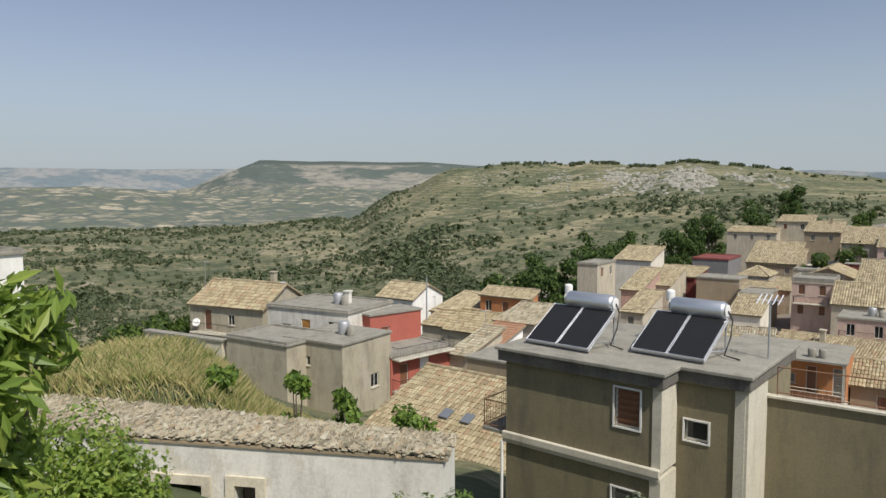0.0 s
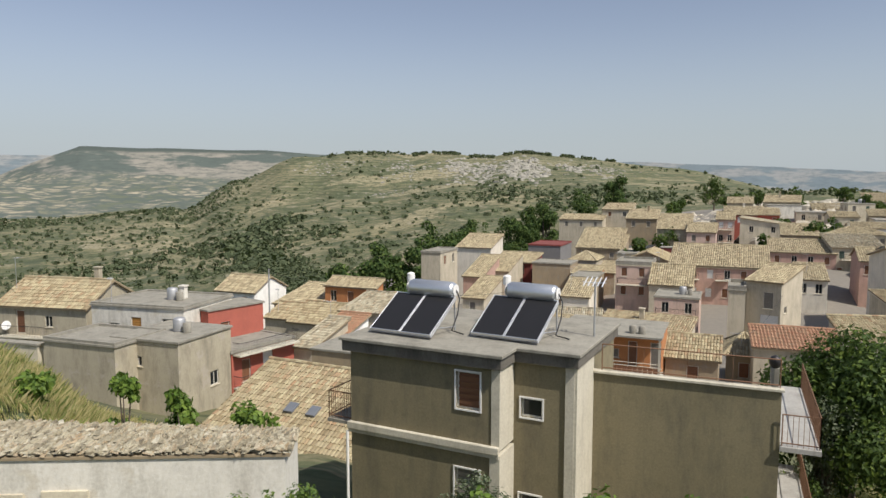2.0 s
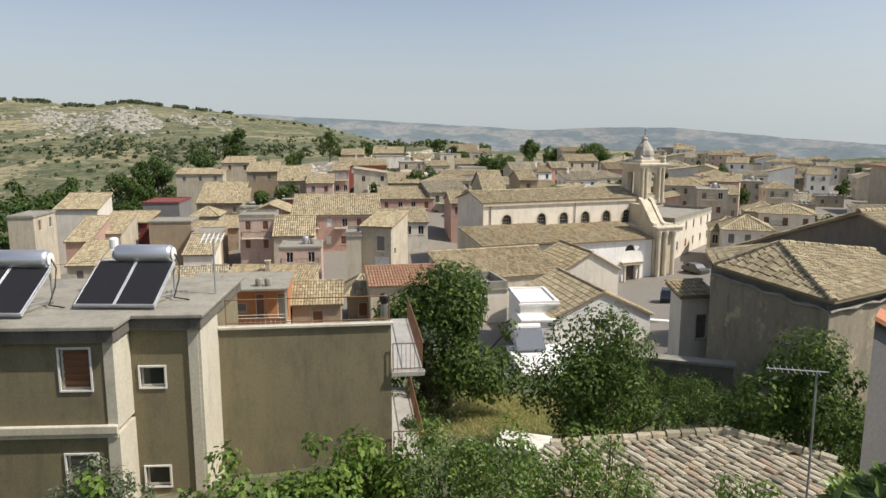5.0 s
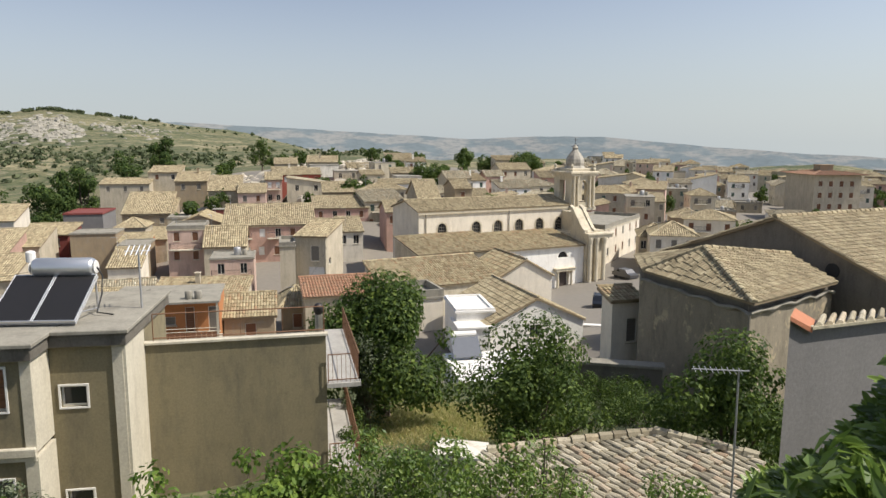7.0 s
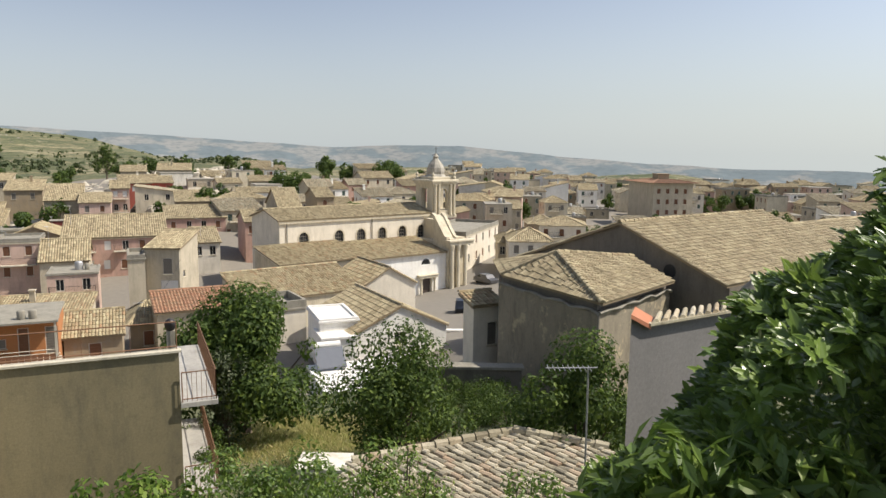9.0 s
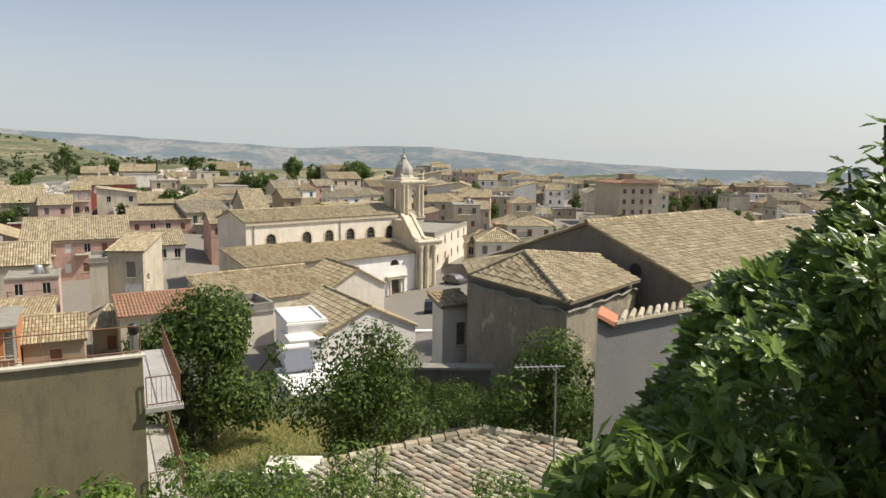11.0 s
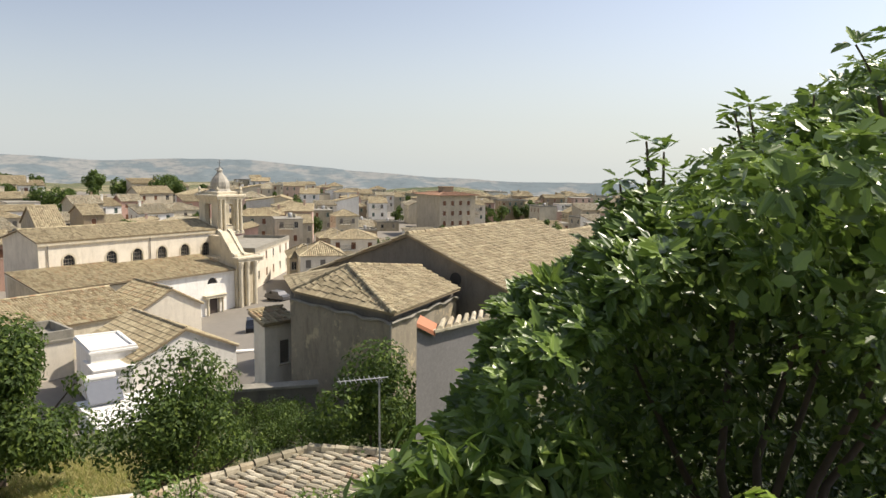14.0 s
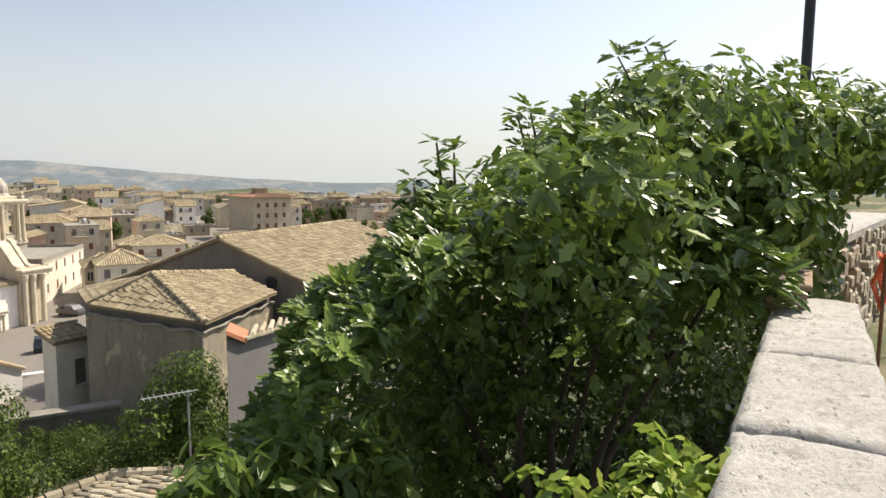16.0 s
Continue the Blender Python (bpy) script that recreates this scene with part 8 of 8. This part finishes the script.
rb = random.Random(77)
cloud = lambda pts, n, s, r0, r1: [(p[0] + rb.gauss(0, s), p[1] + rb.gauss(0, s), p[2] + rb.gauss(0, s * 0.7), rb.uniform(r0, r1)) for p in pts for _ in range(n)]
bush("ivy", 2.35, -0.35, cloud([(2.18, -0.58, -0.86), (2.1, -0.45, -0.92), (2.25, -0.7, -0.84), (2.1, -0.6, -0.9), (2.26, -0.4, -1.0)], 4, 0.06, 0.05, 0.1), 620, 0.055, M_IVY, "bright young ivy climbing the wall edge", 3, True)
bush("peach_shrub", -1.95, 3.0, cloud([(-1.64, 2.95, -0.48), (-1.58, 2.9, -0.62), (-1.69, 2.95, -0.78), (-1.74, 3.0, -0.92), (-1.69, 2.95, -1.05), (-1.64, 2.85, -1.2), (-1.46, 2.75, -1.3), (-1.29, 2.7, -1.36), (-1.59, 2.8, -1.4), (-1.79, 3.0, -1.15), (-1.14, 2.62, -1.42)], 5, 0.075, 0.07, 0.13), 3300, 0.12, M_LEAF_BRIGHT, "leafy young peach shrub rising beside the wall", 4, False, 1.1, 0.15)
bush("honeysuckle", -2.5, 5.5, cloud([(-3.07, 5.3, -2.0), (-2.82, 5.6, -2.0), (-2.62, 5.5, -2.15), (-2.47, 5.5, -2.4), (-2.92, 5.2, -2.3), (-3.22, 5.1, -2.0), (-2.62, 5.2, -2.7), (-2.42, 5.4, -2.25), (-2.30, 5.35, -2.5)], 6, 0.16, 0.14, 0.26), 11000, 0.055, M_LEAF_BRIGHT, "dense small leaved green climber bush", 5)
bush("loquat_bush", 2.75, 0.75, cloud([(2.74, 0.86, -1.3), (2.8, 0.7, -1.16), (2.86, 0.55, -1.12), (2.92, 0.36, -1.14), (2.76, 0.8, -1.42), (2.85, 0.5, -1.42), (2.95, 0.3, -1.4), (2.98, 0.2, -1.2)], 5, 0.07, 0.07, 0.13), 1250, 0.12, M_LEAF_MID, "long leaved bright green bush beside the wall", 8, False, 0.7, 0.17)


# ---------- grass, scrub and rocks ----------
def grass(name, count, inside, size, mat, label, seed):
    r = random.Random(seed)
    g = Geo()
    made = 0
    while made < count:
        x, y = inside(r)
        if x is None:
            continue
        made += 1
        d = math.hypot(x, y)
        amp = np.interp(d, (3, 20, 60), (0.03, 0.25, 0.4))
        z = land(x, y) + amp * noise.fractal(Vector((x / (6 + d * 0.12), y / (6 + d * 0.12), 0.3)), 1.0, 2.1, 6) - 0.05
        h = size * r.uniform(0.45, 1.2) * (0.75 + 0.5 * noise.noise(Vector((x * 0.5, y * 0.5, 7))))
        an, ln = r.uniform(0, 6.28), r.uniform(0.1, 0.85) * h
        w = 0.005 + 0.007 * r.random()
        ca, sa2 = math.cos(an), math.sin(an)
        k = len(g.v)
        g.v += [(x - w * sa2, y + w * ca, z), (x + w * sa2, y - w * ca, z), (x + ca * ln * 0.4 + w * 0.6 * sa2, y + sa2 * ln * 0.4 - w * 0.6 * ca, z + h * 0.6), (x + ca * ln, y + sa2 * ln, z + h)]
        g.f += [(k, k + 1, k + 2), (k, k + 2, k + 3)]
    o = g.done(name, mat)
    tagged(o, label, "grass", kind="stuff")


def on_mound(r):
    a, d = radians(r.uniform(-48, -2)), r.uniform(15.5, 44)
    x, y = d * math.sin(a), d * math.cos(a)
    behind = (x + 5.76) * 0.174 + (y - 14.6) * 0.985
    return (x, y) if behind > 1.0 else (None, None)


def in_garden(r):
    return 22.8 + r.gauss(0, 2.5), 20.2 + r.gauss(0, 2.3)


grass("dry_grass", 150000, on_mound, 0.5, M_GRASS, "tall dry yellow grass on the bank", 1)
grass("green_grass", 7000, lambda r: (lambda q: q if q[0] is None or q[0] > -16 + q[1] * 0.25 else (None, None))(on_mound(r)), 0.6, M_GRASS_GREEN, "greener grass along the bank", 2)
grass("garden_grass", 26000, in_garden, 0.34, M_GRASS, "dry yellow grass in the garden", 3)


def scrub():
    r = random.Random(17)
    g = Geo()
    made = 0
    while made < 17000:
        az = r.uniform(-46, 46)
        d = math.exp(r.uniform(math.log(85), math.log(1650)))
        if az > 9 and d < 330 or (az > 3 and d < 140) or (az > 22 and d < 500):
            continue
        x, y = d * math.sin(radians(az)), d * math.cos(radians(az))
        n = noise.fractal(Vector((x * 0.006, y * 0.006, 1.3)), 1.0, 2.0, 4)
        low = 1.0 if d < 850 or az < -3 else 0.16
        gully = max(0.0, 1.0 - abs(az + 0.5 - 3.0 * math.sin(d * 0.008)) / 2.5) if 230 < d < 800 else 0.0
        if r.random() > low * ((0.13 + 2.6 * max(0.0, n + 0.02)) * (1.0 if az < 8 else 0.4) + 0.8 * gully):
            continue
        made += 1
        amp = np.interp(d, (60, 200, 600, 1700), (0.4, 1.2, 6, 12))
        z = land(x, y) + amp * noise.fractal(Vector((x / (6 + d * 0.12), y / (6 + d * 0.12), 0.3)), 1.0, 2.1, 6)
        s = (0.6 + 1.7 * r.random() ** 2.0) * (1 + d / 1300) * (1.5 if gully > 0.3 else 1.0)
        if d < 420:
            s *= 0.75
        for _ in range(9 if d > 420 else 26):
            v = Vector((r.gauss(0, 1), r.gauss(0, 1), r.gauss(0, 0.7))).normalized()
            c = Vector((x, y, z + s * 0.55)) + Vector((v.x * s, v.y * s, v.z * s * 0.6)) * r.uniform(0.5, 1.0)
            n2 = (v + Vector((r.gauss(0, 0.4), r.gauss(0, 0.4), 0.4))).normalized()
            a = n2.cross(Vector((r.gauss(0, 1), r.gauss(0, 1), r.gauss(0, 1)))).normalized() * s * (r.uniform(0.4, 0.8) if d > 420 else r.uniform(0.18, 0.36))
            b = n2.cross(a) * r.uniform(0.6, 1.0)
            k = len(g.v)
            g.v += [tuple(c - a), tuple(c - b), tuple(c + a), tuple(c + b)]
            g.f.append((k, k + 1, k + 2, k + 3))
    for _ in range(1500):
        az = r.choice((r.uniform(3, 26), r.uniform(9, 24)))
        d = r.uniform(1310, 1420)
        x, y = d * math.sin(radians(az)), d * math.cos(radians(az))
        z = land(x, y) + 12 * noise.fractal(Vector((x / (6 + d * 0.12), y / (6 + d * 0.12), 0.3)), 1.0, 2.1, 6)
        if noise.noise(Vector((az * 1.1, 0, 0))) < -0.12:
            continue
        s = r.uniform(1.3, 4.2)
        for _ in range(12):
            v = Vector((r.gauss(0, 1), r.gauss(0, 1), r.gauss(0, 1))).normalized() * s * r.uniform(0.5, 1)
            a = Vector((r.gauss(0, 1), r.gauss(0, 1), r.gauss(0, 1))).normalized() * s * 0.5
            b = a.cross(v.normalized())
            c = Vector((x, y, z + s * 0.5)) + v * 0.7
            k = len(g.v)
            g.v += [tuple(c - a), tuple(c - b), tuple(c + a), tuple(c + b)]
            g.f.append((k, k + 1, k + 2, k + 3))
    tagged(g.done("scrub", M_SCRUB), "dark scrub and olive trees scattered over the hills", "scrub", kind="stuff")


scrub()


def rocks(name, spots, mat, label):
    """Jagged outcrops: (heading, distance, spread degrees, spread metres, count, size, lift)."""
    r = random.Random(8)
    bm = bmesh.new()
    bmesh.ops.create_icosphere(bm, subdivisions=1, radius=1.0)
    base = [v.co.copy() for v in bm.verts]
    faces = [tuple(v.index for v in f.verts) for f in bm.faces]
    bm.free()
    g = Geo()
    for az, d, sa2, sd, n, size, sink in spots:
        for _ in range(n):
            a, q = radians(az + r.gauss(0, sa2)), d + r.gauss(0, sd)
            x, y = q * math.sin(a), q * math.cos(a)
            amp = np.interp(q, (60, 200, 600, 1700), (0.4, 1.2, 6, 12))
            z = land(x, y) + amp * noise.fractal(Vector((x / (6 + q * 0.12), y / (6 + q * 0.12), 0.3)), 1.0, 2.1, 6)
            s = size * r.uniform(0.35, 1.1)
            m = pose(x, y, z - s * sink, r.uniform(-30, 30), r.uniform(-30, 30), r.uniform(0, 360)) @ Matrix.Diagonal((s * r.uniform(0.7, 1.5), s * r.uniform(0.6, 1.1), s * r.uniform(0.5, 0.9), 1))
            k = len(g.v)
            g.v += [tuple(m @ (p * r.uniform(0.65, 1.2))) for p in base]
            g.f += [tuple(k + i for i in f) for f in faces]
    tagged(g.done(name, mat), label, "rocks", kind="stuff")


rocks("rock_outcrops", [(9.2, 1160, 1.0, 55, 110, 4.5, 0.4), (13.6, 1120, 0.7, 70, 150, 6.0, 0.35), (15.6, 1100, 0.7, 80, 190, 6.5, 0.35), (18.0, 1090, 0.55, 80, 190, 7.0, 0.35), (19.6, 1080, 0.6, 80, 200, 7.5, 0.35), (23.0, 1120, 0.9, 60, 90, 6.0, 0.4), (25.5, 1100, 1.0, 50, 70, 5.0, 0.4), (5.0, 1220, 1.2, 40, 60, 4.0, 0.5), (8.0, 960, 1.6, 25, 60, 3.0, 0.4), (2.5, 1200, 1.2, 40, 60, 3.5, 0.4)], M_ROCK, "pale jagged limestone crags on the hillside")
rocks("ruins", [(30, 265, 2.5, 18, 60, 3.2, 0.3), (34, 270, 2.5, 18, 60, 3.0, 0.3), (38.5, 262, 2.2, 18, 50, 2.8, 0.3), (27, 262, 1.5, 15, 40, 3.0, 0.3), (41.5, 215, 1.5, 8, 25, 2.4, 0.2), (36, 205, 1.2, 6, 18, 2.2, 0.2)], M_ROCKPALE, "pale stone rubble and ruined walls on the plateau")
house(-25.8, 33.6, -9.5, 118, 2.7, 4.0, 6.3, "flat", 0.3, M_WHITEWALL, front=[(0.8, 4.0, 0.8, 1.4, "grey")], label="white rendered house with a roof terrace at the bank")
house(-26.0, 60.0, -18.5, 118, 9.0, 0.5, 6.4, "flat", 0.1, M_STONE, label="low old stone boundary wall on the slope", name="stone_wall", category="wall")


# pale outcrops and tumbled dry walls on the slope above the town
def outcrops():
    r = random.Random(58)
    g = Geo()
    for k in range(620):
        az, d = r.uniform(26.5, 43.0), r.uniform(170, 300)
        x, y = d * math.sin(radians(az)), d * math.cos(radians(az))
        if noise.noise(Vector((x * 0.03, y * 0.03, 5.0))) < -0.12:
            continue
        amp = np.interp(d, (60, 200, 600), (0.4, 1.2, 6))
        z = land(x, y) + amp * noise.fractal(Vector((x / (6 + d * 0.12), y / (6 + d * 0.12), 0.3)), 1.0, 2.1, 6)
        a, b, h = r.uniform(0.6, 3.6), r.uniform(0.5, 1.6), r.uniform(0.5, 2.2)
        m = pose(x, y, z + 0.1, r.gauss(0, 8), r.gauss(0, 8), r.gauss(-35, 25))
        n = len(g.v)
        for zz, sc in ((-0.8, 1.1), (h * 0.6, 1.0), (h, 0.7)):
            for i in range(6):
                an = math.pi * i / 3
                q = sc * r.uniform(0.75, 1.15)
                g.v.append(tuple(m @ Vector((a * q * math.cos(an), b * q * math.sin(an), zz * r.uniform(0.85, 1.1)))))
        for l in (0, 6):
            g.f += [(n + l + i, n + l + (i + 1) % 6, n + l + 6 + (i + 1) % 6, n + l + 6 + i) for i in range(6)]
        g.f.append(tuple(n + 12 + i for i in range(6)))
    tagged(g.done("outcrops", M_ROCKPALE), "pale limestone outcrops and tumbled dry walls on the slope", "rocks", kind="stuff")


outcrops()
